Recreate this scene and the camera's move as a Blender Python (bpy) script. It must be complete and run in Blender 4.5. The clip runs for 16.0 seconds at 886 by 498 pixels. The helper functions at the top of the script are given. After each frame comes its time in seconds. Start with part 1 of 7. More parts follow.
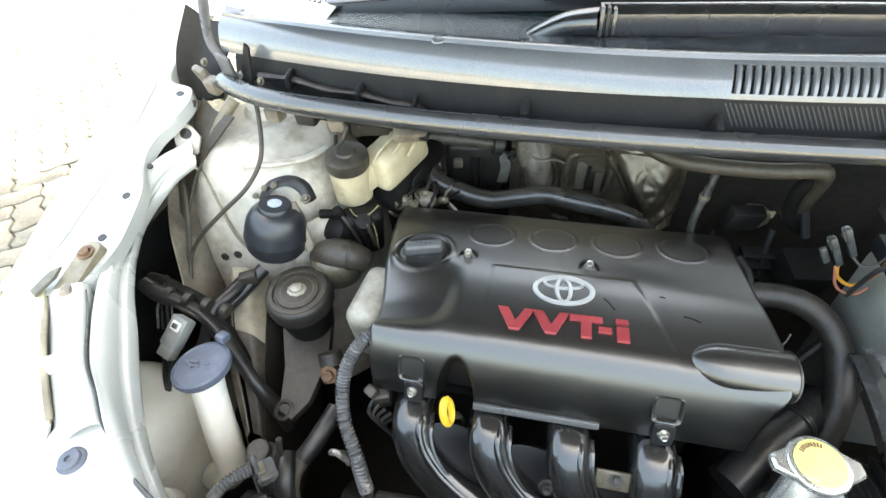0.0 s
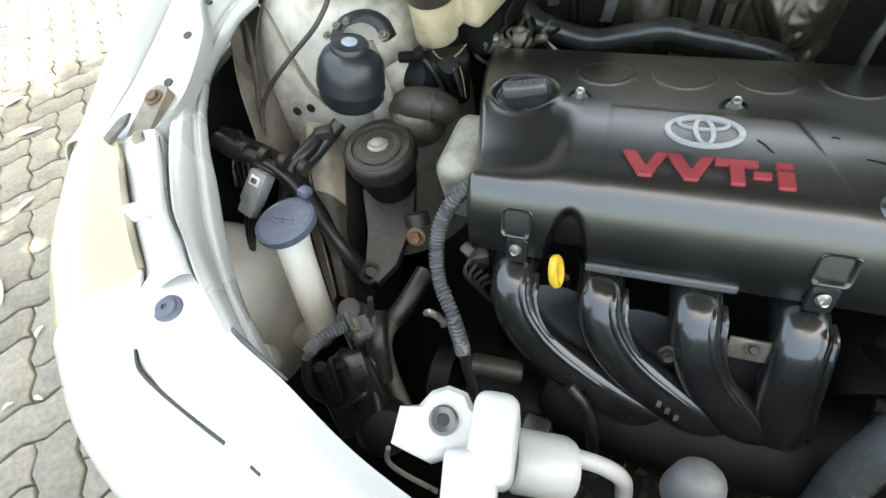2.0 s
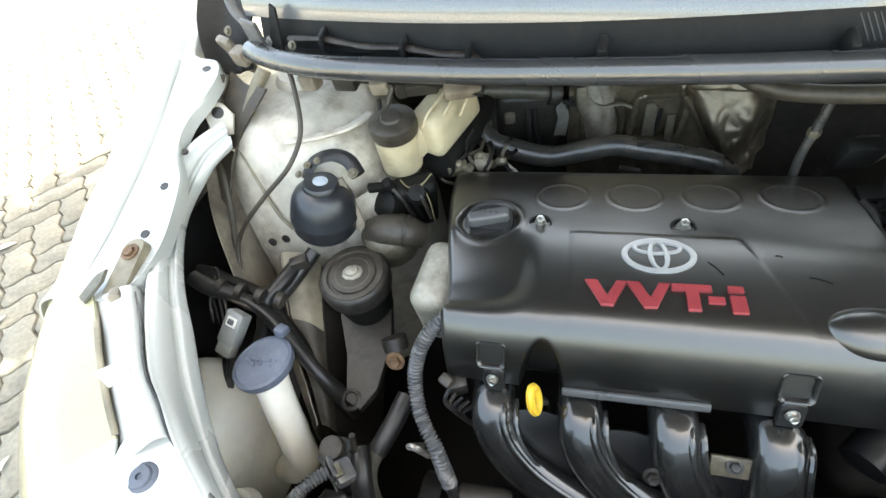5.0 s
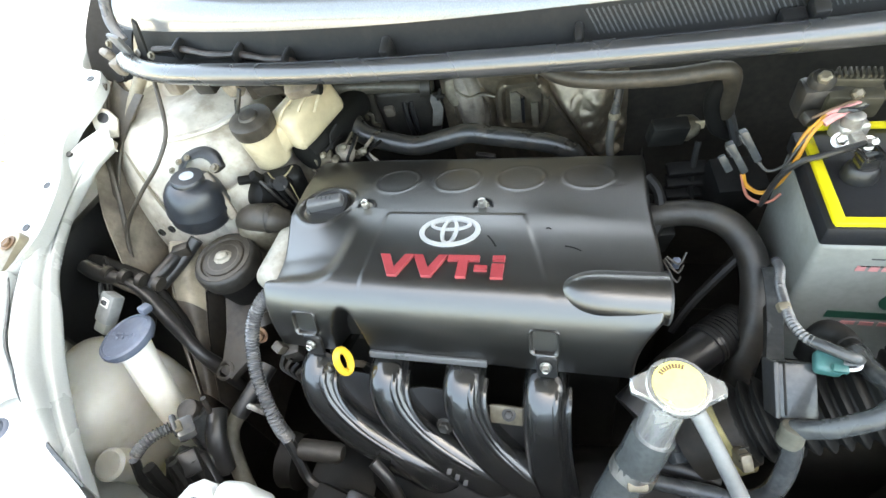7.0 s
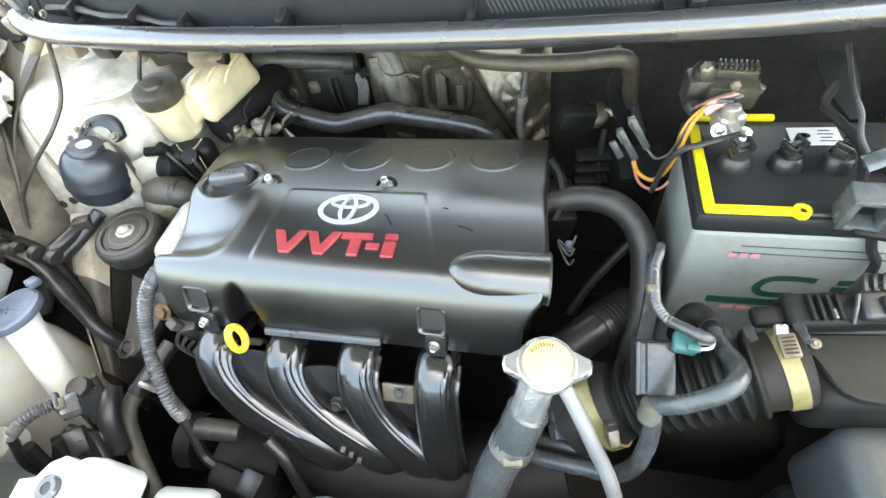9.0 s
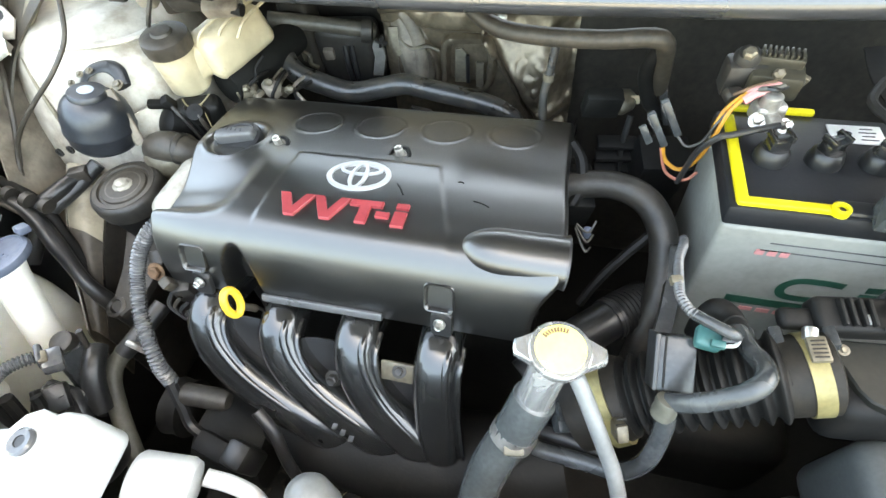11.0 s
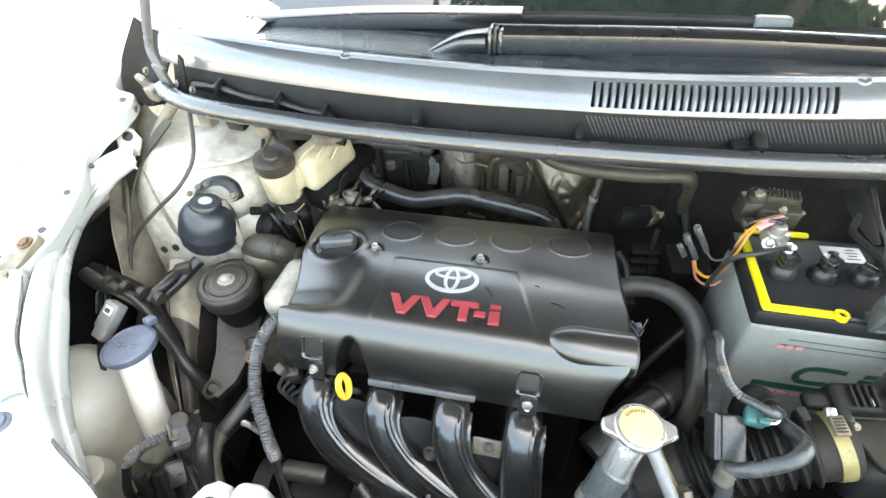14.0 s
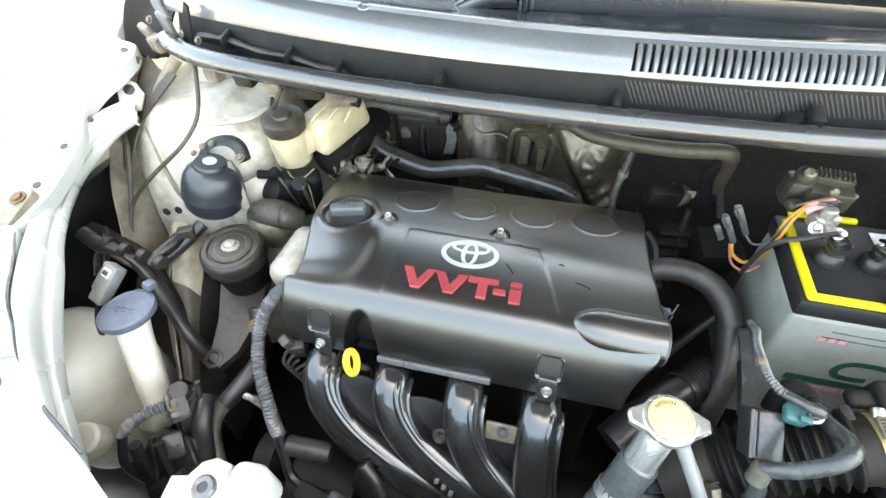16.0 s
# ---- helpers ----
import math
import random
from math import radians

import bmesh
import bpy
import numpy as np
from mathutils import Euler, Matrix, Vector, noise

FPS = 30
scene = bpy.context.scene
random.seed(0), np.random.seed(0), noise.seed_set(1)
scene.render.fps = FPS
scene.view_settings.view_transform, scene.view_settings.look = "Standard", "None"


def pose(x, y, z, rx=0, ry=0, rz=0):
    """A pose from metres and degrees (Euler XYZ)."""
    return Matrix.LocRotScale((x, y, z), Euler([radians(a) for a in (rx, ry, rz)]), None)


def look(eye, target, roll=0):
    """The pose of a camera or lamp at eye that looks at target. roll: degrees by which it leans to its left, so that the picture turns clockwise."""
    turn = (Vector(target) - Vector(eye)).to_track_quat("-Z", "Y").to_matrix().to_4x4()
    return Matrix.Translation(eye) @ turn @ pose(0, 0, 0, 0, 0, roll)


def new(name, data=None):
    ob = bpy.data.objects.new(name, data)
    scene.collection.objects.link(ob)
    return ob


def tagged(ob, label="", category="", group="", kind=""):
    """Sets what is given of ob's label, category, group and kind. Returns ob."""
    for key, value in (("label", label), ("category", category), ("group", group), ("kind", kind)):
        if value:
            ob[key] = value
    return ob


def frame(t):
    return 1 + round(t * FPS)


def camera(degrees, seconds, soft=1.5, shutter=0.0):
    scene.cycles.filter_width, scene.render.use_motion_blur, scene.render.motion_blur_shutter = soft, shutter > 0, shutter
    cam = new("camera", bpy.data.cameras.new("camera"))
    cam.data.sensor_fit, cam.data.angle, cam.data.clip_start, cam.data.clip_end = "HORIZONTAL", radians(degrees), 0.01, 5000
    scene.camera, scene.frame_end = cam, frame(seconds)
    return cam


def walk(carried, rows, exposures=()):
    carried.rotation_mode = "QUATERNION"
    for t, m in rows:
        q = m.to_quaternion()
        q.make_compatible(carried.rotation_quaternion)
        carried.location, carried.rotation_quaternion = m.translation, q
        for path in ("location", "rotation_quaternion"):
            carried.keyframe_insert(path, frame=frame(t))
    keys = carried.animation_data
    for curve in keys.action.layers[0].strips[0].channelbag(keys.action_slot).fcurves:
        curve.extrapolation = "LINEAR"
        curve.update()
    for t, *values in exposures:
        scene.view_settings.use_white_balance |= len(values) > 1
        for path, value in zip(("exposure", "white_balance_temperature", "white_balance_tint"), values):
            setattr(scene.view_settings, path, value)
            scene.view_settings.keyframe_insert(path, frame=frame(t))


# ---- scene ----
cam = camera(83.4, 16.0)
METRES, EYE, TILT, LEAN, TURN = 0.97, 1.22, -43.0, 3.0, 12.5
ROWS = [
    (0.0, 0.0, 0.0, 0.0, -0.0, 0.0, 0.0),
    (0.5, -0.0148, 0.0461, -0.0068, 2.17, -5.17, -1.28),
    (1.0, 0.0039, 0.0582, -0.0393, 3.08, -6.63, 1.32),
    (1.5, -0.0284, 0.0675, -0.0505, 4.35, -11.21, 0.68),
    (2.0, -0.0531, 0.068, -0.0521, 6.23, -12.37, 0.65),
    (2.5, -0.0826, 0.0778, -0.0292, 8.92, -11.39, 2.51),
    (3.0, -0.1132, 0.0852, 0.0026, 9.11, -9.29, 0.73),
    (5.5, 0.0112, 0.0543, 0.0095, 3.21, -4.43, 5.04),
    (6.0, 0.0801, 0.0462, -0.0049, 4.31, -5.77, 5.21),
    (6.5, 0.1534, 0.0335, -0.01, 5.52, -5.98, 6.14),
    (7.0, 0.1884, 0.0158, -0.0151, 5.57, -5.27, 6.4),
    (7.5, 0.2244, 0.0132, -0.0223, 3.37, -5.55, 4.75),
    (8.0, 0.2605, 0.0145, -0.0275, 1.6, -6.86, 5.08),
    (8.5, 0.2623, 0.0188, -0.0277, 1.89, -7.08, 4.94),
    (11.0, 0.2459, 0.0444, -0.0508, 2.08, -8.02, 0.19),
    (11.5, 0.2097, 0.0521, -0.0511, 3.16, -8.21, -1.21),
    (12.0, 0.1636, 0.0266, -0.0428, 0.49, -6.83, -2.7),
    (12.5, 0.1269, 0.044, -0.0472, 1.41, -7.2, -2.3),
    (13.0, 0.1122, 0.0152, -0.0333, 0.39, -5.48, -2.24),
    (13.5, 0.1207, -0.0543, -0.0109, -2.45, -1.17, 0.08),
    (14.0, 0.1204, -0.07, -0.0109, -0.54, 0.27, -0.45),
    (14.5, 0.1195, -0.0562, -0.0136, 0.98, -0.81, -1.47),
    (15.0, 0.1151, -0.04, -0.0146, 1.43, -1.65, -2.21),
    (15.5, 0.1118, -0.0315, -0.0144, 0.18, -2.2, -2.49),
    (16.0, 0.1057, -0.0284, -0.0172, 0.13, -2.41, -2.63),
]
walk(cam, [(t, pose(0, 0, EYE, TILT, LEAN, TURN) @ pose(METRES * x, METRES * y, METRES * z, 90 + pitch, roll, yaw)) for t, x, y, z, yaw, pitch, roll in ROWS],
     [(0.0, 3.52, 8600, 2), (1.0, 3.45, 8600, 2), (2.0, 3.08, 8600, 2), (3.2, 2.99, 8600, 2), (5.5, 3.42, 8600, 2), (7.0, 3.90, 8600, 2), (8.7, 4.18, 8600, 2), (11.0, 4.10, 8600, 2), (12.8, 3.95, 8600, 2), (13.5, 3.92, 8600, 2), (16.0, 3.98, 8600, 2)])

# ---- light ----
world = bpy.data.worlds.new("sky")
scene.world = world
world.use_nodes = True
wn = world.node_tree.nodes
sky = wn.new("ShaderNodeTexSky")
sky.sky_type, sky.sun_disc = "NISHITA", False
sky.sun_elevation, sky.sun_rotation = radians(72.2), radians(51)
sky.air_density, sky.dust_density, sky.ozone_density = 1.0, 4.0, 1.0
wn["Background"].inputs["Strength"].default_value = 0.15
world.node_tree.links.new(sky.outputs["Color"], wn["Background"].inputs["Color"])
sun = new("sun", bpy.data.lights.new("sun", "SUN"))
sun.data.energy, sun.data.angle, sun.data.color = 3.1, radians(0.6), (1.0, 0.975, 0.94)
sun.matrix_world = look((2.0, 1.6, 8.7), (0, 0, 0.7))

# ---- materials ----
def node_mat(name):
    m = bpy.data.materials.new(name)
    m.use_nodes = True
    return m, m.node_tree.nodes, m.node_tree.links, m.node_tree.nodes["Principled BSDF"]


def surface(name, base, rough=0.5, metal=0.0, grain=(60.0, 0.15), stain=(7.0, 0.3), dirt=None, bump=0.1, coat=0.0,
            rough_var=0.12, spec=0.5, piece=0.0, cover=(0.48, 0.68)):
    """Colour with grain and stains at two scales, roughness that varies, fine relief; dirt: a colour that lies in patches."""
    m, n, l, p = node_mat(name)
    tc = n.new("ShaderNodeTexCoord")
    fine, broad = n.new("ShaderNodeTexNoise"), n.new("ShaderNodeTexNoise")
    fine.inputs["Scale"].default_value, fine.inputs["Detail"].default_value = grain[0], 6.0
    broad.inputs["Scale"].default_value, broad.inputs["Detail"].default_value = stain[0], 5.0
    broad.inputs["Distortion"].default_value = 0.6
    for t in (fine, broad):
        l.new(tc.outputs["Object"], t.inputs["Vector"])
    dark = tuple(c * (1 - stain[1]) for c in base)
    light = tuple(min(1.0, c * (1 + grain[1])) for c in base)
    a = n.new("ShaderNodeMix")
    a.data_type = "RGBA"
    a.inputs[6].default_value, a.inputs[7].default_value = (*dark, 1), (*light, 1)
    ramp = n.new("ShaderNodeMapRange")
    ramp.inputs[1].default_value, ramp.inputs[2].default_value = 0.3, 0.7
    l.new(broad.outputs["Fac"], ramp.inputs[0])
    l.new(ramp.outputs[0], a.inputs[0])
    b = n.new("ShaderNodeMix")
    b.data_type, b.blend_type = "RGBA", "OVERLAY"
    b.inputs[0].default_value = min(1.0, grain[1] * 2)
    l.new(a.outputs[2], b.inputs[6])
    l.new(fine.outputs["Fac"], b.inputs[7])
    out = b.outputs[2]
    if piece:
        info, hsv, mr = n.new("ShaderNodeObjectInfo"), n.new("ShaderNodeHueSaturation"), n.new("ShaderNodeMapRange")
        mr.inputs[3].default_value, mr.inputs[4].default_value = 1 - piece, 1 + piece
        l.new(info.outputs["Random"], mr.inputs[0])
        l.new(mr.outputs[0], hsv.inputs["Value"])
        l.new(out, hsv.inputs["Color"])
        out = hsv.outputs["Color"]
    if dirt:
        patch, lim, c = n.new("ShaderNodeTexNoise"), n.new("ShaderNodeMapRange"), n.new("ShaderNodeMix")
        patch.inputs["Scale"].default_value, patch.inputs["Detail"].default_value = stain[0] * 2.2, 8.0
        patch.inputs["Roughness"].default_value = 0.65
        l.new(tc.outputs["Object"], patch.inputs["Vector"])
        lim.inputs[1].default_value, lim.inputs[2].default_value = cover
        c.data_type = "RGBA"
        c.inputs[7].default_value = (*dirt, 1)
        l.new(patch.outputs["Fac"], lim.inputs[0])
        l.new(lim.outputs[0], c.inputs[0])
        l.new(out, c.inputs[6])
        out = c.outputs[2]
    l.new(out, p.inputs["Base Color"])
    r = n.new("ShaderNodeMapRange")
    r.inputs[3].default_value, r.inputs[4].default_value = max(0.02, rough - rough_var), min(1.0, rough + rough_var)
    l.new(broad.outputs["Fac"], r.inputs[0])
    l.new(r.outputs[0], p.inputs["Roughness"])
    p.inputs["Metallic"].default_value = metal
    p.inputs["Specular IOR Level"].default_value = spec
    p.inputs["Coat Weight"].default_value = coat
    p.inputs["Coat Roughness"].default_value = 0.08
    if bump:
        bp = n.new("ShaderNodeBump")
        bp.inputs["Strength"].default_value, bp.inputs["Distance"].default_value = bump, 0.002
        l.new(fine.outputs["Fac"], bp.inputs["Height"])
        l.new(bp.outputs["Normal"], p.inputs["Normal"])
    return m


M_COVER = surface("black cover plastic", (0.0045, 0.0044, 0.0043), 0.36, grain=(900, 0.2), stain=(9, 0.3), bump=0.10,
                  dirt=(0.0085, 0.0080, 0.0072), cover=(0.50, 0.92), rough_var=0.08, spec=1.0, coat=1.0)
M_COVER.node_tree.nodes["Principled BSDF"].inputs["Coat Roughness"].default_value = 0.23
M_COVER.node_tree.nodes["Principled BSDF"].inputs["Specular Tint"].default_value = (1.0, 0.97, 0.93, 1)
M_BLACK = surface("black plastic", (0.015, 0.015, 0.0155), 0.36, grain=(300, 0.2), stain=(14, 0.35), bump=0.08,
                  dirt=(0.028, 0.024, 0.02), cover=(0.5, 0.9))
M_TOWER = surface("stained cream strut tower", (0.57, 0.53, 0.45), 0.42, metal=0.1, grain=(60, 0.15), stain=(9, 0.3), bump=0.1, dirt=(0.24, 0.19, 0.13), cover=(0.49, 0.74), coat=0.3)
M_SATIN = surface("satin black plastic", (0.022, 0.022, 0.023), 0.45, grain=(300, 0.2), stain=(14, 0.3), bump=0.1, dirt=(0.05, 0.047, 0.042), cover=(0.5, 0.9), spec=0.7)
M_GLOSS = surface("glossy black plastic", (0.0115, 0.0117, 0.0116), 0.24, grain=(200, 0.2), stain=(18, 0.3), bump=0.06,
                  dirt=(0.030, 0.029, 0.026), cover=(0.50, 0.8), rough_var=0.10, spec=0.7, coat=0.7)
M_RUBBER = surface("black rubber", (0.018, 0.018, 0.0185), 0.36, grain=(250, 0.2), stain=(20, 0.4), bump=0.1,
                   dirt=(0.035, 0.03, 0.025), cover=(0.5, 0.85))
M_MATTE = surface("matte dusty rubber", (0.0075, 0.0072, 0.0066), 0.62, grain=(200, 0.2), stain=(18, 0.4), bump=0.12,
                  dirt=(0.016, 0.0135, 0.011), cover=(0.5, 0.85), spec=0.25)
# Blacker than oily metal: the bay's deep shade is put into this colour.
M_VOID = surface("near black for deep shade and black rubber", (0.0090, 0.0088, 0.0078), 0.6, grain=(120, 0.3), stain=(15, 0.4), bump=0.2, spec=0.25)
M_OLIVE = surface("dull olive grey hose", (0.10, 0.095, 0.075), 0.5, grain=(150, 0.2), stain=(25, 0.4), bump=0.12, dirt=(0.05, 0.045, 0.035), cover=(0.5, 0.8))
M_AIRBOX = surface("grey air box plastic", (0.064, 0.069, 0.068), 0.35, grain=(300, 0.15), stain=(9, 0.25), bump=0.08, dirt=(0.045, 0.045, 0.043), cover=(0.5, 0.85))
M_RINGS = surface("greasy brown mount rubber", (0.052, 0.043, 0.032), 0.5, grain=(150, 0.25), stain=(30, 0.45), bump=0.15,
                  dirt=(0.03, 0.025, 0.02), cover=(0.48, 0.75))
M_HOSE = surface("dusty grey rubber hose", (0.040, 0.043, 0.045), 0.25, grain=(220, 0.2), stain=(20, 0.4), bump=0.08,
                 dirt=(0.082, 0.086, 0.086), cover=(0.5, 0.8))
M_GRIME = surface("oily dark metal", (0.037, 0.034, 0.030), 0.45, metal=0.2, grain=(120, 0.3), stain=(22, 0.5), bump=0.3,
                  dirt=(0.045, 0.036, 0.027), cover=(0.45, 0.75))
M_BULK = surface("dark dusty bulkhead", (0.034, 0.029, 0.023), 0.6, grain=(90, 0.3), stain=(12, 0.5), bump=0.3,
                 dirt=(0.034, 0.026, 0.018), cover=(0.52, 0.82), spec=0.3)
M_SHIELD = surface("dull heat shield", (0.24, 0.195, 0.14), 0.36, metal=0.65, grain=(90, 0.25), stain=(16, 0.45), bump=0.15,
                   dirt=(0.11, 0.085, 0.06), cover=(0.5, 0.85))
M_PAINT = surface("silver white car paint", (0.485, 0.50, 0.488), 0.3, metal=0.1, grain=(500, 0.05), stain=(6, 0.08), bump=0.02, coat=0.6)
M_INNER = surface("dusty cream inner panel", (0.56, 0.52, 0.45), 0.42, metal=0.1, grain=(60, 0.12), stain=(9, 0.25), bump=0.15,
                  dirt=(0.2, 0.155, 0.105), cover=(0.52, 0.78), coat=0.2)
M_TAN = surface("dusty tan pressing", (0.25, 0.22, 0.16), 0.45, grain=(60, 0.15), stain=(14, 0.4), bump=0.15, dirt=(0.12, 0.095, 0.065), cover=(0.48, 0.75))
M_DINGY = surface("dirty brown inner panel", (0.28, 0.24, 0.19), 0.5, grain=(60, 0.2), stain=(10, 0.5), bump=0.2,
                  dirt=(0.08, 0.06, 0.045), cover=(0.45, 0.7))
M_LENS = surface("yellowed lamp lens", (0.40, 0.385, 0.24), 0.14, grain=(300, 0.04), stain=(5, 0.12), bump=0.01, coat=0.8)
M_TANK = surface("milky aged plastic tank", (0.80, 0.775, 0.69), 0.32, grain=(90, 0.08), stain=(8, 0.25), bump=0.06,
                 dirt=(0.4, 0.35, 0.26), cover=(0.6, 0.9))
for q in (M_TANK,):
    b = q.node_tree.nodes["Principled BSDF"]
    b.inputs["Subsurface Weight"].default_value, b.inputs["Subsurface Scale"].default_value = 0.5, 0.02
    b.inputs["Subsurface Radius"].default_value = (1.0, 0.95, 0.75)
M_TANKY = surface("yellowed plastic reservoir", (0.60, 0.51, 0.34), 0.35, grain=(90, 0.08), stain=(14, 0.25), bump=0.06,
                  dirt=(0.28, 0.2, 0.1), cover=(0.55, 0.85))
M_BLUECAP = surface("blue grey plastic cap", (0.085, 0.10, 0.135), 0.42, grain=(200, 0.12), stain=(25, 0.25), bump=0.1,
                    dirt=(0.15, 0.155, 0.165), cover=(0.55, 0.85))
M_STEEL = surface("zinc plated steel", (0.6, 0.58, 0.54), 0.32, metal=0.9, grain=(250, 0.15), stain=(40, 0.3), bump=0.1)
M_BRASSY = surface("yellow zinc steel", (0.27, 0.225, 0.10), 0.4, metal=0.4, grain=(250, 0.15), stain=(40, 0.35), bump=0.1)
M_ALLOY = surface("cast aluminium", (0.5, 0.48, 0.44), 0.42, metal=0.75, grain=(150, 0.25), stain=(18, 0.35), bump=0.3,
                  dirt=(0.16, 0.12, 0.08), cover=(0.5, 0.8))
M_SILVER = surface("brushed silver trim", (0.78, 0.78, 0.77), 0.25, metal=0.85, grain=(500, 0.08), stain=(30, 0.1), bump=0.03)
M_EMBLEM = surface("satin silver badge", (0.5, 0.5, 0.49), 0.35, metal=0.35, grain=(500, 0.05), stain=(30, 0.08), bump=0.02)
M_CONDUIT = surface("grey corrugated conduit", (0.085, 0.086, 0.090), 0.24, coat=0.5, grain=(200, 0.15), stain=(30, 0.35), bump=0.05,
                    dirt=(0.15, 0.14, 0.12), cover=(0.5, 0.85))
M_CAST = surface("pale cast metal", (0.31, 0.285, 0.235), 0.4, metal=0.15, grain=(150, 0.2), stain=(20, 0.3), bump=0.2, dirt=(0.15, 0.12, 0.08), cover=(0.55, 0.85))
M_PIPE = surface("light grey hose", (0.2, 0.205, 0.2), 0.35, grain=(200, 0.1), stain=(25, 0.3), bump=0.05)
M_HEDGE = surface("dark green foliage", (0.03, 0.05, 0.02), 0.8, grain=(6, 0.4), stain=(1.2, 0.6), bump=0.6)
M_BARK = surface("grey brown bark", (0.11, 0.085, 0.06), 0.85, grain=(40, 0.4), stain=(5, 0.5), bump=0.6)
M_FOLIAGE = surface("green leaves", (0.055, 0.095, 0.025), 0.5, grain=(9, 0.3), stain=(1.5, 0.4), bump=0.0)
M_DUSTY = surface("dusty brown metal plate", (0.16, 0.138, 0.10), 0.4, metal=0.35, grain=(150, 0.3), stain=(30, 0.4), bump=0.2)
M_GREYP = surface("pale grey plastic strip", (0.09, 0.09, 0.09), 0.3, grain=(300, 0.1), stain=(30, 0.2), bump=0.05)
M_RED = surface("red badge", (0.30, 0.042, 0.048), 0.32, grain=(400, 0.08), stain=(30, 0.2), bump=0.03)
M_YELLOW = surface("yellow plastic", (0.80, 0.50, 0.05), 0.38, grain=(200, 0.08), stain=(30, 0.15), bump=0.04)
M_LABEL = surface("pale yellow cap label", (0.88, 0.80, 0.24), 0.35, grain=(200, 0.06), stain=(30, 0.15), bump=0.02)
M_BATY = surface("yellow battery trim", (0.66, 0.55, 0.02), 0.4, grain=(200, 0.06), stain=(20, 0.15), bump=0.04)
M_BATW = surface("grey white battery case", (0.245, 0.245, 0.22), 0.4, grain=(150, 0.08), stain=(7, 0.2), bump=0.06,
                 dirt=(0.13, 0.125, 0.105), cover=(0.55, 0.9))
M_GREEN = surface("dark green print", (0.015, 0.07, 0.045), 0.5, grain=(200, 0.1), stain=(30, 0.2), bump=0.02)
M_LID = surface("blue black battery lid", (0.0105, 0.0112, 0.0130), 0.5, grain=(300, 0.2), stain=(10, 0.3), bump=0.08, dirt=(0.020, 0.020, 0.021), cover=(0.5, 0.9), spec=0.35)
M_HEATER = surface("dusty heater hose", (0.040, 0.038, 0.035), 0.30, grain=(220, 0.2), stain=(20, 0.4), bump=0.08, dirt=(0.10, 0.082, 0.06), cover=(0.50, 0.78), spec=0.7)
M_FUSE = surface("olive brown fuse plastic", (0.046, 0.041, 0.028), 0.38, grain=(200, 0.2), stain=(30, 0.4), bump=0.1, dirt=(0.03, 0.025, 0.018), cover=(0.5, 0.8))
M_DUCT = surface("dirty brown black duct rubber", (0.0150, 0.0125, 0.0095), 0.6, grain=(200, 0.2), stain=(18, 0.4), bump=0.12, dirt=(0.032, 0.025, 0.017), cover=(0.5, 0.8), spec=0.3)
M_NAVY = surface("blue black reservoir plastic", (0.0165, 0.0195, 0.0255), 0.36, grain=(300, 0.2), stain=(14, 0.3), bump=0.08, dirt=(0.034, 0.036, 0.040), cover=(0.5, 0.9), spec=0.7)
M_COVERPL = surface("dull olive black plastic", (0.017, 0.017, 0.0135), 0.6, grain=(200, 0.2), stain=(12, 0.4), bump=0.1, dirt=(0.03, 0.028, 0.022), cover=(0.5, 0.85), spec=0.3)
M_DUSTPIPE = surface("dusty grey brown pipe", (0.085, 0.076, 0.062), 0.38, grain=(150, 0.25), stain=(25, 0.4), bump=0.12, dirt=(0.045, 0.038, 0.028), cover=(0.5, 0.8))
M_COOL = surface("grey coolant hose rubber", (0.078, 0.086, 0.086), 0.24, grain=(220, 0.2), stain=(20, 0.35), bump=0.08, dirt=(0.055, 0.06, 0.058), cover=(0.5, 0.8), spec=0.8)
M_PINK = surface("faded red print", (0.6, 0.25, 0.24), 0.5, grain=(200, 0.1), stain=(30, 0.2), bump=0.02)
M_TEAL = surface("teal connector plastic", (0.035, 0.12, 0.115), 0.42, grain=(200, 0.1), stain=(30, 0.3), bump=0.05)
M_WHITEP = surface("white painted part", (0.56, 0.56, 0.54), 0.35, grain=(200, 0.05), stain=(12, 0.1), bump=0.03, coat=0.3)
M_ORANGE = surface("orange wire", (0.45, 0.2, 0.02), 0.45, grain=(200, 0.1), stain=(60, 0.3), bump=0.03)
M_PINKW = surface("pink wire", (0.36, 0.13, 0.09), 0.45, grain=(200, 0.1), stain=(60, 0.3), bump=0.03)
M_COWL = surface("satin grey cowl plastic", (0.115, 0.123, 0.134), 0.24, grain=(700, 0.15), stain=(5, 0.2), bump=0.06,
                 dirt=(0.08, 0.078, 0.072), cover=(0.55, 0.95), rough_var=0.06, spec=1.0, coat=0.9)
M_WIPER = surface("worn black wiper metal", (0.012, 0.013, 0.015), 0.27, grain=(500, 0.15), stain=(9, 0.3), bump=0.05, spec=1.0, coat=0.6)
M_SEAL = surface("shiny rubber hood seal", (0.034, 0.035, 0.037), 0.27, grain=(400, 0.15), stain=(10, 0.25), bump=0.04, spec=1.0, coat=0.4)
M_PAVER = surface("grey beige concrete paver", (0.158, 0.154, 0.132), 0.85, grain=(70, 0.25), stain=(6, 0.22), bump=0.5,
                  dirt=(0.10, 0.09, 0.072), cover=(0.52, 0.8), piece=0.12)
M_SAND = surface("dark joint sand", (0.055, 0.047, 0.037), 0.95, grain=(150, 0.35), stain=(10, 0.3), bump=0.5)
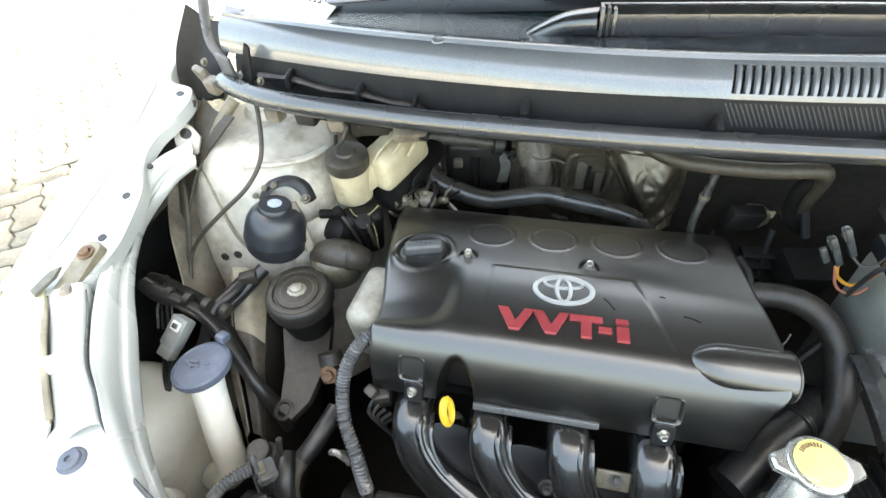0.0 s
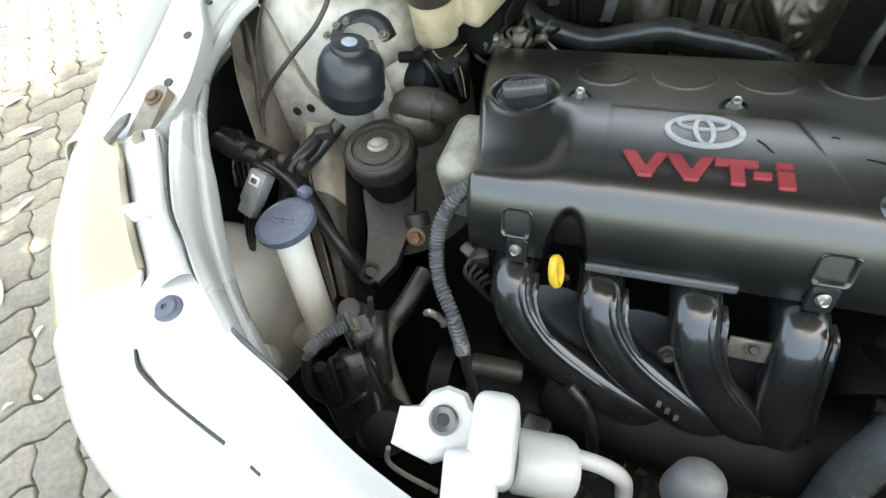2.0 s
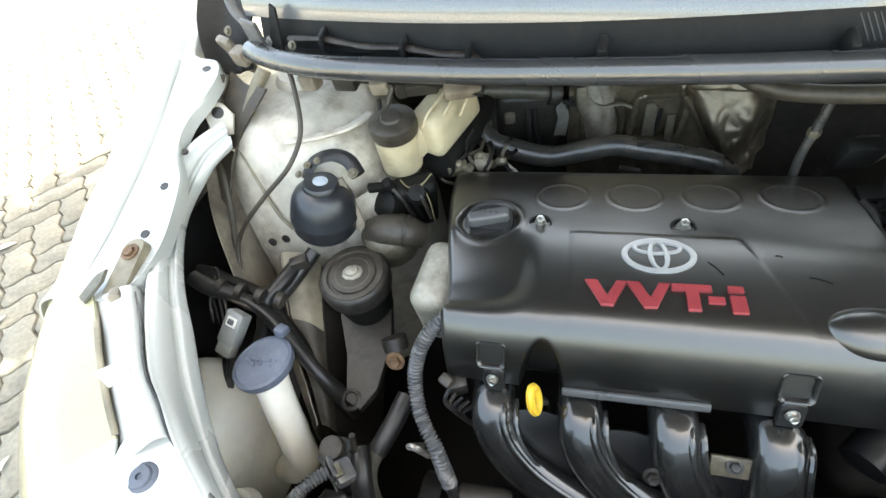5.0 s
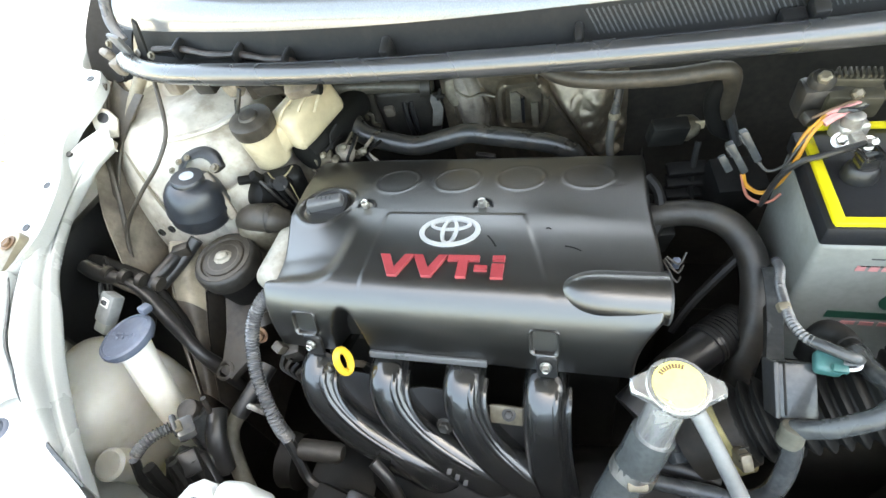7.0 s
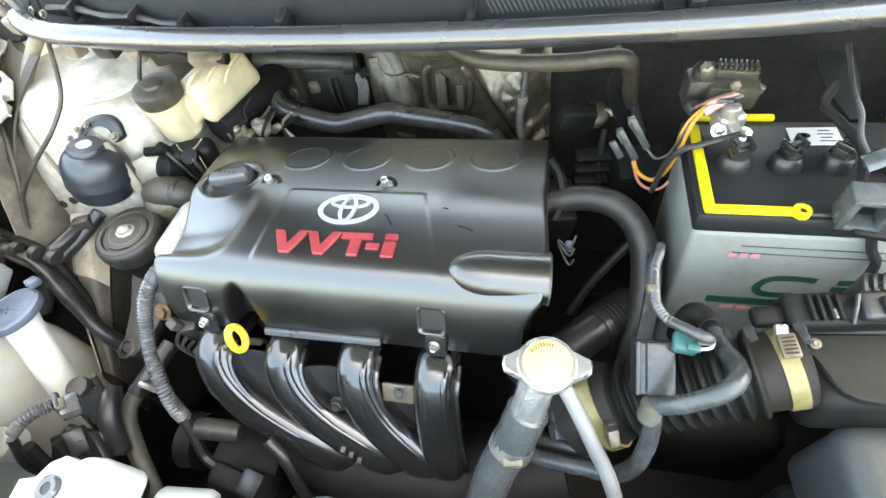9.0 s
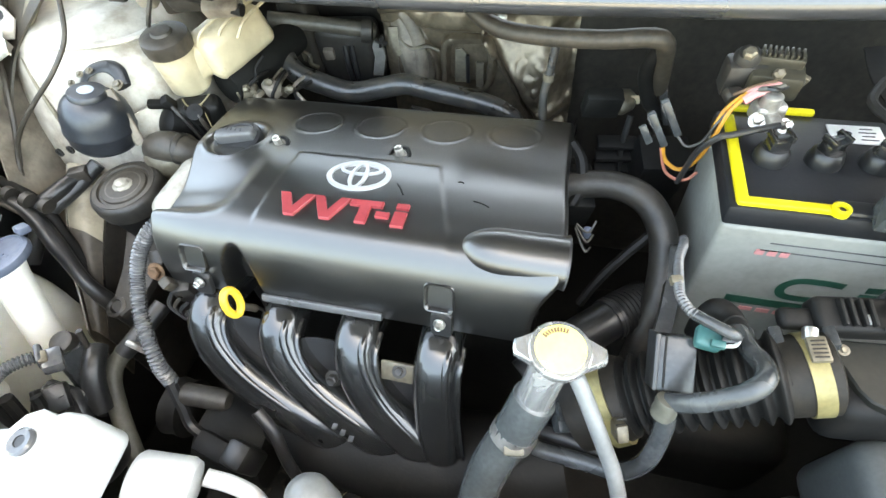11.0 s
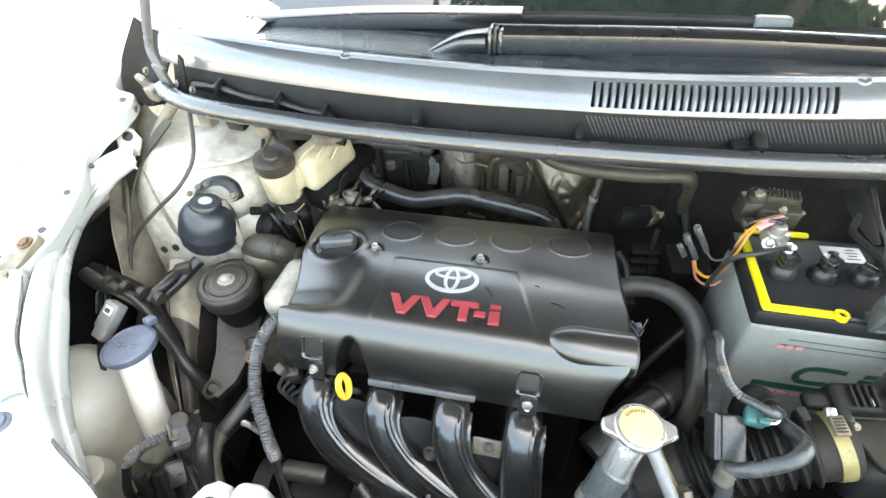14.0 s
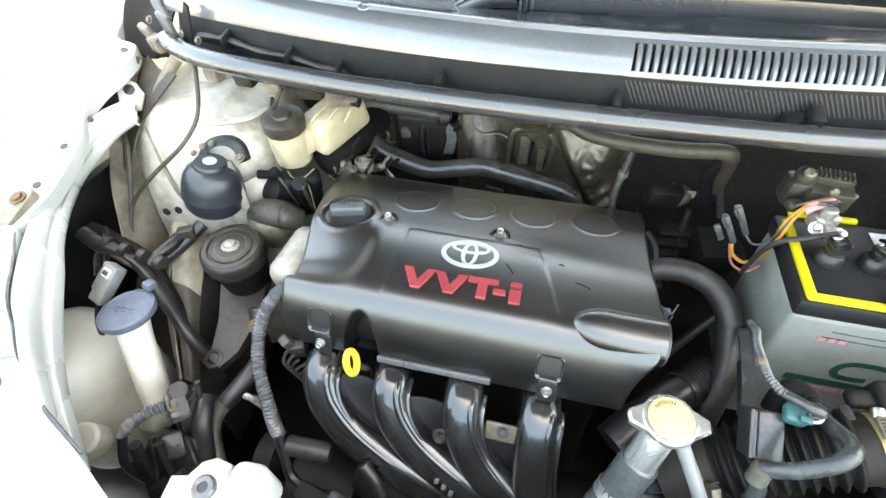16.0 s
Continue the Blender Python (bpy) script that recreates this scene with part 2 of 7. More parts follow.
M_FAR = surface("far paved yard", (0.34, 0.325, 0.29), 0.9, grain=(14, 0.2), stain=(0.6, 0.2), bump=0.2)
M_LEAF = surface("dry pale leaf", (0.48, 0.40, 0.34), 0.7, grain=(120, 0.2), stain=(40, 0.3), bump=0.2)
M_BROWN = surface("rusty brown metal", (0.2, 0.12, 0.07), 0.6, metal=0.3, grain=(120, 0.3), stain=(30, 0.5), bump=0.3)
M_HEMP = surface("dry straw", (0.17, 0.14, 0.075), 0.8, grain=(200, 0.3), stain=(40, 0.3), bump=0.2)

M_MARK = surface("pale blue paper mark", (0.42, 0.47, 0.52), 0.6, grain=(200, 0.1), stain=(40, 0.25), bump=0.02)
M_LOOM = surface("dark brown loom tape", (0.030, 0.021, 0.016), 0.5, grain=(200, 0.3), stain=(30, 0.5), bump=0.25, dirt=(0.075, 0.055, 0.042), cover=(0.52, 0.8))
M_LITTER = surface("dead brown leaves", (0.030, 0.026, 0.015), 0.8, grain=(120, 0.3), stain=(30, 0.6), bump=0.2)

M_GLASS, n_, l_, p_ = node_mat("windscreen glass")
p_.inputs["Base Color"].default_value = (0.015, 0.022, 0.02, 1)
p_.inputs["Roughness"].default_value = 0.03
p_.inputs["IOR"].default_value = 1.52
p_.inputs["Coat Weight"].default_value = 0.4

# ---- mesh helpers ----
def thing(name, base, label, category, group="", kind=""):
    ob = new(name)
    ob.empty_display_size = 0.02
    ob.location = base
    return tagged(ob, label, category, group, kind)


def base_of(ob):
    p = Vector((0, 0, 0))
    while ob is not None:
        p += ob.location
        ob = ob.parent
    return p


def finish(bm, name, material, smooth=True, angle=40):
    bmesh.ops.recalc_face_normals(bm, faces=bm.faces)
    if smooth:
        for f in bm.faces:
            f.smooth = True
        for e in bm.edges:
            if len(e.link_faces) == 2 and e.calc_face_angle(0) > radians(angle):
                e.smooth = False
    me = bpy.data.meshes.new(name)
    bm.to_mesh(me)
    bm.free()
    me.materials.append(material)
    return me


def part(name, bm, material, parent, label="", angle=40):
    """One mesh, given in world places, under a thing or a part."""
    bmesh.ops.translate(bm, verts=bm.verts, vec=-base_of(parent))
    ob = new(name, finish(bm, name, material, angle=angle))
    ob.parent = parent
    return tagged(ob, label)


def solo(name, bm, material, base, label, category, group="", kind="", angle=40):
    """A thing that is one mesh, given in world places."""
    bmesh.ops.translate(bm, verts=bm.verts, vec=-Vector(base))
    ob = new(name, finish(bm, name, material, angle=angle))
    ob.location = base
    return tagged(ob, label, category, group, kind)


def smooth_line(pts, per=8):
    """Catmull-Rom through the points."""
    p = [Vector(q) for q in pts]
    if len(p) < 3:
        return [p[0].lerp(p[1], i / per) for i in range(per + 1)]
    p = [2 * p[0] - p[1]] + p + [2 * p[-1] - p[-2]]
    out = []
    for i in range(1, len(p) - 2):
        a, b, c, d = p[i - 1:i + 3]
        for k in range(per):
            t = k / per
            out.append(0.5 * (2 * b + (c - a) * t + (2 * a - 5 * b + 4 * c - d) * t * t + (3 * b - a - 3 * c + d) * t ** 3))
    out.append(p[-2])
    return out


def add_loft(bm, rings, closed=True, caps=True):
    vs = [[bm.verts.new(q) for q in r] for r in rings]
    n = len(vs[0])
    for a, b in zip(vs, vs[1:]):
        for i in range(n if closed else n - 1):
            j = (i + 1) % n
            bm.faces.new((a[i], a[j], b[j], b[i]))
    if caps and closed:
        bm.faces.new(vs[0][::-1])
        bm.faces.new(vs[-1])
    return vs


def add_tube(bm, pts, r, n=12, per=8, flat=1.0, power=1.0, twist=(0, 0, 1)):
    """A tube along a smooth line; r is a number or a function of (0..1, length so far). flat squeezes it along twist; power under 1 makes it boxy."""
    bend = lambda c: math.copysign(abs(c) ** power, c)
    line = smooth_line(pts, per)
    up = Vector(twist)
    rings, s = [], 0.0
    total = sum((b - a).length for a, b in zip(line, line[1:]))
    side = None
    for i, q in enumerate(line):
        d = (line[min(i + 1, len(line) - 1)] - line[max(i - 1, 0)]).normalized()
        if side is None:
            side = d.cross(up)
            if side.length < 1e-3:
                side = d.cross(Vector((0, 1, 0)))
            side.normalize()
        else:
            side = (side - d * side.dot(d)).normalized()
        nor = side.cross(d)
        if i:
            s += (q - line[i - 1]).length
        rr = r(s / total, s) if callable(r) else r
        rings.append([q + rr * (bend(math.cos(a)) * side + flat * bend(math.sin(a)) * nor) for a in (2 * math.pi * k / n for k in range(n))])
    add_loft(bm, rings)
    return bm


def tube(pts, r, n=12, per=8, flat=1.0, twist=(0, 0, 1), power=1.0):
    return add_tube(bmesh.new(), pts, r, n, per, flat, power, twist)


def ribbed(r, depth, pitch):
    return lambda u, s: r + depth * math.sin(2 * math.pi * s / pitch)


def aim(base, direction):
    """A pose at base whose z points along direction."""
    return Matrix.Translation(base) @ Vector(direction).normalized().to_track_quat("Z", "Y").to_matrix().to_4x4()


def add_lathe(bm, profile, m=Matrix(), n=28, squash=1.0):
    """Revolve (radius, height) pairs round the z of the pose m."""
    rings = []
    for r, z in profile:
        r = max(r, 1e-4)
        rings.append([m @ Vector((r * math.cos(2 * math.pi * k / n), squash * r * math.sin(2 * math.pi * k / n), z)) for k in range(n)])
    add_loft(bm, rings)
    return bm


def lathe(profile, base, direction=(0, 0, 1), n=28, squash=1.0):
    return add_lathe(bmesh.new(), profile, aim(base, direction), n, squash)


def add_box(bm, size, m=Matrix(), bevel=0.003, segs=2, taper=1.0):
    b = bmesh.new()
    bmesh.ops.create_cube(b, size=1)
    for v in b.verts:
        k = taper if v.co.z > 0 else 1.0
        v.co = Vector((v.co.x * size[0] * k, v.co.y * size[1] * k, v.co.z * size[2]))
    if bevel:
        bmesh.ops.bevel(b, geom=b.edges[:], offset=bevel, segments=segs, affect="EDGES", profile=0.5)
    b.verts.index_update()
    vs = [bm.verts.new(m @ v.co) for v in b.verts]
    for f in b.faces:
        bm.faces.new([vs[v.index] for v in f.verts])
    b.free()
    return bm


def box(size, m, bevel=0.003, segs=2, taper=1.0):
    return add_box(bmesh.new(), size, m, bevel, segs, taper)


def add_slab(bm, outline, thick, m=Matrix(), bevel=0.0015):
    """A plate of the outline (x, y), its top at z = 0 of the pose m, with a chamfered rim."""
    c = Vector((sum(p[0] for p in outline) / len(outline), sum(p[1] for p in outline) / len(outline), 0))
    def ring(z, inset):
        out = []
        for x, y in outline:
            q = Vector((x, y, 0))
            d = (c - q)
            out.append(m @ Vector((*(q + d.normalized() * inset).xy, z)))
        return out
    add_loft(bm, [ring(-thick, 0), ring(-bevel, 0), ring(0, bevel)])
    return bm


def slab(outline, thick, m=Matrix(), bevel=0.0015):
    return add_slab(bmesh.new(), outline, thick, m, bevel)


def oval(a, b, n=32, x=0, y=0):
    return [(x + a * math.cos(2 * math.pi * k / n), y + b * math.sin(2 * math.pi * k / n)) for k in range(n)]


def round_rect(w, h, r, n=5):
    out = []
    for cx, cy, a0 in ((w / 2 - r, h / 2 - r, 0), (-w / 2 + r, h / 2 - r, 90), (-w / 2 + r, -h / 2 + r, 180), (w / 2 - r, -h / 2 + r, 270)):
        for k in range(n + 1):
            a = radians(a0 + 90 * k / n)
            out.append((cx + r * math.cos(a), cy + r * math.sin(a)))
    return out


def add_sheet(bm, rows, thick=0.0015):
    """A plate through the grid of points, with thickness along its normals downwards."""
    g = [[Vector(q) for q in r] for r in rows]
    nr, nc = len(g), len(g[0])
    back = []
    for i in range(nr):
        line = []
        for j in range(nc):
            du = g[i][min(j + 1, nc - 1)] - g[i][max(j - 1, 0)]
            dv = g[min(i + 1, nr - 1)][j] - g[max(i - 1, 0)][j]
            nn = du.cross(dv)
            nn = nn.normalized() if nn.length > 1e-12 else Vector((0, 0, 1))
            line.append(g[i][j] - nn * thick)
        back.append(line)
    a = [[bm.verts.new(q) for q in r] for r in g]
    b = [[bm.verts.new(q) for q in r] for r in back]
    for i in range(nr - 1):
        for j in range(nc - 1):
            bm.faces.new((a[i][j], a[i][j + 1], a[i + 1][j + 1], a[i + 1][j]))
            bm.faces.new((b[i][j], b[i + 1][j], b[i + 1][j + 1], b[i][j + 1]))
    for i in range(nr - 1):
        bm.faces.new((a[i][0], a[i + 1][0], b[i + 1][0], b[i][0]))
        bm.faces.new((a[i][-1], b[i][-1], b[i + 1][-1], a[i + 1][-1]))
    for j in range(nc - 1):
        bm.faces.new((a[0][j], b[0][j], b[0][j + 1], a[0][j + 1]))
        bm.faces.new((a[-1][j], a[-1][j + 1], b[-1][j + 1], b[-1][j]))
    return bm


def sheet(rows, thick=0.0015):
    return add_sheet(bmesh.new(), rows, thick)


def curve_rows(lines, per=8):
    """Smooth each line of points, then smooth across the lines."""
    along = [smooth_line(l, per) for l in lines]
    cols = [smooth_line([l[i] for l in along], 6) for i in range(len(along[0]))]
    return [[c[k] for c in cols] for k in range(len(cols[0]))]


def step(a, b, x):
    t = min(1.0, max(0.0, (x - a) / (b - a)))
    return t * t * (3 - 2 * t)


def bolt(parent, at, direction=(0, 0, 1), r=0.006, h=0.006, material=None, name="bolt", label=""):
    bm = lathe([(r * 1.5, 0), (r * 1.5, 0.0012), (r * 1.05, 0.0016)], at, direction, 20)
    add_lathe(bm, [(r, 0.001), (r, h * 0.85), (r * 0.8, h), (r * 0.5, h * 0.92)], aim(at, direction), 6)
    return part(name, bm, material or M_STEEL, parent, label, angle=25)


# ---- ground ----
def ground_sheet():
    bm = bmesh.new()
    s = 400
    for a in ((-s, -s, -0.016), (s, -s, -0.016), (s, s, -0.016), (-s, s, -0.016)):
        bm.verts.new(a)
    bm.faces.new(bm.verts[:])
    return bm


solo("ground", ground_sheet(), M_FAR, (0, 0, -0.016), "pale paved yard reaching into the distance", "ground", kind="structure")

# ---- car body round the engine bay ----
car = thing("car", (0.2, 0.9, 0.0), "silver white small car with its bonnet raised, front end seen", "car")


def cowl_y(x):
    return 0.525 + 0.25 * (x - 0.15) ** 2


def swept_x(profile, x0, x1, n, thick=0.002, yline=cowl_y):
    """A plate of the (y, z) profile swept across the car along yline."""
    rows = []
    for y, z in profile:
        rows.append([(x0 + (x1 - x0) * i / n, yline(x0 + (x1 - x0) * i / n) + y, z) for i in range(n + 1)])
    return sheet(rows, thick)


# cowl: rear deck, beaded crest, bright front face with slots further across
CREST = [(0.16, 0.990), (0.12, 0.991), (0.075, 0.994), (0.050, 0.998), (0.038, 1.0015), (0.032, 1.0045), (0.027, 1.0045), (0.024, 1.0005)]
rows = []
for y, z in CREST:
    row = []
    for i in range(61):
        x = -0.47 + 1.42 * i / 60
        k = 0.10 + 0.90 * step(-0.46, -0.30, x)                   # the deck narrows towards its corner
        row.append((x, cowl_y(x) + 0.024 + (y - 0.024) * k, z + 0.020 * step(-0.38, -0.47, x) * (y - 0.02) / 0.14))
    rows.append(row)
cowl = part("cowl_panel", sheet(rows, 0.002), M_COWL, car, "satin grey plastic cowl below the windscreen")


def face_at(x, t):
    """The front face from its crest (t = 0) to its lower edge (t = 1), which drops towards the wing."""
    low = 0.972 - 0.016 * max(0.0, 0.14 - x)
    k = step(0.12, -0.12, x)                                      # a rounder shoulder towards the wing
    a = t * math.pi / 2
    out = (1 - k) * (0.024 * (1 - t) ** 1.7 - 0.002 * t) + k * (0.026 * (1 - math.sin(a)) - 0.002)
    return x, cowl_y(x) + out, 1.0005 + (low - 1.0005) * ((1 - k) * (0.35 * t + 0.65 * t ** 1.25) + k * (1 - math.cos(a)))


def face_strip(x0, x1, t0, t1, n, m=6, thick=0.002, proud=0.0):
    rows = []
    for i in range(m + 1):
        row = []
        for j in range(n + 1):
            x, y, z = face_at(x0 + (x1 - x0) * j / n, t0 + (t1 - t0) * i / m)
            row.append((x, y - proud, z + proud))
        rows.append(row)
    return sheet(rows, thick)


SLOT0, PITCH, SLOTS = 0.1690, 0.00877, 30
SLOT1 = SLOT0 + PITCH * (SLOTS - 1) + 0.0042
part("cowl_front", face_strip(-0.47, SLOT0, 0.0, 1.0, 40), M_COWL, cowl)
part("cowl_front", face_strip(SLOT1, 0.478, 0.0, 1.0, 4), M_COWL, cowl)
part("cowl_front", face_strip(0.605, 0.95, 0.0, 1.0, 16), M_COWL, cowl)
for a, b in ((SLOT0, SLOT1), (0.478, 0.605)):
    part("grille_rim", face_strip(a, b, 0.0, 0.12, 24, 2), M_COWL, cowl)
    part("grille_rim", face_strip(a, b, 0.84, 1.0, 24, 2), M_COWL, cowl)
    # Near-black sheet supplies the shade behind the slots.
    part("slot_shade", swept_x([(0.034, 0.985), (0.020, 0.970), (0.010, 0.958)], a - 0.004, b + 0.004, 8, 0.002), M_VOID, cowl)


def grille_bar(x):
    """One bar between two slots, its front rounded across."""
    rows = []
    for i in range(9):
        t = 0.11 + 0.74 * i / 8
        rows.append([tuple(Vector(face_at(x + dx, t)) + Vector((0, -d, 0.6 * d))) for dx, d in ((-0.0022, -0.004), (-0.0022, -0.0006), (-0.0011, 0.0006), (0.0011, 0.0006), (0.0022, -0.0006), (0.0022, -0.004))])
    return sheet(rows, 0.0008)


for k in range(SLOTS - 1):
    part("grille_bar", grille_bar(SLOT0 + PITCH * (k + 1) - 0.0023), M_COWL, cowl)
for k in range(14):
    part("grille_bar", grille_bar(0.4845 + PITCH * k), M_COWL, cowl)
rows = []
for t in (0.0, 0.12, 0.4, 0.7, 0.85, 0.93, 0.97, 1.0):
    row = []
    for i in range(61):
        x = -0.445 + 1.395 * i / 60
        top = face_at(x, 1.0)[2]
        u = min(1.0, t / 0.85)
        row.append((x, cowl_y(x) - 0.002 - 0.014 * u - (0.030 * (t - 0.85) / 0.15 if t > 0.85 else 0.0), top + (0.9335 - top) * u - (0.0035 * (t - 0.85) / 0.15 if t > 0.85 else 0.0)))
    rows.append(row)
part("cowl_wall", sheet(rows, 0.002), M_MATTE, cowl, "dark inner wall under the cowl edge")
bm = bmesh.new()
for k in range(78):
    x = 0.166 + k * 0.0047
    a, b = Vector((x, cowl_y(x) - 0.0052, 0.9685)), Vector((x + 0.012, cowl_y(x + 0.012) - 0.0125, 0.9475))
    add_tube(bm, [a, a.lerp(b, 0.5), b], 0.0009, 5, 2)
tagged(part("grille_ribs", bm, M_BLACK, cowl), "fine slanted ribs", kind="stuff")
rows = [[(x, cowl_y(x) + dy, z) for x in [-0.10 + 0.72 * i / 30 for i in range(31)]] for dy, z in ((-0.0185, 0.9350), (-0.0215, 0.9345), (-0.0265, 0.9338))]
part("ledge_dust", sheet(rows, 0.001), M_DINGY, cowl, "dusty pale strip along the ledge")
for x in (-0.144, 0.452):
    bm = lathe([(0.0075, -0.004), (0.0085, 0.002), (0.007, 0.004), (0.003, 0.0045), (0.002, 0.0025)], (x, cowl_y(x) + 0.027, 1.0015), (0, -0.35, 1), 20)
    part("fastener", bm, M_COWL, cowl, "round push-in plastic fastener")
for x, w in ((-0.035, 0.010), (0.160, 0.008), (0.352, 0.013), (0.60, 0.01)):
    bm = box((w, 0.022, 0.034), pose(x, cowl_y(x) - 0.022, 0.945, 20), 0.003)
    part("clip", bm, M_BLACK, cowl)
loom_line = [(-0.395, cowl_y(-0.395) - 0.024, 0.949), (-0.345, cowl_y(-0.345) - 0.020, 0.950), (-0.29, cowl_y(-0.29) - 0.024, 0.947), (-0.24, cowl_y(-0.24) - 0.022, 0.947), (-0.195, cowl_y(-0.195) - 0.027, 0.945),
             (-0.165, cowl_y(-0.165) - 0.026, 0.944), (-0.150, cowl_y(-0.150) - 0.033, 0.941)]
part("loom", tube(loom_line, lambda u, t: 0.0046 + 0.0006 * math.sin(31 * u), 10, 8, 0.8), M_LOOM, cowl, "brown taped wiring along the ledge")
for q in (1, 3, 5):
    part("loom_clip", box((0.006, 0.024, 0.019), pose(*loom_line[q], 10, 0, 0), 0.002), M_RUBBER, cowl)
part("plug", box((0.020, 0.016, 0.012), pose(0.335, cowl_y(0.335) - 0.022, 0.9465, 12, 0, 4), 0.003), M_RUBBER, cowl)
# seal tube along the rear edge of the bay
seal_pts = [(-0.452, 0.575, 0.937), (-0.43, 0.560, 0.938), (-0.39, 0.540, 0.939), (-0.332, 0.521, 0.940), (-0.23, 0.505, 0.941), (-0.124, 0.493, 0.942), (0.061, 0.483, 0.943),
            (0.243, 0.483, 0.943), (0.436, 0.493, 0.943), (0.62, 0.52, 0.942), (0.80, 0.57, 0.94)]
part("hood_seal", tube(seal_pts, 0.0128, 16, 8), M_SEAL, car, "shiny dark rubber bonnet seal tube")
part("seal_channel", tube([(x, y + 0.010, z - 0.012) for x, y, z in seal_pts], 0.007, 8, 6, 0.7), M_BLACK, car, "dark metal channel under the seal")

# windscreen with its wipers
ws = []
for i in range(21):
    x = -0.62 + 1.62 * i / 20
    y0 = 0.665 + 0.30 * (x - 0.19) ** 2
    ws.append([(x * (1 - 0.10 * t) + 0.02 * t, y0 + 0.95 * t, 0.985 + 0.55 * t) for t in (0, 0.15, 0.4, 0.7, 1.0)])
# White sheet stands in for bright sky mirrored in the glass corner.
rows = [[(-0.52 + 0.20 * u, cowl_y(-0.52 + 0.20 * u) + 0.03 + t * (0.18 - 0.05 * u), 0.990 + 0.035 * t * (1 - 0.6 * u) + 0.012 * math.sin(math.pi * u)) for u in (0, 0.2, 0.4, 0.6, 0.8, 1.0)] for t in (0, 0.2, 0.5, 0.8, 1.0)]
part("corner_sky", sheet(rows[::-1], 0.002), M_PAINT, car, "silver white panel for the sky mirrored at the windscreen corner")
part("corner_wedge", box((0.056, 0.034, 0.030), pose(-0.412, 0.662, 0.990, 10, 0, -8), 0.008, 3), M_WIPER, car, "glossy dark wedge at the cowl corner")
part("windscreen", sheet(list(zip(*ws)), 0.005), M_GLASS, car, "dark windscreen reflecting the bright sky")


def wiper(name_label, pivot, bend, along, blade_a, blade_b):
    """A flat cast arm rising to its hinge, a pressed channel along the glass, and the blade."""
    p, b, e = Vector(pivot), Vector(bend), Vector(along)
    mid = p.lerp(b, 0.55) + Vector((0, 0.002, 0.007))
    arm = part("wiper_arm", tube([pivot, tuple(p.lerp(mid, 0.3) + Vector((0, 0, 0.002))), tuple(mid), bend], lambda u, s: 0.0155 + 0.0045 * u, 16, 6, 0.62, (0, 0, 1), 0.6), M_WIPER, car, name_label)
    rows = smooth_line([bend, tuple(b.lerp(e, 0.5) + Vector((0, 0.004, 0.004))), along], 8)
    bm = bmesh.new()
    rings = []
    for i, q in enumerate(rows):
        h = 0.0140 - 0.003 * i / len(rows)
        rings.append([q + Vector((0, dy, dz)) for dy, dz in ((-0.010, -h), (-0.013, -h * 0.2), (-0.012, h * 0.75), (-0.007, h), (0.012, h * 1.15), (0.018, h * 0.7), (0.019, -h * 0.2), (0.014, -h))])
    add_loft(bm, rings)
    part("arm_channel", bm, M_WIPER, arm)
    d = (e - b).normalized()
    for k in range(3):
        m = Matrix.Translation(b + d * (0.002 + 0.007 * k)) @ pose(0, 0, 0.001, -6, 0, 0)
        part("hinge", box((0.0055, 0.034, 0.033 - 0.002 * k), m, 0.003, 2), M_BLACK if k % 2 else M_WIPER, arm)
    part("blade", tube([blade_a, tuple(Vector(blade_a).lerp(Vector(blade_b), 0.5) + Vector((0, 0, 0.006))), blade_b], 0.0075, 8, 8, 1.5), M_BLACK, arm, "black rubber wiper blade")
    part("end_cap", box((0.045, 0.022, 0.024), Matrix.Translation(blade_b) @ pose(0, 0, 0, -8), 0.006, 3), M_PIPE, arm, "pale worn end cap")


wiper("satin grey wiper arm resting on the cowl", (-0.048, 0.632, 0.982), (0.036, 0.626, 1.011), (0.62, 0.632, 1.010), (0.10, 0.672, 0.998), (0.75, 0.69, 1.01))
wiper("satin grey wiper arm lying behind the other", (-0.405, 0.722, 0.984), (-0.360, 0.704, 0.990), (0.07, 0.700, 1.014), (-0.15, 0.712, 0.998), (0.385, 0.700, 1.015))

# fender skin, from its inner flange over the shoulder and down
EDGE = [  # y, x, z of the inner flange edge
    (0.95, -0.60, 1.00), (0.76, -0.578, 0.972), (0.66, -0.562, 0.955), (0.615, -0.553, 0.944), (0.580, -0.545, 0.931), (0.574, -0.512, 0.926), (0.560, -0.503, 0.920), (0.545, -0.503, 0.914), (0.520, -0.511, 0.904),
    (0.495, -0.523, 0.894), (0.467, -0.526, 0.883), (0.442, -0.519, 0.874), (0.416, -0.504, 0.865), (0.389, -0.497, 0.857), (0.362, -0.492, 0.850), (0.335, -0.488, 0.844), (0.307, -0.486, 0.841), (0.280, -0.490, 0.8385), (0.253, -0.505, 0.8400)]
lines = [[(x + 0.001, y, z - 0.016) for y, x, z in EDGE], [(x, y, z - 0.002) for y, x, z in EDGE], [(x - 0.003, y, z) for y, x, z in EDGE]]
for dx, dz in ((-0.032, 0.001), (-0.040, 0.007), (-0.062, 0.016), (-0.095, -0.002), (-0.135, -0.06), (-0.155, -0.16), (-0.15, -0.30), (-0.15, -0.50)):
    lines.append([((-0.522 - 0.10 * max(0.0, y - 0.56)) + dx * (1 + 0.25 * (y - 0.3) - 0.04 * step(0.34, 0.25, y)), y, z + dz - (0.022 * step(0.38, 0.25, y) * step(-0.02, -0.06, dx))) for y, x, z in EDGE])
fender = part("fender", sheet(curve_rows(lines, 3), 0.002), M_PAINT, car, "bright silver white front fender")
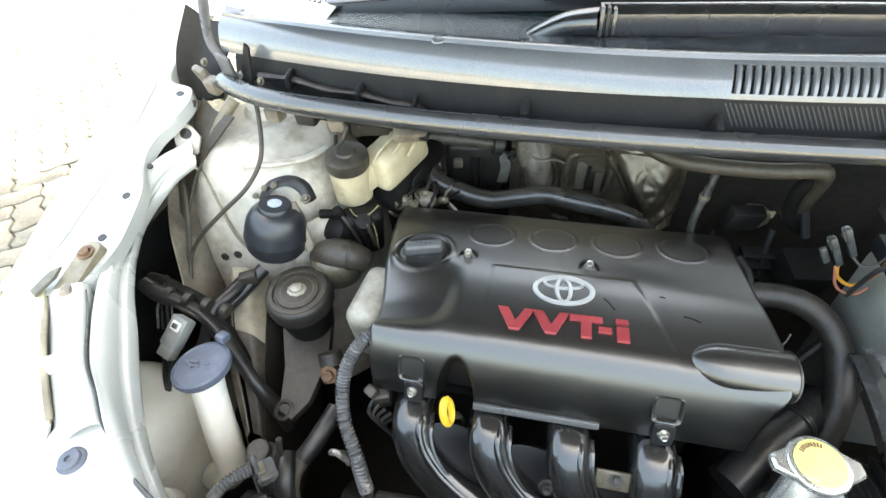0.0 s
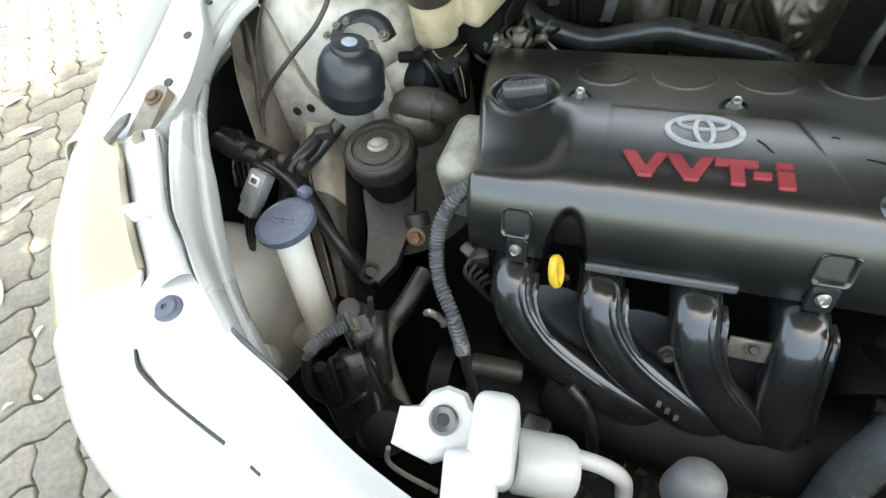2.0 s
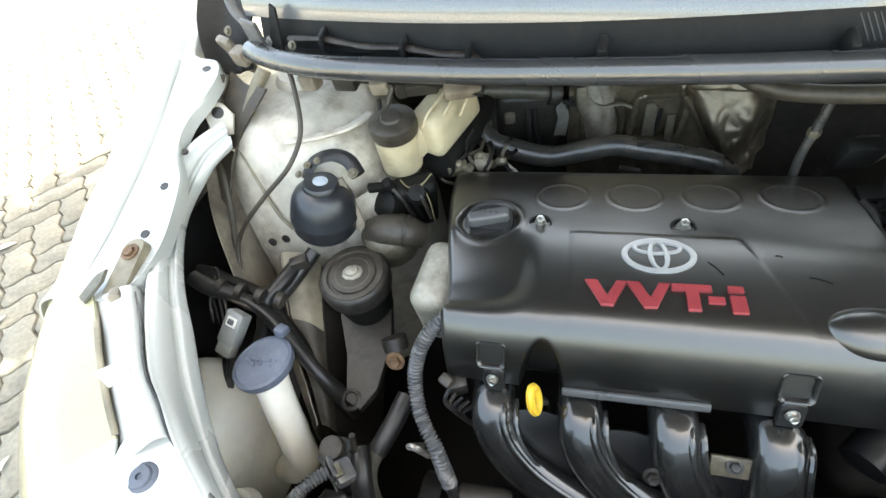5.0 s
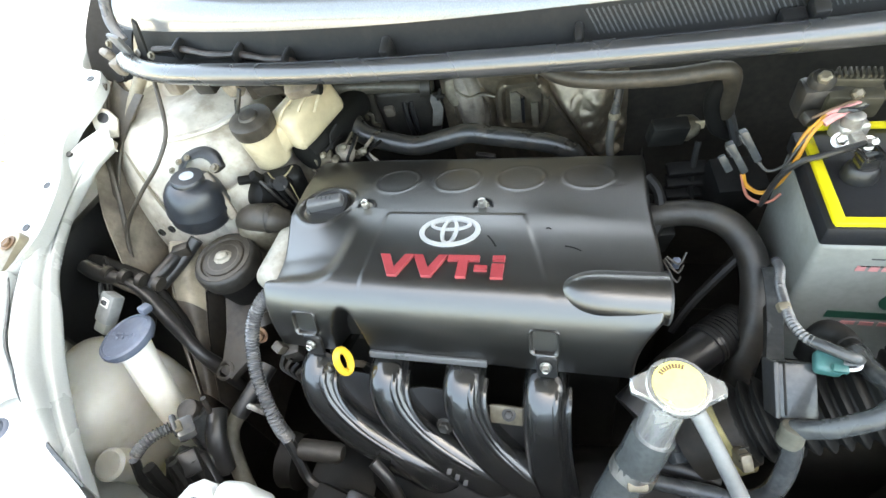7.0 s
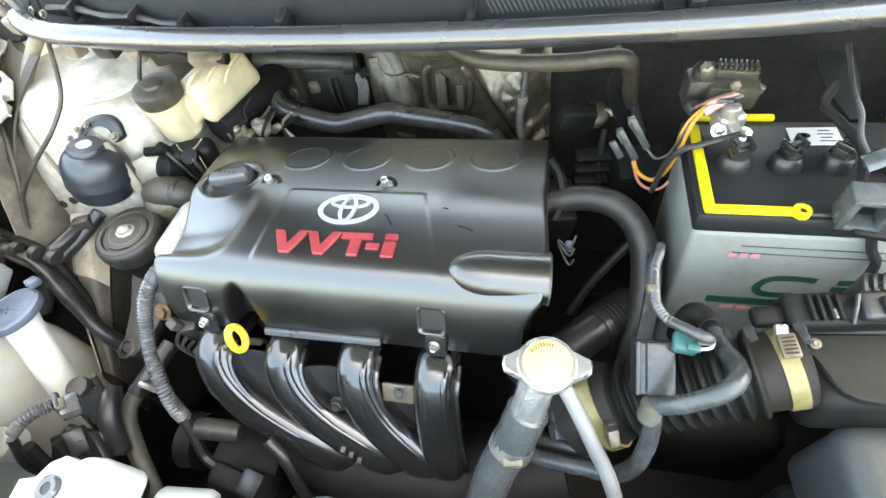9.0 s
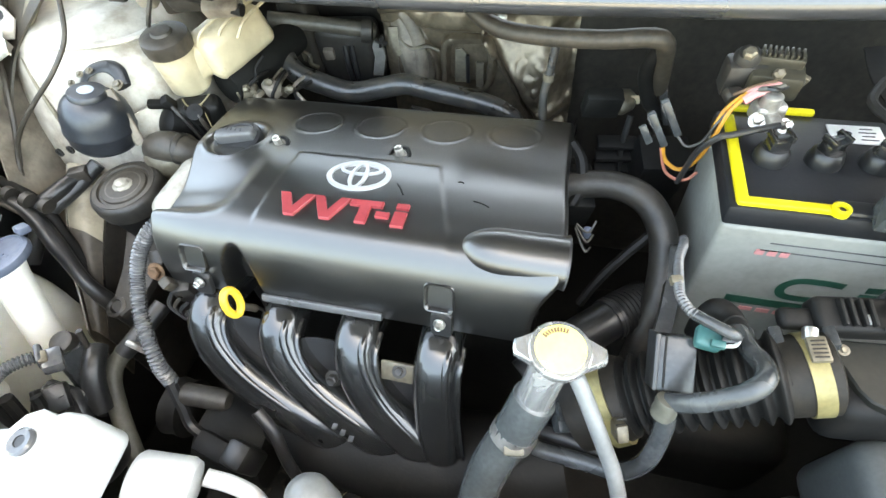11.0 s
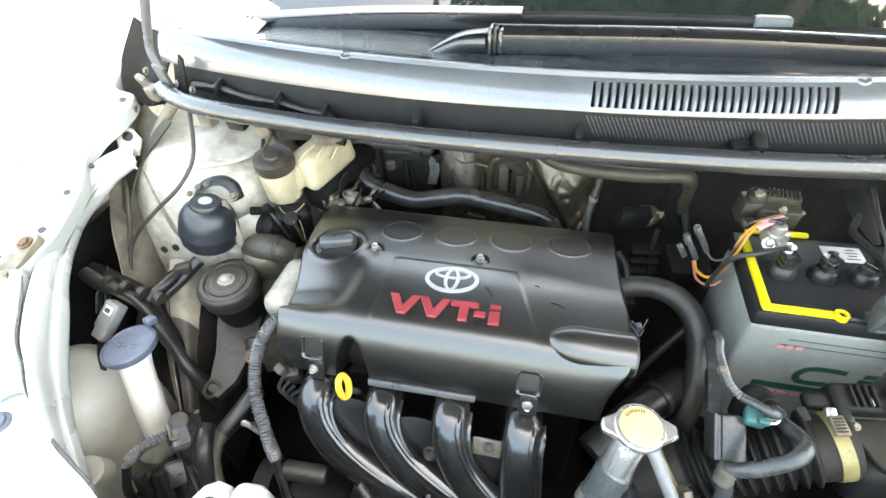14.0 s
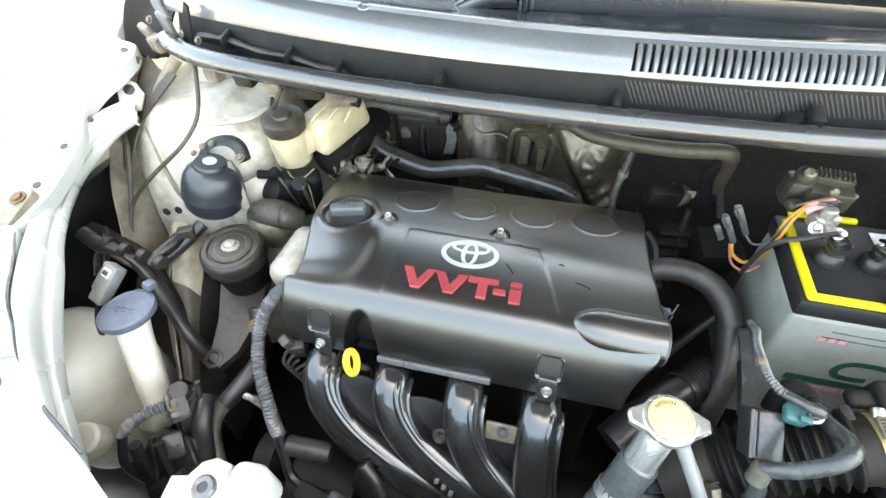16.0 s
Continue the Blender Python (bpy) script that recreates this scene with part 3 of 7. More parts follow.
for at in ((-0.5175, 0.402, 0.8625), (-0.512, 0.340, 0.8470)):
    part("hole_rim", lathe([(0.0052, -0.001), (0.0052, 0.0012), (0.0040, 0.0012), (0.0008, 0.0009)], at, (0.05, -0.25, 1), 16), M_RUBBER, fender, "dark bolt hole")
part("hole_rim", lathe([(0.006, -0.001), (0.006, 0.0015), (0.004, 0.0012), (0.0008, 0.0010)], (-0.519, 0.561, 0.9225), (0.05, -0.35, 1), 16, 0.7), M_RUBBER, fender)
# slotted mounting tab with a rusty bolt
bm = slab(round_rect(0.025, 0.080, 0.011), 0.012, pose(-0.5035, 0.287, 0.8470, 14, 0, 2))
tab = part("mounting_tab", bm, M_TAN, fender, "tan tab with a rusty bolt")
bolt(tab, (-0.505, 0.309, 0.8530), (0, -0.2, 1), 0.0065, 0.005, M_BROWN)
# Olive slab laid on the surface carries the notch's shade.
part("notch", slab([(-0.010, -0.016), (0.006, -0.020), (0.010, 0.006), (0.002, 0.020), (-0.008, 0.012)], 0.003, pose(-0.5235, 0.266, 0.8490, 10, -10, -10)), M_OLIVE, tab, "dark olive slab for the shaded notch beside the tab")

# inner apron rail, a rolled strip between the fender and the bay
RAIL = [  # outer edge, inner edge
    ((-0.497, 0.512, 0.874), (-0.477, 0.490, 0.858)), ((-0.517, 0.475, 0.872), (-0.493, 0.468, 0.848)), ((-0.526, 0.445, 0.864), (-0.501, 0.446, 0.838)), ((-0.524, 0.410, 0.852), (-0.5085, 0.422, 0.827)),
    ((-0.517, 0.375, 0.843), (-0.507, 0.390, 0.818)), ((-0.505, 0.335, 0.837), (-0.482, 0.339, 0.814)), ((-0.486, 0.293, 0.834), (-0.452, 0.293, 0.810)), ((-0.457, 0.244, 0.829), (-0.428, 0.257, 0.797)),
    ((-0.424, 0.196, 0.821), (-0.396, 0.204, 0.775)), ((-0.400, 0.172, 0.813), (-0.363, 0.158, 0.754)), ((-0.378, 0.146, 0.800), (-0.322, 0.122, 0.749)), ((-0.340, 0.112, 0.782), (-0.275, 0.084, 0.742))]
lines = []
for u, bulge, drop in ((-0.02, -0.010, 0.022), (0.0, 0.0, 0.0), (0.12, 0.005, 0), (0.30, 0.007, 0), (0.50, 0.005, 0), (0.58, 0.001, 0), (0.66, 0.001, 0), (0.74, 0.005, 0), (0.90, 0.003, 0), (1.0, 0.0, 0.0), (0.99, -0.003, 0.003), (0.90, -0.008, 0.006), (0.75, -0.010, 0.008)):
    lines.append([tuple(Vector(o).lerp(Vector(i), u) + bulge * Vector((0.62, 0.1, 0.78)) - Vector((0, 0, drop))) for o, i in RAIL])
apron = part("apron_rail", sheet(curve_rows(lines, 5), 0.0016), M_PAINT, car, "rolled silver white inner wing rail")
part("rail_dot", lathe([(0.0040, -0.001), (0.0040, 0.0012), (0.0008, 0.0015)], (-0.5185, 0.456, 0.8712), (0.3, -0.3, 1), 12), M_RUBBER, apron)
# cream ear with a round hole at the rear end of the rail, a narrow tongue behind it
bm = slab([(-0.016, -0.026), (0.010, -0.030), (0.019, -0.006), (0.010, 0.012), (-0.004, 0.021), (-0.015, 0.017), (-0.017, 0.0)], 0.003, aim((-0.5065, 0.5255, 0.8785), (0.35, -0.6, 0.7)))
ear = part("ear_bracket", bm, M_INNER, apron, "cream ear with a round hole")
part("hole_rim", lathe([(0.0078, -0.001), (0.0078, 0.001), (0.0066, 0.001), (0.001, 0.0006)], (-0.5072, 0.5268, 0.8800), (0.35, -0.6, 0.7), 20), M_RUBBER, ear)
part("tongue", tube([(-0.514, 0.536, 0.890), (-0.509, 0.550, 0.898), (-0.505, 0.560, 0.905)], 0.0052, 8, 4, 0.45), M_INNER, ear)
part("foot", sheet(curve_rows([[(-0.507, 0.512, 0.866), (-0.502, 0.498, 0.866), (-0.498, 0.484, 0.862)], [(-0.498, 0.508, 0.860), (-0.493, 0.498, 0.862), (-0.488, 0.486, 0.860)], [(-0.492, 0.508, 0.848), (-0.486, 0.498, 0.848), (-0.478, 0.490, 0.848)]], 5), 0.002), M_TOWER, ear)
# Flat near-black sheet stands in for the shade between fender and rail.
part("gap_shade", box((0.040, 0.120, 0.004), pose(-0.540, 0.520, 0.868, 14, -18, 8), 0.001), M_VOID, apron, "near-black sheet for the shaded gap behind the rail")

# headlamp at the corner and bumper skin in front
A = [(-0.520, 0.258, 0.842), (-0.478, 0.200, 0.822), (-0.432, 0.140, 0.800), (-0.402, 0.085, 0.784), (-0.352, 0.050, 0.774), (-0.280, 0.030, 0.768)]
B = [(-0.565, 0.262, 0.842), (-0.535, 0.170, 0.812), (-0.490, 0.098, 0.785), (-0.445, 0.045, 0.760), (-0.380, 0.005, 0.742), (-0.285, -0.020, 0.735)]
C = [(-0.620, 0.268, 0.800), (-0.605, 0.160, 0.755), (-0.555, 0.070, 0.720), (-0.492, 0.010, 0.700), (-0.405, -0.035, 0.680), (-0.290, -0.065, 0.665)]
D = [(-0.660, 0.275, 0.700), (-0.640, 0.155, 0.655), (-0.585, 0.055, 0.625), (-0.510, -0.010, 0.605), (-0.420, -0.055, 0.590), (-0.295, -0.090, 0.575)]
lamp = part("headlamp", sheet(curve_rows([[A[0], A[1], A[2]], [B[0], B[1], B[2]], [C[0], C[1], C[2]], [D[0], D[1], D[2]]], 8), 0.003), M_LENS, car, "large clouded headlamp with a yellowed lens")
part("bumper_top", sheet(curve_rows([l[2:] for l in (A, B, C, D)], 8), 0.003), M_PAINT, car, "silver white bumper skin beside the lamp")
E_ = [(-0.665, 0.28, 0.60), (-0.65, 0.155, 0.57), (-0.60, 0.04, 0.55), (-0.52, -0.03, 0.53), (-0.43, -0.075, 0.52), (-0.295, -0.11, 0.51)]
F_ = [(-0.66, 0.29, 0.25), (-0.65, 0.155, 0.25), (-0.60, 0.04, 0.25), (-0.52, -0.03, 0.25), (-0.43, -0.07, 0.25), (-0.295, -0.10, 0.25)]
G_ = [(x, y, z) for x, y, z in D]
part("bumper_corner", sheet(curve_rows([[(x, y, z - 0.004) for x, y, z in G_], E_, F_], 6), 0.003), M_PAINT, car, "silver white bumper corner")
# lamp carrier strip beside the lamp, with a dark channel on its inner side
bm = sheet(curve_rows([[(-0.540, 0.250, 0.826), (-0.508, 0.216, 0.812), (-0.480, 0.178, 0.800), (-0.452, 0.146, 0.790), (-0.432, 0.122, 0.782)],
                       [(-0.508, 0.259, 0.843), (-0.480, 0.226, 0.835), (-0.452, 0.188, 0.825), (-0.427, 0.158, 0.813), (-0.408, 0.130, 0.799)],
                       [(-0.493, 0.270, 0.845), (-0.467, 0.233, 0.838), (-0.438, 0.193, 0.829), (-0.413, 0.165, 0.818), (-0.394, 0.142, 0.804)],
                       [(-0.484, 0.276, 0.839), (-0.458, 0.240, 0.832), (-0.428, 0.198, 0.823), (-0.403, 0.172, 0.812), (-0.384, 0.150, 0.798)],
                       [(-0.484, 0.276, 0.815), (-0.458, 0.240, 0.808), (-0.428, 0.198, 0.800), (-0.403, 0.172, 0.790), (-0.384, 0.150, 0.776)]], 6), 0.002)
carrier = part("lamp_carrier", bm, M_PAINT, car, "white lamp carrier strip")
part("clip", box((0.012, 0.020, 0.010), pose(-0.496, 0.262, 0.842, -14, 0, 38), 0.003), M_DINGY, carrier)
part("web", slab([(-0.012, -0.012), (0.013, -0.009), (0.010, 0.012), (-0.010, 0.011)], 0.004, pose(-0.446, 0.186, 0.834, -20, 0, -30)), M_WHITEP, carrier)
part("channel", tube([(-0.520, 0.2535, 0.8375), (-0.498, 0.226, 0.8335), (-0.479, 0.200, 0.8270), (-0.456, 0.169, 0.8150), (-0.434, 0.142, 0.8030)], 0.0034, 8, 6, 0.6), M_TAN, carrier, "tan dusty channel beside the lens")
part("panel_gap", tube([(-0.480, 0.2690, 0.8385), (-0.457, 0.2410, 0.8325), (-0.4265, 0.1975, 0.8245), (-0.4015, 0.1725, 0.8145), (-0.382, 0.1490, 0.8015), (-0.360, 0.134, 0.7885)], lambda u, t: 0.0010 + 0.0008 * math.sin(math.pi * u), 8, 6), M_HOSE, carrier, "dark gap beside the wing rail")
# front panel over the lamp and the bumper, running to the car's middle
P1 = [(-0.424, 0.146, 0.799), (-0.382, 0.151, 0.790), (-0.333, 0.113, 0.779), (-0.270, 0.086, 0.775), (-0.172, 0.043, 0.776), (-0.05, 0.012, 0.774), (0.15, -0.012, 0.772), (0.45, 0.0, 0.772), (0.75, 0.10, 0.775)]
P2 = [(-0.424, 0.118, 0.794), (-0.392, 0.095, 0.787), (-0.350, 0.072, 0.783), (-0.282, 0.050, 0.781), (-0.175, 0.015, 0.780), (-0.05, -0.015, 0.778), (0.15, -0.04, 0.776), (0.45, -0.03, 0.776), (0.78, 0.07, 0.778)]
P3 = [(-0.404, 0.078, 0.781), (-0.385, 0.066, 0.779), (-0.350, 0.047, 0.775), (-0.285, 0.026, 0.772), (-0.178, -0.012, 0.770), (-0.05, -0.045, 0.768), (0.15, -0.07, 0.766), (0.45, -0.06, 0.766), (0.80, 0.04, 0.768)]
P4 = [(-0.300, 0.0, 0.735), (-0.298, -0.004, 0.735), (-0.296, -0.008, 0.735), (-0.285, -0.018, 0.733), (-0.180, -0.055, 0.735), (-0.05, -0.09, 0.735), (0.15, -0.115, 0.735), (0.45, -0.105, 0.735), (0.82, 0.0, 0.735)]
P5 = [(-0.30, -0.07, 0.62), (-0.295, -0.08, 0.62), (-0.292, -0.085, 0.62), (-0.285, -0.09, 0.62), (-0.180, -0.12, 0.62), (-0.05, -0.15, 0.62), (0.15, -0.17, 0.62), (0.45, -0.16, 0.62), (0.84, -0.05, 0.62)]
P6 = [(x, y - 0.01, 0.25) for x, y, z in P5]
front = part("front_panel", sheet(curve_rows([P1, P2, P3], 6), 0.003), M_PAINT, car, "white front panel over lamp and bumper")
part("bumper", sheet(curve_rows([[(x, y, z - 0.004) for x, y, z in P3], P4, P5, P6], 6), 0.003), M_PAINT, car, "silver white bumper skin")
bm = lathe([(0.0135, -0.004), (0.014, 0.001), (0.012, 0.003), (0.010, 0.0032), (0.009, 0.006), (0.003, 0.007), (0.0025, 0.005)], (-0.394, 0.116, 0.790), (0.05, -0.1, 1), 24)
part("push_clip", bm, M_BLUECAP, front, "round blue grey push clip")
part("seam", tube([(-0.406, 0.077, 0.7835), (-0.396, 0.066, 0.7825), (-0.386, 0.060, 0.7810), (-0.362, 0.051, 0.7785), (-0.325, 0.040, 0.7765), (-0.290, 0.0305, 0.7760)], 0.0020, 6, 6), M_RUBBER, front, "dark panel gap")
part("panel_gap", tube([(-0.372, 0.1435, 0.7905), (-0.352, 0.1285, 0.7860), (-0.333, 0.1150, 0.7815), (-0.300, 0.1010, 0.7790), (-0.265, 0.0870, 0.7765)], lambda u, t: 0.0012 + 0.0010 * math.sin(math.pi * u), 8, 6, 0.6), M_HOSE, front, "dark gap behind the panel edge")
part("seam", tube([(-0.262, 0.0215, 0.7755), (-0.252, 0.0180, 0.7752)], 0.0018, 6, 4), M_RUBBER, front)

# closing walls of the bay
def wall_box(name, size, at, material, label, tilt=0):
    return part(name, box(size, pose(*at, tilt), 0.008), material, car, label)


wall_box("bulkhead", (1.34, 0.02, 0.72), (0.17, 0.80, 0.60), M_BULK, "dark dusty bulkhead behind the engine")
wall_box("undertray", (1.34, 0.95, 0.02), (0.17, 0.36, 0.26), M_VOID, "undertray, near black for the deep shade")
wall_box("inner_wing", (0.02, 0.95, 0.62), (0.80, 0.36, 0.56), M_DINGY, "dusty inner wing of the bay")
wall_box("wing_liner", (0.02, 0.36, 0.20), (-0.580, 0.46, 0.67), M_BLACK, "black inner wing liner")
# Both added out of view: support brightens reflections, wall blocks low front light.
wall_box("radiator_support", (0.70, 0.045, 0.085), (0.42, 0.040, 0.722), M_PAINT, "unseen silver white upper radiator support")
wall_box("radiator_wall", (0.72, 0.03, 0.40), (0.33, 0.045, 0.478), M_VOID, "unseen near-black radiator wall behind the front panel")
wall_box("crossmember", (1.2, 0.05, 0.08), (0.2, -0.01, 0.62), M_GRIME, "dark lower crossmember")
bm = sheet([[(0.96, -0.05, 0.25), (0.98, 0.30, 0.25), (0.98, 0.95, 0.25)], [(0.98, -0.03, 0.55), (1.02, 0.30, 0.58), (1.02, 0.95, 0.62)], [(0.93, 0.05, 0.76), (0.98, 0.30, 0.82), (1.0, 0.95, 0.98)],
            [(0.82, 0.10, 0.775), (0.88, 0.30, 0.845), (0.95, 0.95, 1.0)]], 0.003)
part("far_fender", bm, M_PAINT, car, "silver white fender on the far side")
# raised bonnet above, its dark underside towards the bay
bn = []
for i in range(13):
    x = -0.48 + 1.32 * i / 12
    bow = 0.03 * (1 - ((x - 0.18) / 0.66) ** 2)
    bn.append([(0.18 + (x - 0.18) * (1 - 0.14 * t * t), 0.70 + bow - 0.62 * t, 1.060 + bow + 0.66 * t) for t in (0, 0.25, 0.5, 0.75, 1.0)])
bonnet = part("bonnet", sheet(list(zip(*bn)), 0.012), M_PAINT, car, "raised silver white bonnet")
part("liner", sheet([[(x * 0.94 + 0.011, y - 0.028, z - 0.022) for x, y, z in r] for r in zip(*bn)], 0.006), M_BLACK, bonnet, "dark bonnet underside liner")
for s in (-1, 1):
    part("hinge", tube([(0.18 + s * 0.640, 0.600, 0.955), (0.18 + s * 0.668, 0.622, 0.972), (0.18 + s * 0.690, 0.660, 1.000), (0.18 + s * 0.702, 0.700, 1.05), (0.18 + s * 0.690, 0.712, 1.13)], lambda u, t: 0.0060 + 0.003 * u, 10, 8, 0.35, (0, 0, 1)), M_GREYP, car, "grey bonnet hinge arm")

for x in (-0.52, 0.90):
    wheel = part("wheel", lathe([(0.16, -0.09), (0.27, -0.085), (0.285, -0.06), (0.285, 0.06), (0.27, 0.085), (0.16, 0.09)], (x, 0.42, 0.285), (1, 0, 0), 40), M_RUBBER, car, "black tyre on a front wheel")
    part("rim", lathe([(0.165, -0.08), (0.155, -0.06), (0.05, -0.05), (0.05, 0.05), (0.155, 0.06), (0.165, 0.08)], (x, 0.42, 0.285), (1, 0, 0), 40), M_ALLOY, wheel)

# dark trees standing off to the battery side
rows = []
for i in range(15):
    rows.append([(7.5 + 1.2 * noise.noise(Vector((i * 0.5, j * 0.7, 2.0))), 3.0 + 1.0 * j, i * (0.42 + 0.08 * math.sin(j * 1.3)) + 0.3 * noise.noise(Vector((j * 0.6, i * 0.4, 5.0))) * (i > 0)) for j in range(16)])
solo("backdrop", sheet(rows, 0.3), M_HEDGE, (7.5, 10.0, 0.0), "dark green tree line beyond the yard", "backdrop", kind="structure", angle=80)

# broad tree standing over the car, its crown between the sun and the bay
def shade_tree(x, y, c0):
    """Trunk at (x, y) leaning towards the middle of its crown c0."""
    rnd = random.Random(31)
    base = Vector((x, y, 0))
    tree = thing("tree", (x, y, 0.0), "broad leafy tree shading the car, mirrored in the windscreen", "tree")
    c0 = Vector(c0)
    part("trunk", tube([(x, y, -0.05), (x + 0.04, y - 0.02, 1.2), (x - 0.06, y - 0.10, 2.4), tuple(base.lerp(c0, 0.35).to_2d()) + (3.5,), tuple(base.lerp(c0, 0.75).to_2d()) + (c0.z,)], lambda u, t: 0.20 - 0.13 * u, 14, 6), M_BARK, tree)
    tips = []
    for k in range(9):
        a = k * 2.4
        b = Vector((*base.lerp(c0, 0.12 + 0.05 * k).to_2d(), 2.5 + 0.2 * k))
        e = c0 + Vector(((1.4 + rnd.uniform(-0.2, 0.4)) * math.cos(a), (1.4 + rnd.uniform(-0.2, 0.4)) * math.sin(a), rnd.uniform(-0.7, 0.7)))
        part("limb", tube([b, b.lerp(e, 0.45) + Vector((0, 0, 0.22)), e], lambda u, t: 0.075 - 0.055 * u, 8, 5), M_BARK, tree)
        tips += [b.lerp(e, f) for f in (0.6, 0.8, 1.0)]
    verts, faces = [], []
    for k in range(200):
        if k < len(tips):
            c = tips[k]
        else:
            d = Vector((rnd.gauss(0, 1), rnd.gauss(0, 1), rnd.gauss(0, 1))).normalized() * rnd.random() ** 0.45
            c = c0 + Vector((2.1 * d.x, 2.1 * d.y, 1.15 * d.z))
        for _ in range(120):
            p = c - base + Vector((rnd.gauss(0, 0.24), rnd.gauss(0, 0.24), rnd.gauss(0, 0.17)))
            u = Vector((rnd.uniform(-1, 1), rnd.uniform(-1, 1), rnd.uniform(-0.7, 0.3))).normalized()
            w = u.cross(Vector((rnd.uniform(-0.5, 0.5), rnd.uniform(-0.5, 0.5), 1))).normalized()
            h = rnd.uniform(0.060, 0.105)
            n = len(verts)
            verts += [p - u * h, p + w * h * 0.42, p + u * h, p - w * h * 0.42]
            faces.append((n, n + 1, n + 2, n + 3))
    me = bpy.data.meshes.new("crown")
    me.from_pydata(verts, [], faces)
    me.materials.append(M_FOLIAGE)
    ob = new("crown", me)
    ob.parent = tree
    tagged(ob, "dense green crown", kind="stuff")


shade_tree(2.1, 2.3, (0.90, 1.15, 5.0))

# ---- engine ----
block = thing("engine_block", (0.05, 0.45, 0.27), "engine block under the plastic cover, near black for shade", "engine")
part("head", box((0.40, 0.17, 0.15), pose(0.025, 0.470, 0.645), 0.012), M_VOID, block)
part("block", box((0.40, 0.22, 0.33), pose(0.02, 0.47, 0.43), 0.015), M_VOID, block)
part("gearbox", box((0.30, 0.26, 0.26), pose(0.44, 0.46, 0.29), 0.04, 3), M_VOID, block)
# bright rounded end of the head that shows beside the cover
bm = box((0.050, 0.090, 0.10), pose(-0.196, 0.385, 0.722, 8, 0, -8), 0.018, 5)
part("timing_cover", bm, M_CAST, block, "pale cast timing cover end")

cover = thing("engine_cover", (0.02, 0.42, 0.72), "black plastic engine cover with silver emblem and red lettering", "engine cover")
PROFILE = [(0.566, 0.715), (0.566, 0.742), (0.562, 0.758), (0.552, 0.767), (0.53, 0.774), (0.49, 0.783), (0.45, 0.791), (0.42, 0.797), (0.39, 0.8015), (0.36, 0.8042), (0.336, 0.8050),
           (0.320, 0.8050), (0.3090, 0.8022), (0.3005, 0.7958), (0.2930, 0.7860), (0.2868, 0.7730), (0.2822, 0.758), (0.2786, 0.740), (0.2765, 0.722)]
prof = smooth_line([(0, y, z) for y, z in PROFILE], 8)
# even steps along the profile
acc = [0.0]
for a, b in zip(prof, prof[1:]):
    acc.append(acc[-1] + (b - a).length)
NV, NU = 160, 230
even, j = [], 0
for i in range(NV + 1):
    s = acc[-1] * i / NV
    while j < len(acc) - 2 and acc[j + 1] < s:
        j += 1
    f = (s - acc[j]) / max(acc[j + 1] - acc[j], 1e-9)
    even.append(prof[j].lerp(prof[j + 1], f))
DISCS = [(-0.066 + 0.0793 * i, 0.493 + 0.003 * i) for i in range(4)]


def cover_rise(x, y, z):
    """Height over the plain profile, along its normal."""
    h = 0.0
    # centre pad, barely raised
    right = 0.106 + 0.029 * (0.42 - y) / 0.09
    h += 0.0008 * step(0.4235, 0.4195, y) * step(-0.056, -0.051, x) * step(right + 0.003, right - 0.002, x) * step(0.296, 0.318, y)
    # coil bosses
    for cx, cy in DISCS:
        d = math.hypot(x - cx, (y - cy) * 1.05)
        h += 0.0007 * step(0.0318, 0.0292, d) - 0.0006 * step(0.0284, 0.0262, d)
    # oil filler seat
    d = math.hypot(x + 0.145, y - 0.439)
    h += -0.006 * step(0.0350, 0.0300, d) + 0.0015 * step(0.005, 0.0, abs(d - 0.0375))
    # sunken panel with a rounded corner in front of the filler, falling away to the end
    u, v = max(0.0, (x + 0.172) / 0.083), max(0.0, (0.425 - y) / 0.109)
    pocket = step(1.12, 0.86, (u ** 6 + v ** 6) ** (1 / 6)) * step(0.424, 0.352, y)
    h -= pocket * (0.0066 + 0.15 * max(0.0, -0.080 - x))
    h -= 1.0 * max(0.0, -0.115 - x) ** 2 * (0.2 + 0.8 * step(0.42, 0.39, y))
    # niche for the dipstick in the front face
    if y < 0.325:
        e = ((x + 0.0745) / 0.0205) ** 2 + ((z - 0.722) / 0.062) ** 2
        h -= 0.024 * step(1.10, 0.45, e)
    return h


rows = []
for i, q in enumerate(even):
    d = (even[min(i + 1, NV)] - even[max(i - 1, 0)]).normalized()
    nor = Vector((0, -d.z, d.y))
    if nor.z < 0:
        nor = -nor
    if q.z < 0.74 and q.y < 0.3 and nor.y > 0:
        nor = -nor
    y, z = q.y, q.z
    back = step(0.30, 0.56, y)
    xl = -0.168 - 0.035 * back
    xr = 0.232 + 0.006 * step(0.45, 0.33, y) - 0.022 * step(0.300, 0.276, y)
    row = []
    for dx, dn in ((-0.0075, -0.055), (-0.0070, -0.030), (-0.0062, -0.010), (-0.0042, -0.004), (-0.0018, -0.001)):
        row.append(Vector((xl + dx, y, z)) + nor * (dn + cover_rise(xl, y, z)))
    for k in range(NU + 1):
        x = xl + (xr - xl) * k / NU
        row.append(Vector((x, y, z)) + nor * cover_rise(x, y, z))
    e = cover_rise(xr, y, z)
    for dx, dn in ((0.0015, -0.001), (0.0038, -0.004), (0.0052, -0.012), (0.0056, -0.045)):
        row.append(Vector((xr + dx, y, z)) + nor * (dn + e))
    rows.append(row)
bm = sheet(rows[::-1], 0.0025)
gone = []
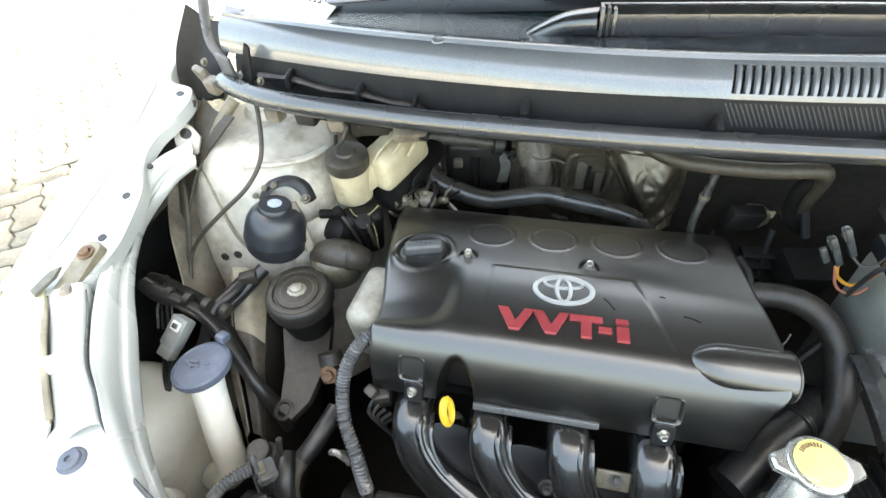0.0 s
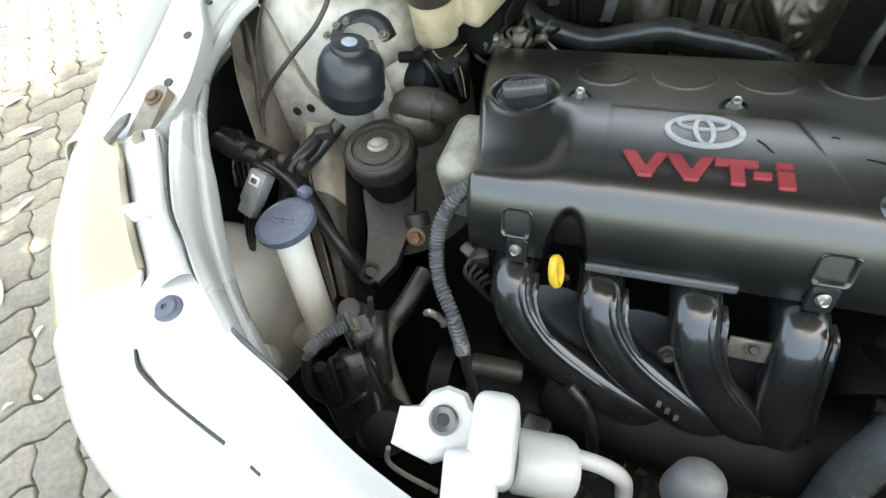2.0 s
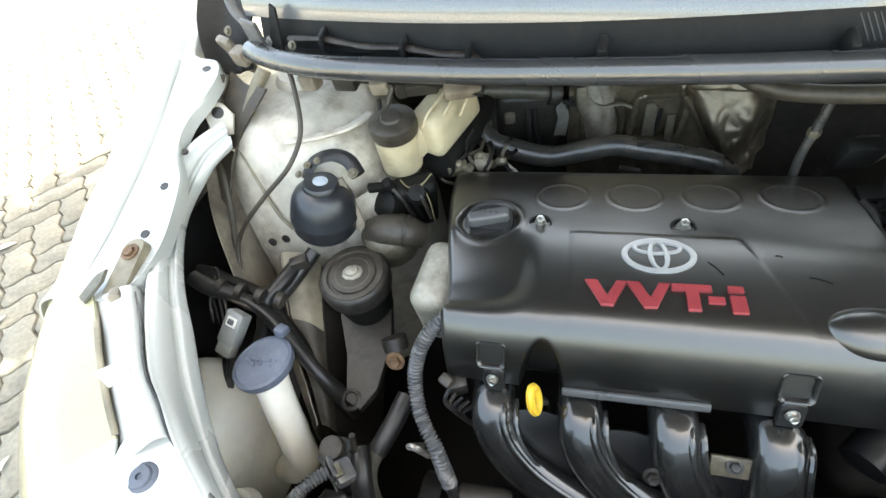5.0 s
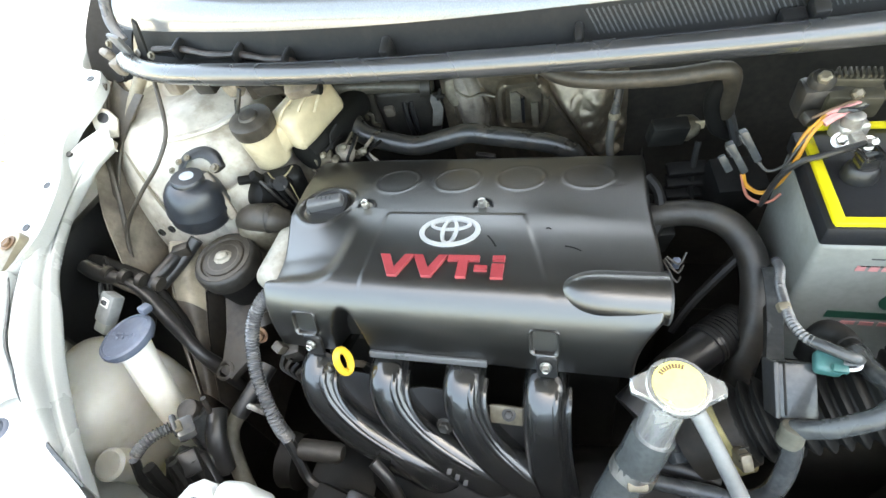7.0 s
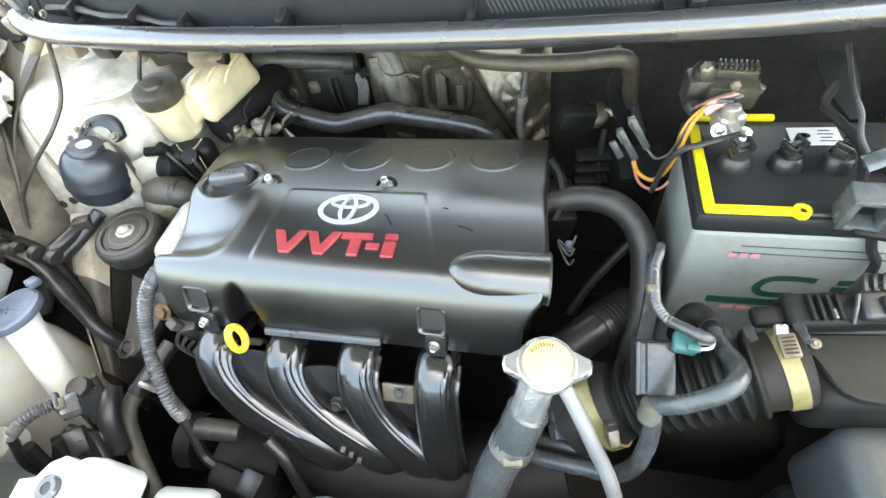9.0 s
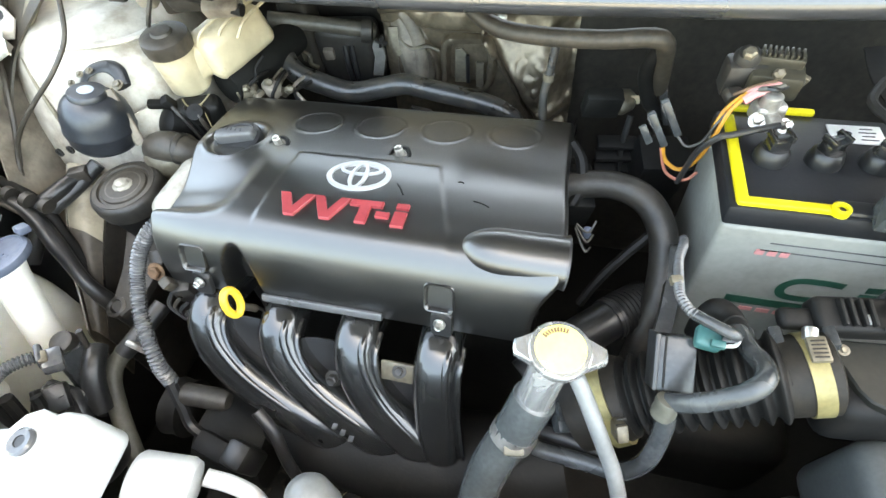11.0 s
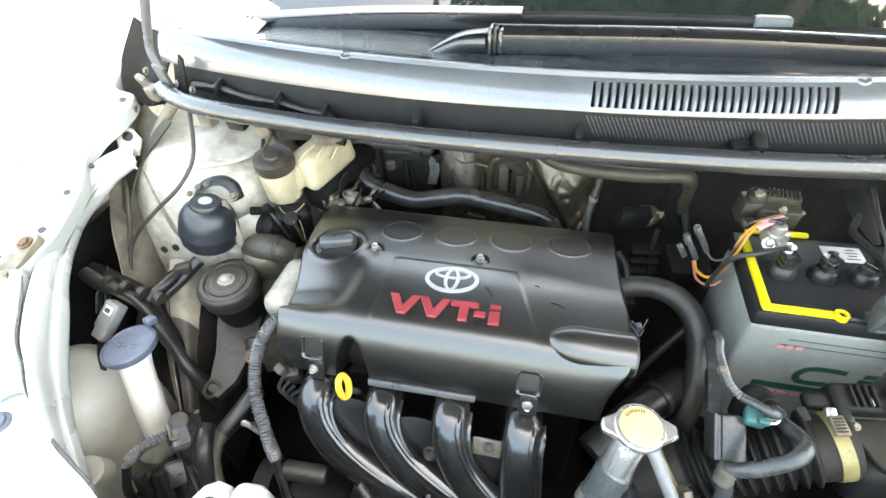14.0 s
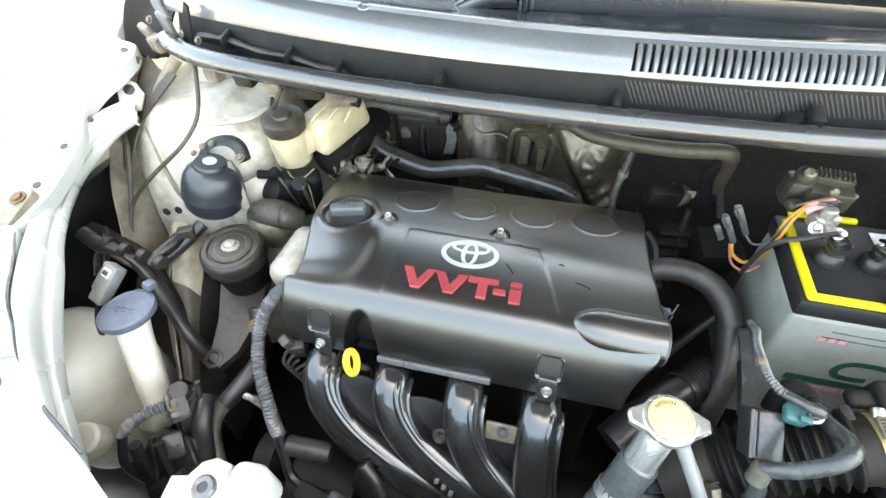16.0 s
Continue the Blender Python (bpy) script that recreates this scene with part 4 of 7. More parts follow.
for f in bm.faces:
    c = f.calc_center_median()
    if c.y < 0.30 and 0.7525 < c.z < 0.7765 and min(abs(c.x + 0.122), abs(c.x - 0.137)) < 0.0118:
        gone.append(f)
bmesh.ops.delete(bm, geom=gone, context="FACES")
part("shell", bm, M_COVER, cover)
# rounded duct mouth growing out of the far front corner
part("duct_mouth", tube([(0.150, 0.3200, 0.7990), (0.158, 0.3205, 0.7980), (0.178, 0.3215, 0.7955), (0.208, 0.3235, 0.7915), (0.243, 0.3260, 0.7880)],
                        lambda u, t: 0.0225 * math.sqrt(max(0.01, 1 - (1 - min(1.0, u / 0.42)) ** 2)) + 0.003 * u, 32, 8, 0.86), M_COVER, cover)
part("mouth_rim", tube([(0.2425, 0.3260, 0.7880), (0.2445, 0.3261, 0.7878)], 0.0262, 32, 2, 0.86), M_SATIN, cover)
# lower front edge lip, paler than the shell to carry its reflected light
part("edge_lip", box((0.132, 0.005, 0.0085), pose(0.012, 0.2745, 0.7265, -25, 0, 0.5), 0.0018), M_GREYP, cover, "pale edge strip with its sheen in the colour")
# filler cap with its grip bar
capo = part("oil_cap", lathe([(0.0285, -0.008), (0.0290, 0.000), (0.0275, 0.0035), (0.0235, 0.0045), (0.0225, 0.003), (0.001, 0.003)], (-0.145, 0.439, 0.788), (-0.03, -0.14, 1), 36), M_SATIN, cover, "round black oil filler cap")
bm = box((0.047, 0.0145, 0.017), pose(-0.145, 0.439, 0.7955, 8, -2, 14), 0.004, 3)
part("grip", bm, M_GREYP, capo)
bm = bmesh.new()
for k in range(9):
    add_box(bm, (0.0022, 0.0004 + 0.004 * (k % 2), 0.0006), pose(-0.157 + 0.003 * k, 0.4395, 0.8042, 8, -2, 14), 0)
part("marking", bm, M_CONDUIT, capo)
for x, y in ((-0.087, 0.434), (0.057, 0.437)):
    cup = part("bolt_seat", lathe([(0.0125, -0.003), (0.0125, 0.0005), (0.0100, 0.0008), (0.0095, -0.002), (0.002, -0.002)], (x, y, 0.7945), (0, -0.14, 1), 24), M_RUBBER, cover)
    bolt(cup, (x, y, 0.793), (0, -0.14, 1), 0.0050, 0.012, M_ALLOY)


def cover_z(x, y):
    for a, b in zip(even, even[1:]):
        if a.y >= y >= b.y and a.z > 0.75:
            return a.z + (b.z - a.z) * (a.y - y) / max(a.y - b.y, 1e-9) + cover_rise(x, y, a.z)
    return 0.80


# emblem: interlaced silver ovals
zc = cover_z(0.029, 0.389)
slope = math.degrees(math.atan2(cover_z(0.029, 0.405) - cover_z(0.029, 0.373), 0.032))
em = pose(0.029, 0.389, zc + 0.0005, slope, 0, 3)


def ring_band(a, b, wa, wb, h, x=0.0, y=0.0, n=48):
    bm = bmesh.new()
    rings = []
    for k in range(n):
        t = 2 * math.pi * k / n
        c, s = math.cos(t), math.sin(t)
        rings.append([em @ Vector((x + (a + o * wa) * c, y + (b + o * wb) * s, zz)) for o, zz in ((0, -0.001), (0, h * 0.8), (-0.2, h), (-0.8, h), (-1, h * 0.8), (-1, -0.001))])
    rings.append(rings[0])
    add_loft(bm, rings, caps=False)
    bmesh.ops.remove_doubles(bm, verts=bm.verts, dist=1e-6)
    return bm


emblem = part("emblem", ring_band(0.0340, 0.0244, 0.0056, 0.0046, 0.0018), M_EMBLEM, cover, "silver oval emblem")
part("oval", ring_band(0.0098, 0.0205, 0.0046, 0.0030, 0.0017, 0, -0.0005), M_EMBLEM, emblem)
part("oval", ring_band(0.0230, 0.0100, 0.0038, 0.0036, 0.0016, 0, 0.0105), M_EMBLEM, emblem)
# red lettering
tilt = math.degrees(math.atan2(cover_z(0.03, 0.348) - cover_z(0.03, 0.3235), 0.0245))


def lettering():
    """Bold slanted capitals, a hyphen and a small i, standing 2.5 mm proud."""
    m = pose(-0.038, 0.3215, cover_z(0.03, 0.3235) + 0.0002, tilt, 0, 1.2)
    H, S, D = 0.0285, 0.0078, 0.0030
    shapes = []
    for x in (0.0, 0.0368):
        shapes.append([(x, H), (x + 0.0108, H), (x + 0.0196, 0.0105), (x + 0.0284, H), (x + 0.0378, H), (x + 0.0246, 0), (x + 0.0142, 0)])
    shapes.append([(0.0752, H), (0.1082, H), (0.1082, H - 0.0072), (0.0972, H - 0.0072), (0.0972, 0), (0.0866, 0), (0.0866, H - 0.0072), (0.0752, H - 0.0072)])
    shapes.append([(0.1040, 0.0090), (0.1040, 0.0155), (0.1172, 0.0155), (0.1172, 0.0090)][::-1])
    shapes.append([(0.1215, 0), (0.1215, 0.0180), (0.1338, 0.0180), (0.1338, 0)][::-1])
    shapes.append([(0.1215, 0.0222), (0.1215, H), (0.1338, H), (0.1338, 0.0222)][::-1])
    bm = bmesh.new()
    for o in shapes:
        c = (sum(p[0] for p in o) / len(o), sum(p[1] for p in o) / len(o))
        low, mid, top = ([m @ Vector((c[0] + (x - c[0]) * k, c[1] + (y - c[1]) * k, z)) for x, y in o] for k, z in ((1.0, -0.002), (1.0, D - 0.0006), (0.97, D)))
        add_loft(bm, [low, mid, top])
    bmesh.ops.triangulate(bm, faces=[f for f in bm.faces if len(f.verts) > 4])
    return bm


part("lettering", lettering(), M_RED, cover, "red raised lettering", angle=20)
# scuffs and a dropped clip on the lowered end
for k, (x0, y0, x1, y1) in enumerate(((0.152, 0.372, 0.168, 0.366), (0.072, 0.384, 0.083, 0.368), (0.131, 0.398, 0.137, 0.397))):
    part("scuff", tube([(x0, y0, cover_z(x0, y0) + 0.0002), ((x0 + x1) / 2, (y0 + y1) / 2 + 0.001, cover_z((x0 + x1) / 2, (y0 + y1) / 2) + 0.0003), (x1, y1, cover_z(x1, y1) + 0.0002)], 0.0010, 6, 4, 0.5), M_MATTE, cover, "dark scuff mark")
# two fixing tabs on the front face
for x in (-0.122, 0.137):
    y, z = 0.2826, 0.7645
    m = pose(x, y - 0.001, z, 66, 0, 0)
    bm = bmesh.new()
    add_loft(bm, [[m @ Vector((px, py + 0.001, pz)) for px, py in round_rect(w, h, 0.005)] for w, h, pz in ((0.0290, 0.0300, -0.004), (0.0290, 0.0300, 0.0004), (0.0282, 0.0290, 0.0010), (0.0266, 0.0270, 0.0008), (0.0240, 0.0245, -0.0010), (0.0225, 0.0225, -0.0100))])
    tabp = part("fixing_tab", bm, M_COVER, cover)
    # Matte floor slab gives the shallow pocket its shade.
    part("pocket", slab(round_rect(0.0225, 0.0225, 0.003), 0.002, m @ Matrix.Translation((0, 0.001, -0.0050)), 0.0004), M_MATTE, tabp, "matte pocket floor with shade in its tone")
    part("lip", box((0.020, 0.0022, 0.0022), m @ Matrix.Translation((0, -0.0115, 0.0026)), 0.0008), M_CONDUIT, tabp)
    part("ear", slab(round_rect(0.021, 0.028, 0.005), 0.004, pose(x + 0.002, 0.2722, 0.735, 72, 0, 0), 0.001), M_RUBBER, tabp)
    bolt(tabp, (x + 0.001, 0.2716, 0.7385), (0, -0.95, 0.35), 0.0040, 0.007)

# intake manifold: four runners bending to the plenum
manifold = thing("intake_manifold", (0.06, 0.22, 0.50), "glossy black plastic intake manifold with four curved runners", "intake manifold")
SWEEP = (1.0, 0.95, 0.62, 0.10)
X0 = (-0.122, -0.036, 0.050, 0.136)
lines = []
for x, k in zip(X0, SWEEP):
    line = [(x, 0.375, 0.665), (x, 0.330, 0.684), (x, 0.285, 0.697), (x + 0.001, 0.262, 0.697), (x + 0.003 * k, 0.250, 0.688), (x + 0.013 * k, 0.237, 0.670), (x + 0.037 * k, 0.224, 0.646), (x + 0.078 * k, 0.211, 0.622), (x + 0.122 * k, 0.201, 0.600), (x + 0.165 * k, 0.196, 0.578), (x + 0.200 * k, 0.196, 0.550)]
    lines.append(line)
    bm = tube(line, lambda u, t: 0.0222 + 0.002 * u, 24, 8, 0.92, (0, 1, 0.3), 0.80)
    run = part("runner", bm, M_GLOSS, manifold)
    mid = smooth_line(line, 8)[18:]
    rib = [q + Vector((0.0235 + 0.00004 * i, -0.009, 0.006)) for i, q in enumerate(mid[::4])]
    part("seam_rib", tube(rib, 0.0036, 8, 4), M_GLOSS, run)
    bead = [q + Vector((0.0115, -0.0105 - 0.00004 * i, 0.0135)) for i, q in enumerate(mid[::4][:-4])]
    part("bead", tube(bead, lambda u, t: 0.0046 - 0.0022 * step(0.7, 1.0, u), 10, 4), M_GLOSS, run)
# web between the runners, open near the top
for a, b, top in zip(lines, lines[1:], (3.7, 4.2, 4.7)):
    ra, rb = smooth_line(a, 8)[int(top * 8):], smooth_line(b, 8)[int(top * 8):]
    rows = []
    for p, q in zip(ra[::3], rb[::3]):
        rows.append([p.lerp(q, t) + Vector((0, 0.004 + 0.010 * math.sin(math.pi * t), -0.002)) for t in (0.0, 0.2, 0.4, 0.6, 0.8, 1.0)])
    part("web", sheet(rows, 0.003), M_BLACK, manifold)
bm = tube([(-0.060, 0.225, 0.540), (0.0, 0.205, 0.552), (0.10, 0.200, 0.562), (0.20, 0.210, 0.570), (0.27, 0.228, 0.58)], lambda u, t: 0.046 + 0.010 * math.sin(math.pi * u), 20, 6, 0.85)
plenum = part("plenum", bm, M_MATTE, manifold)
bm = bmesh.new()
for k in range(3):
    add_box(bm, (0.0055, 0.0012, 0.0065), pose(0.036 + 0.0090 * k, 0.1900 - 0.0030 * k, 0.6330 - 0.0050 * k, -48, 28, 10), 0.0004)
part("marking", bm, M_CONDUIT, plenum)
part("flange", box((0.36, 0.02, 0.05), pose(0.01, 0.378, 0.665, -10), 0.006), M_BLACK, manifold)
for x, z, y in ((-0.004, 0.664, 0.222), (0.033, 0.676, 0.224)):
    bolt(plenum, (x, y, z), (0, -0.8, 0.6), 0.006, 0.008, M_GRIME)
# stay plate seen in the gap beside the last runner
stay = part("stay_plate", box((0.034, 0.004, 0.022), pose(0.098, 0.240, 0.686, -30, 0, 0), 0.0015), M_DUSTY, manifold, "dusty steel stay plate")
bolt(stay, (0.101, 0.239, 0.690), (0, -0.6, 0.8), 0.0048, 0.005, M_GRIME)

dip = thing("dipstick", (-0.072, 0.262, 0.70), "yellow plastic oil dipstick with a loop handle", "dipstick")
bm = bmesh.new()
nz = Vector((0.93, -0.20, 0.25)).normalized()
ny = Vector((-0.12, 0.25, 1.0))
ny = (ny - nz * ny.dot(nz)).normalized()
nx = ny.cross(nz)
m = Matrix(((nx.x, ny.x, nz.x, -0.079), (nx.y, ny.y, nz.y, 0.259), (nx.z, ny.z, nz.z, 0.731), (0, 0, 0, 1)))
rings = []
for k in range(20):
    a = 2 * math.pi * k / 20
    c = Vector((0.0082 * math.cos(a), 0.0150 * math.sin(a), 0))
    o = Vector((math.cos(a), math.sin(a), 0)).normalized()
    rings.append([m @ (c + 0.0044 * (math.cos(b) * o) + Vector((0, 0, 0.0042 * math.sin(b)))) for b in (2 * math.pi * j / 8 for j in range(8))])
rings.append(rings[0])
add_loft(bm, rings, caps=False)
bmesh.ops.remove_doubles(bm, verts=bm.verts, dist=1e-6)
part("loop", bm, M_YELLOW, dip)
part("stem", tube([(-0.077, 0.262, 0.720), (-0.073, 0.268, 0.710), (-0.0705, 0.272, 0.702)], 0.0042, 10), M_RINGS, dip)
part("blade", tube([(-0.0710, 0.2715, 0.703), (-0.068, 0.277, 0.69), (-0.064, 0.287, 0.62)], 0.0020, 6), M_GRIME, dip)

# ---- wing side ----
tower = part("strut_tower", lathe([(0.001, 0.868), (0.06, 0.868), (0.088, 0.862), (0.108, 0.848), (0.124, 0.825), (0.138, 0.79), (0.150, 0.75), (0.160, 0.70), (0.168, 0.62), (0.172, 0.40)], (-0.435, 0.605, 0.0), (0, 0, 1), 44), M_TOWER, car, "dusty cream strut tower")
part("top_cap", lathe([(0.001, 0.880), (0.03, 0.879), (0.036, 0.872), (0.038, 0.862)], (-0.435, 0.63, 0.0), (0, 0, 1), 28), M_INNER, tower)
for at in ((-0.448, 0.4355, 0.735), (-0.425, 0.4365, 0.742)):
    part("hole", lathe([(0.006, -0.001), (0.006, 0.0015), (0.004, 0.0015), (0.0035, -0.002)], at, (-0.05, -1, 0.1), 14), M_RUBBER, tower, "small dark hole")
bm = sheet(curve_rows([[(-0.540, 0.62, 0.90), (-0.535, 0.52, 0.86), (-0.505, 0.43, 0.80), (-0.47, 0.37, 0.74)],
                       [(-0.515, 0.60, 0.80), (-0.510, 0.50, 0.77), (-0.480, 0.425, 0.70), (-0.44, 0.35, 0.64)],
                       [(-0.50, 0.60, 0.60), (-0.50, 0.48, 0.60), (-0.46, 0.41, 0.56), (-0.40, 0.33, 0.52)]], 6), 0.002)
part("inner_wing", bm, M_DINGY, car, "brown dusty inner wing beside the tower")
# pressed folds and gussets on the tower and the wing
for pts, r, mt in (([(-0.335, 0.470, 0.82), (-0.325, 0.462, 0.79), (-0.318, 0.455, 0.75)], 0.007, M_DINGY),
                   ([(-0.40, 0.490, 0.862), (-0.37, 0.502, 0.858), (-0.335, 0.53, 0.852), (-0.315, 0.565, 0.85)], 0.006, M_TOWER)):
    part("fold", tube(pts, r, 8, 6, 0.6), mt, tower)
part("fold", tube([(-0.446, 0.574, 0.912), (-0.470, 0.548, 0.880), (-0.488, 0.522, 0.848), (-0.492, 0.500, 0.815)], lambda u, t: 0.009 - 0.003 * u, 12, 8), M_TAN, tower, "tan folded seam")
part("seam", tube([(-0.492, 0.512, 0.842), (-0.468, 0.488, 0.828), (-0.450, 0.470, 0.800), (-0.428, 0.452, 0.765), (-0.405, 0.444, 0.742)], 0.0022, 8, 8), M_TAN, tower, "pressed seam")
part("brace", sheet(curve_rows([[(-0.495, 0.575, 0.91), (-0.470, 0.560, 0.90), (-0.440, 0.555, 0.895)], [(-0.520, 0.525, 0.85), (-0.500, 0.510, 0.84), (-0.485, 0.500, 0.84)], [(-0.522, 0.47, 0.80), (-0.505, 0.455, 0.79), (-0.492, 0.445, 0.785)]], 5), 0.003), M_RINGS, tower)
part("gusset", sheet(curve_rows([[(-0.348, 0.466, 0.775), (-0.322, 0.486, 0.780), (-0.300, 0.516, 0.782)], [(-0.348, 0.458, 0.74), (-0.314, 0.484, 0.74), (-0.288, 0.524, 0.74)], [(-0.345, 0.452, 0.67), (-0.303, 0.480, 0.67), (-0.272, 0.522, 0.67)]], 5), 0.002), M_TOWER, tower, "stained gusset")
# chassis leg: a pale folded edge, its sides in darker materials
bm = sheet(curve_rows([[(-0.432, 0.425, 0.728), (-0.418, 0.385, 0.705), (-0.402, 0.350, 0.684)],
                       [(-0.408, 0.430, 0.722), (-0.392, 0.385, 0.700), (-0.378, 0.350, 0.677)],
                       [(-0.386, 0.430, 0.700), (-0.374, 0.385, 0.680), (-0.364, 0.350, 0.660)]], 6), 0.002)
leg = part("chassis_leg", bm, M_TAN, car, "tan chassis leg under the mount")
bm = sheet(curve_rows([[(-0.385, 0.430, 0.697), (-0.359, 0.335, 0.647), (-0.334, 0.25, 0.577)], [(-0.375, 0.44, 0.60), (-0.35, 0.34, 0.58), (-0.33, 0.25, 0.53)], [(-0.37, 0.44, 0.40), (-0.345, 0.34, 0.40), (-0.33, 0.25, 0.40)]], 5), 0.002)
part("leg_side", bm, M_GRIME, leg, "darker side of the leg")
bm = sheet(curve_rows([[(-0.403, 0.352, 0.6835), (-0.388, 0.320, 0.662), (-0.366, 0.285, 0.633), (-0.35, 0.25, 0.598)],
                       [(-0.379, 0.352, 0.6765), (-0.366, 0.320, 0.655), (-0.352, 0.285, 0.626), (-0.34, 0.25, 0.593)],
                       [(-0.365, 0.352, 0.6595), (-0.356, 0.320, 0.640), (-0.346, 0.285, 0.610), (-0.335, 0.25, 0.578)]], 6), 0.002)
part("leg_front", bm, M_RINGS, leg, "greasy brown front end")
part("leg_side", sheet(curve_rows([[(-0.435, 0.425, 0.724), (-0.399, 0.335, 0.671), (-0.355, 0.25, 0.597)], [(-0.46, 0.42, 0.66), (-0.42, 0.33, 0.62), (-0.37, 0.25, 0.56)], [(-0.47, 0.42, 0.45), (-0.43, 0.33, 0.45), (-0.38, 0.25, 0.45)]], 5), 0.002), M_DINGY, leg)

mount = thing("engine_mount", (-0.318, 0.397, 0.64), "round black hydraulic engine mount with a dusty metal top", "engine mount")
ax = (0.02, -0.10, 1)
# Canister is darker than its rim: the shade under the rim is painted in.
part("canister", lathe([(0.030, -0.095), (0.035, -0.070), (0.0395, -0.040), (0.0425, -0.026)], (-0.318, 0.397, 0.728), ax, 40), M_MATTE, mount)
part("rim", lathe([(0.0420, -0.027), (0.0452, -0.025), (0.0465, -0.014), (0.0455, -0.004), (0.0430, 0.0), (0.0400, 0.001), (0.0385, -0.002)], (-0.318, 0.397, 0.728), ax, 40), M_GRIME, mount)
part("rubber_ring", lathe([(0.040, -0.004), (0.0395, 0.0015), (0.034, 0.002), (0.0325, -0.001), (0.030, -0.001), (0.029, 0.0015), (0.027, 0.002)], (-0.318, 0.397, 0.728), ax, 40), M_RINGS, mount)
part("top_plate", lathe([(0.0275, -0.002), (0.0270, 0.0015), (0.022, 0.0022), (0.019, 0.0012), (0.015, 0.0016)], (-0.318, 0.397, 0.728), ax, 36), M_DUSTPIPE, mount)
part("centre_stud", lathe([(0.0145, 0.0), (0.0135, 0.0032), (0.010, 0.0046), (0.0085, 0.0082), (0.005, 0.0098), (0.001, 0.0100)], (-0.318, 0.397, 0.728), ax, 9, 0.85), M_CAST, mount, "dusty metal centre stud")
bm = slab([(-0.05, 0.02), (-0.018, 0.055), (0.020, 0.045), (0.030, -0.02), (0.018, -0.085), (0.0, -0.110), (-0.020, -0.100), (-0.030, -0.04)], 0.012, pose(-0.305, 0.372, 0.648, 12, 0, 6))
part("mount_arm", bm, M_GRIME, mount, "dark cast mount arm")
part("arm_eye", lathe([(0.014, -0.004), (0.014, 0.004), (0.010, 0.006), (0.008, 0.004), (0.0075, -0.004)], (-0.309, 0.277, 0.624), (0, -0.35, 1), 22), M_GRIME, mount)
bm = tube([(-0.262, 0.345, 0.672), (-0.257, 0.335, 0.66)], 0.016, 12, 3)
part("arm_boss", bm, M_GRIME, mount)
bolt(mount, (-0.254, 0.318, 0.662), (0.1, -0.9, 0.6), 0.008, 0.008, M_BROWN)

ps = thing("fluid_reservoir", (-0.36, 0.45, 0.73), "round black fluid reservoir with a screw cap on a bracket", "reservoir")
ax = (0.20, 0.10, 1)
B0 = Vector((-0.3660, 0.4502, 0.7535))
part("body", lathe([(0.030, -0.004), (0.0365, 0.000), (0.0410, 0.008), (0.0420, 0.022), (0.0432, 0.024), (0.0432, 0.027), (0.0420, 0.030), (0.0410, 0.040), (0.0380, 0.052), (0.0330, 0.061), (0.0265, 0.067), (0.018, 0.070)], B0, ax, 40), M_NAVY, ps)
part("cap", lathe([(0.0225, 0.067), (0.0225, 0.0725), (0.0205, 0.0750), (0.001, 0.0760)], B0, ax, 28), M_NAVY, ps)
part("cap_mark", lathe([(0.0092, 0.0750), (0.0092, 0.0766), (0.001, 0.0769)], B0, ax, 24), M_MARK, ps, "pale round cap mark")
bm = bmesh.new()
add_tube(bm, [(-0.385, 0.478, 0.812), (-0.375, 0.492, 0.828), (-0.35, 0.500, 0.834), (-0.325, 0.492, 0.832), (-0.308, 0.474, 0.824)], 0.0095, 12, 6, 0.34)
br = part("bracket", bm, M_BLACK, ps)
bolt(br, (-0.313, 0.472, 0.828), (0.1, -0.5, 1), 0.0046, 0.005, M_DUSTY)
for at in ((-0.389, 0.474, 0.823), (-0.379, 0.484, 0.830), (-0.366, 0.489, 0.833)):
    bolt(br, at, (0, -0.5, 1), 0.0032, 0.004, M_DUSTY)
part("hose", tube([(-0.385, 0.430, 0.728), (-0.405, 0.395, 0.712), (-0.425, 0.345, 0.70), (-0.44, 0.30, 0.66)], 0.010, 10), M_RUBBER, ps)

tank = thing("washer_tank", (-0.45, 0.23, 0.42), "milky plastic washer tank with a blue grey lid", "washer tank")
bm = bmesh.new()
bmesh.ops.create_icosphere(bm, subdivisions=4, radius=1.0)
for v in bm.verts:
    s = [math.copysign(abs(c) ** 0.55, c) for c in v.co]
    v.co = Vector((-0.478 + 0.060 * s[0] + 0.010 * s[1], 0.215 + 0.085 * s[1], 0.575 + 0.115 * s[2] - 0.02 * s[0]))
part("tank", bm, M_TANK, tank, angle=60)
part("neck", tube([(-0.366, 0.253, 0.742), (-0.362, 0.237, 0.700), (-0.356, 0.217, 0.645), (-0.355, 0.206, 0.60), (-0.375, 0.205, 0.56), (-0.41, 0.21, 0.53)], lambda u, s: 0.0205 - 0.0015 * step(0.02, 0.15, u), 20), M_TANK, tank, "milky filler neck")
ax = (-0.10, 0.05, 1)
lid = part("lid", lathe([(0.0275, -0.006), (0.033, -0.004), (0.0345, 0.0), (0.0335, 0.005), (0.030, 0.0065), (0.029, 0.005), (0.001, 0.0055)], (-0.366, 0.253, 0.745), ax, 36), M_BLUECAP, tank, "blue grey snap lid")
part("hinge", box((0.014, 0.014, 0.010), pose(-0.356, 0.289, 0.757, -15, 0, -15), 0.003), M_BLUECAP, lid)
bm = bmesh.new()
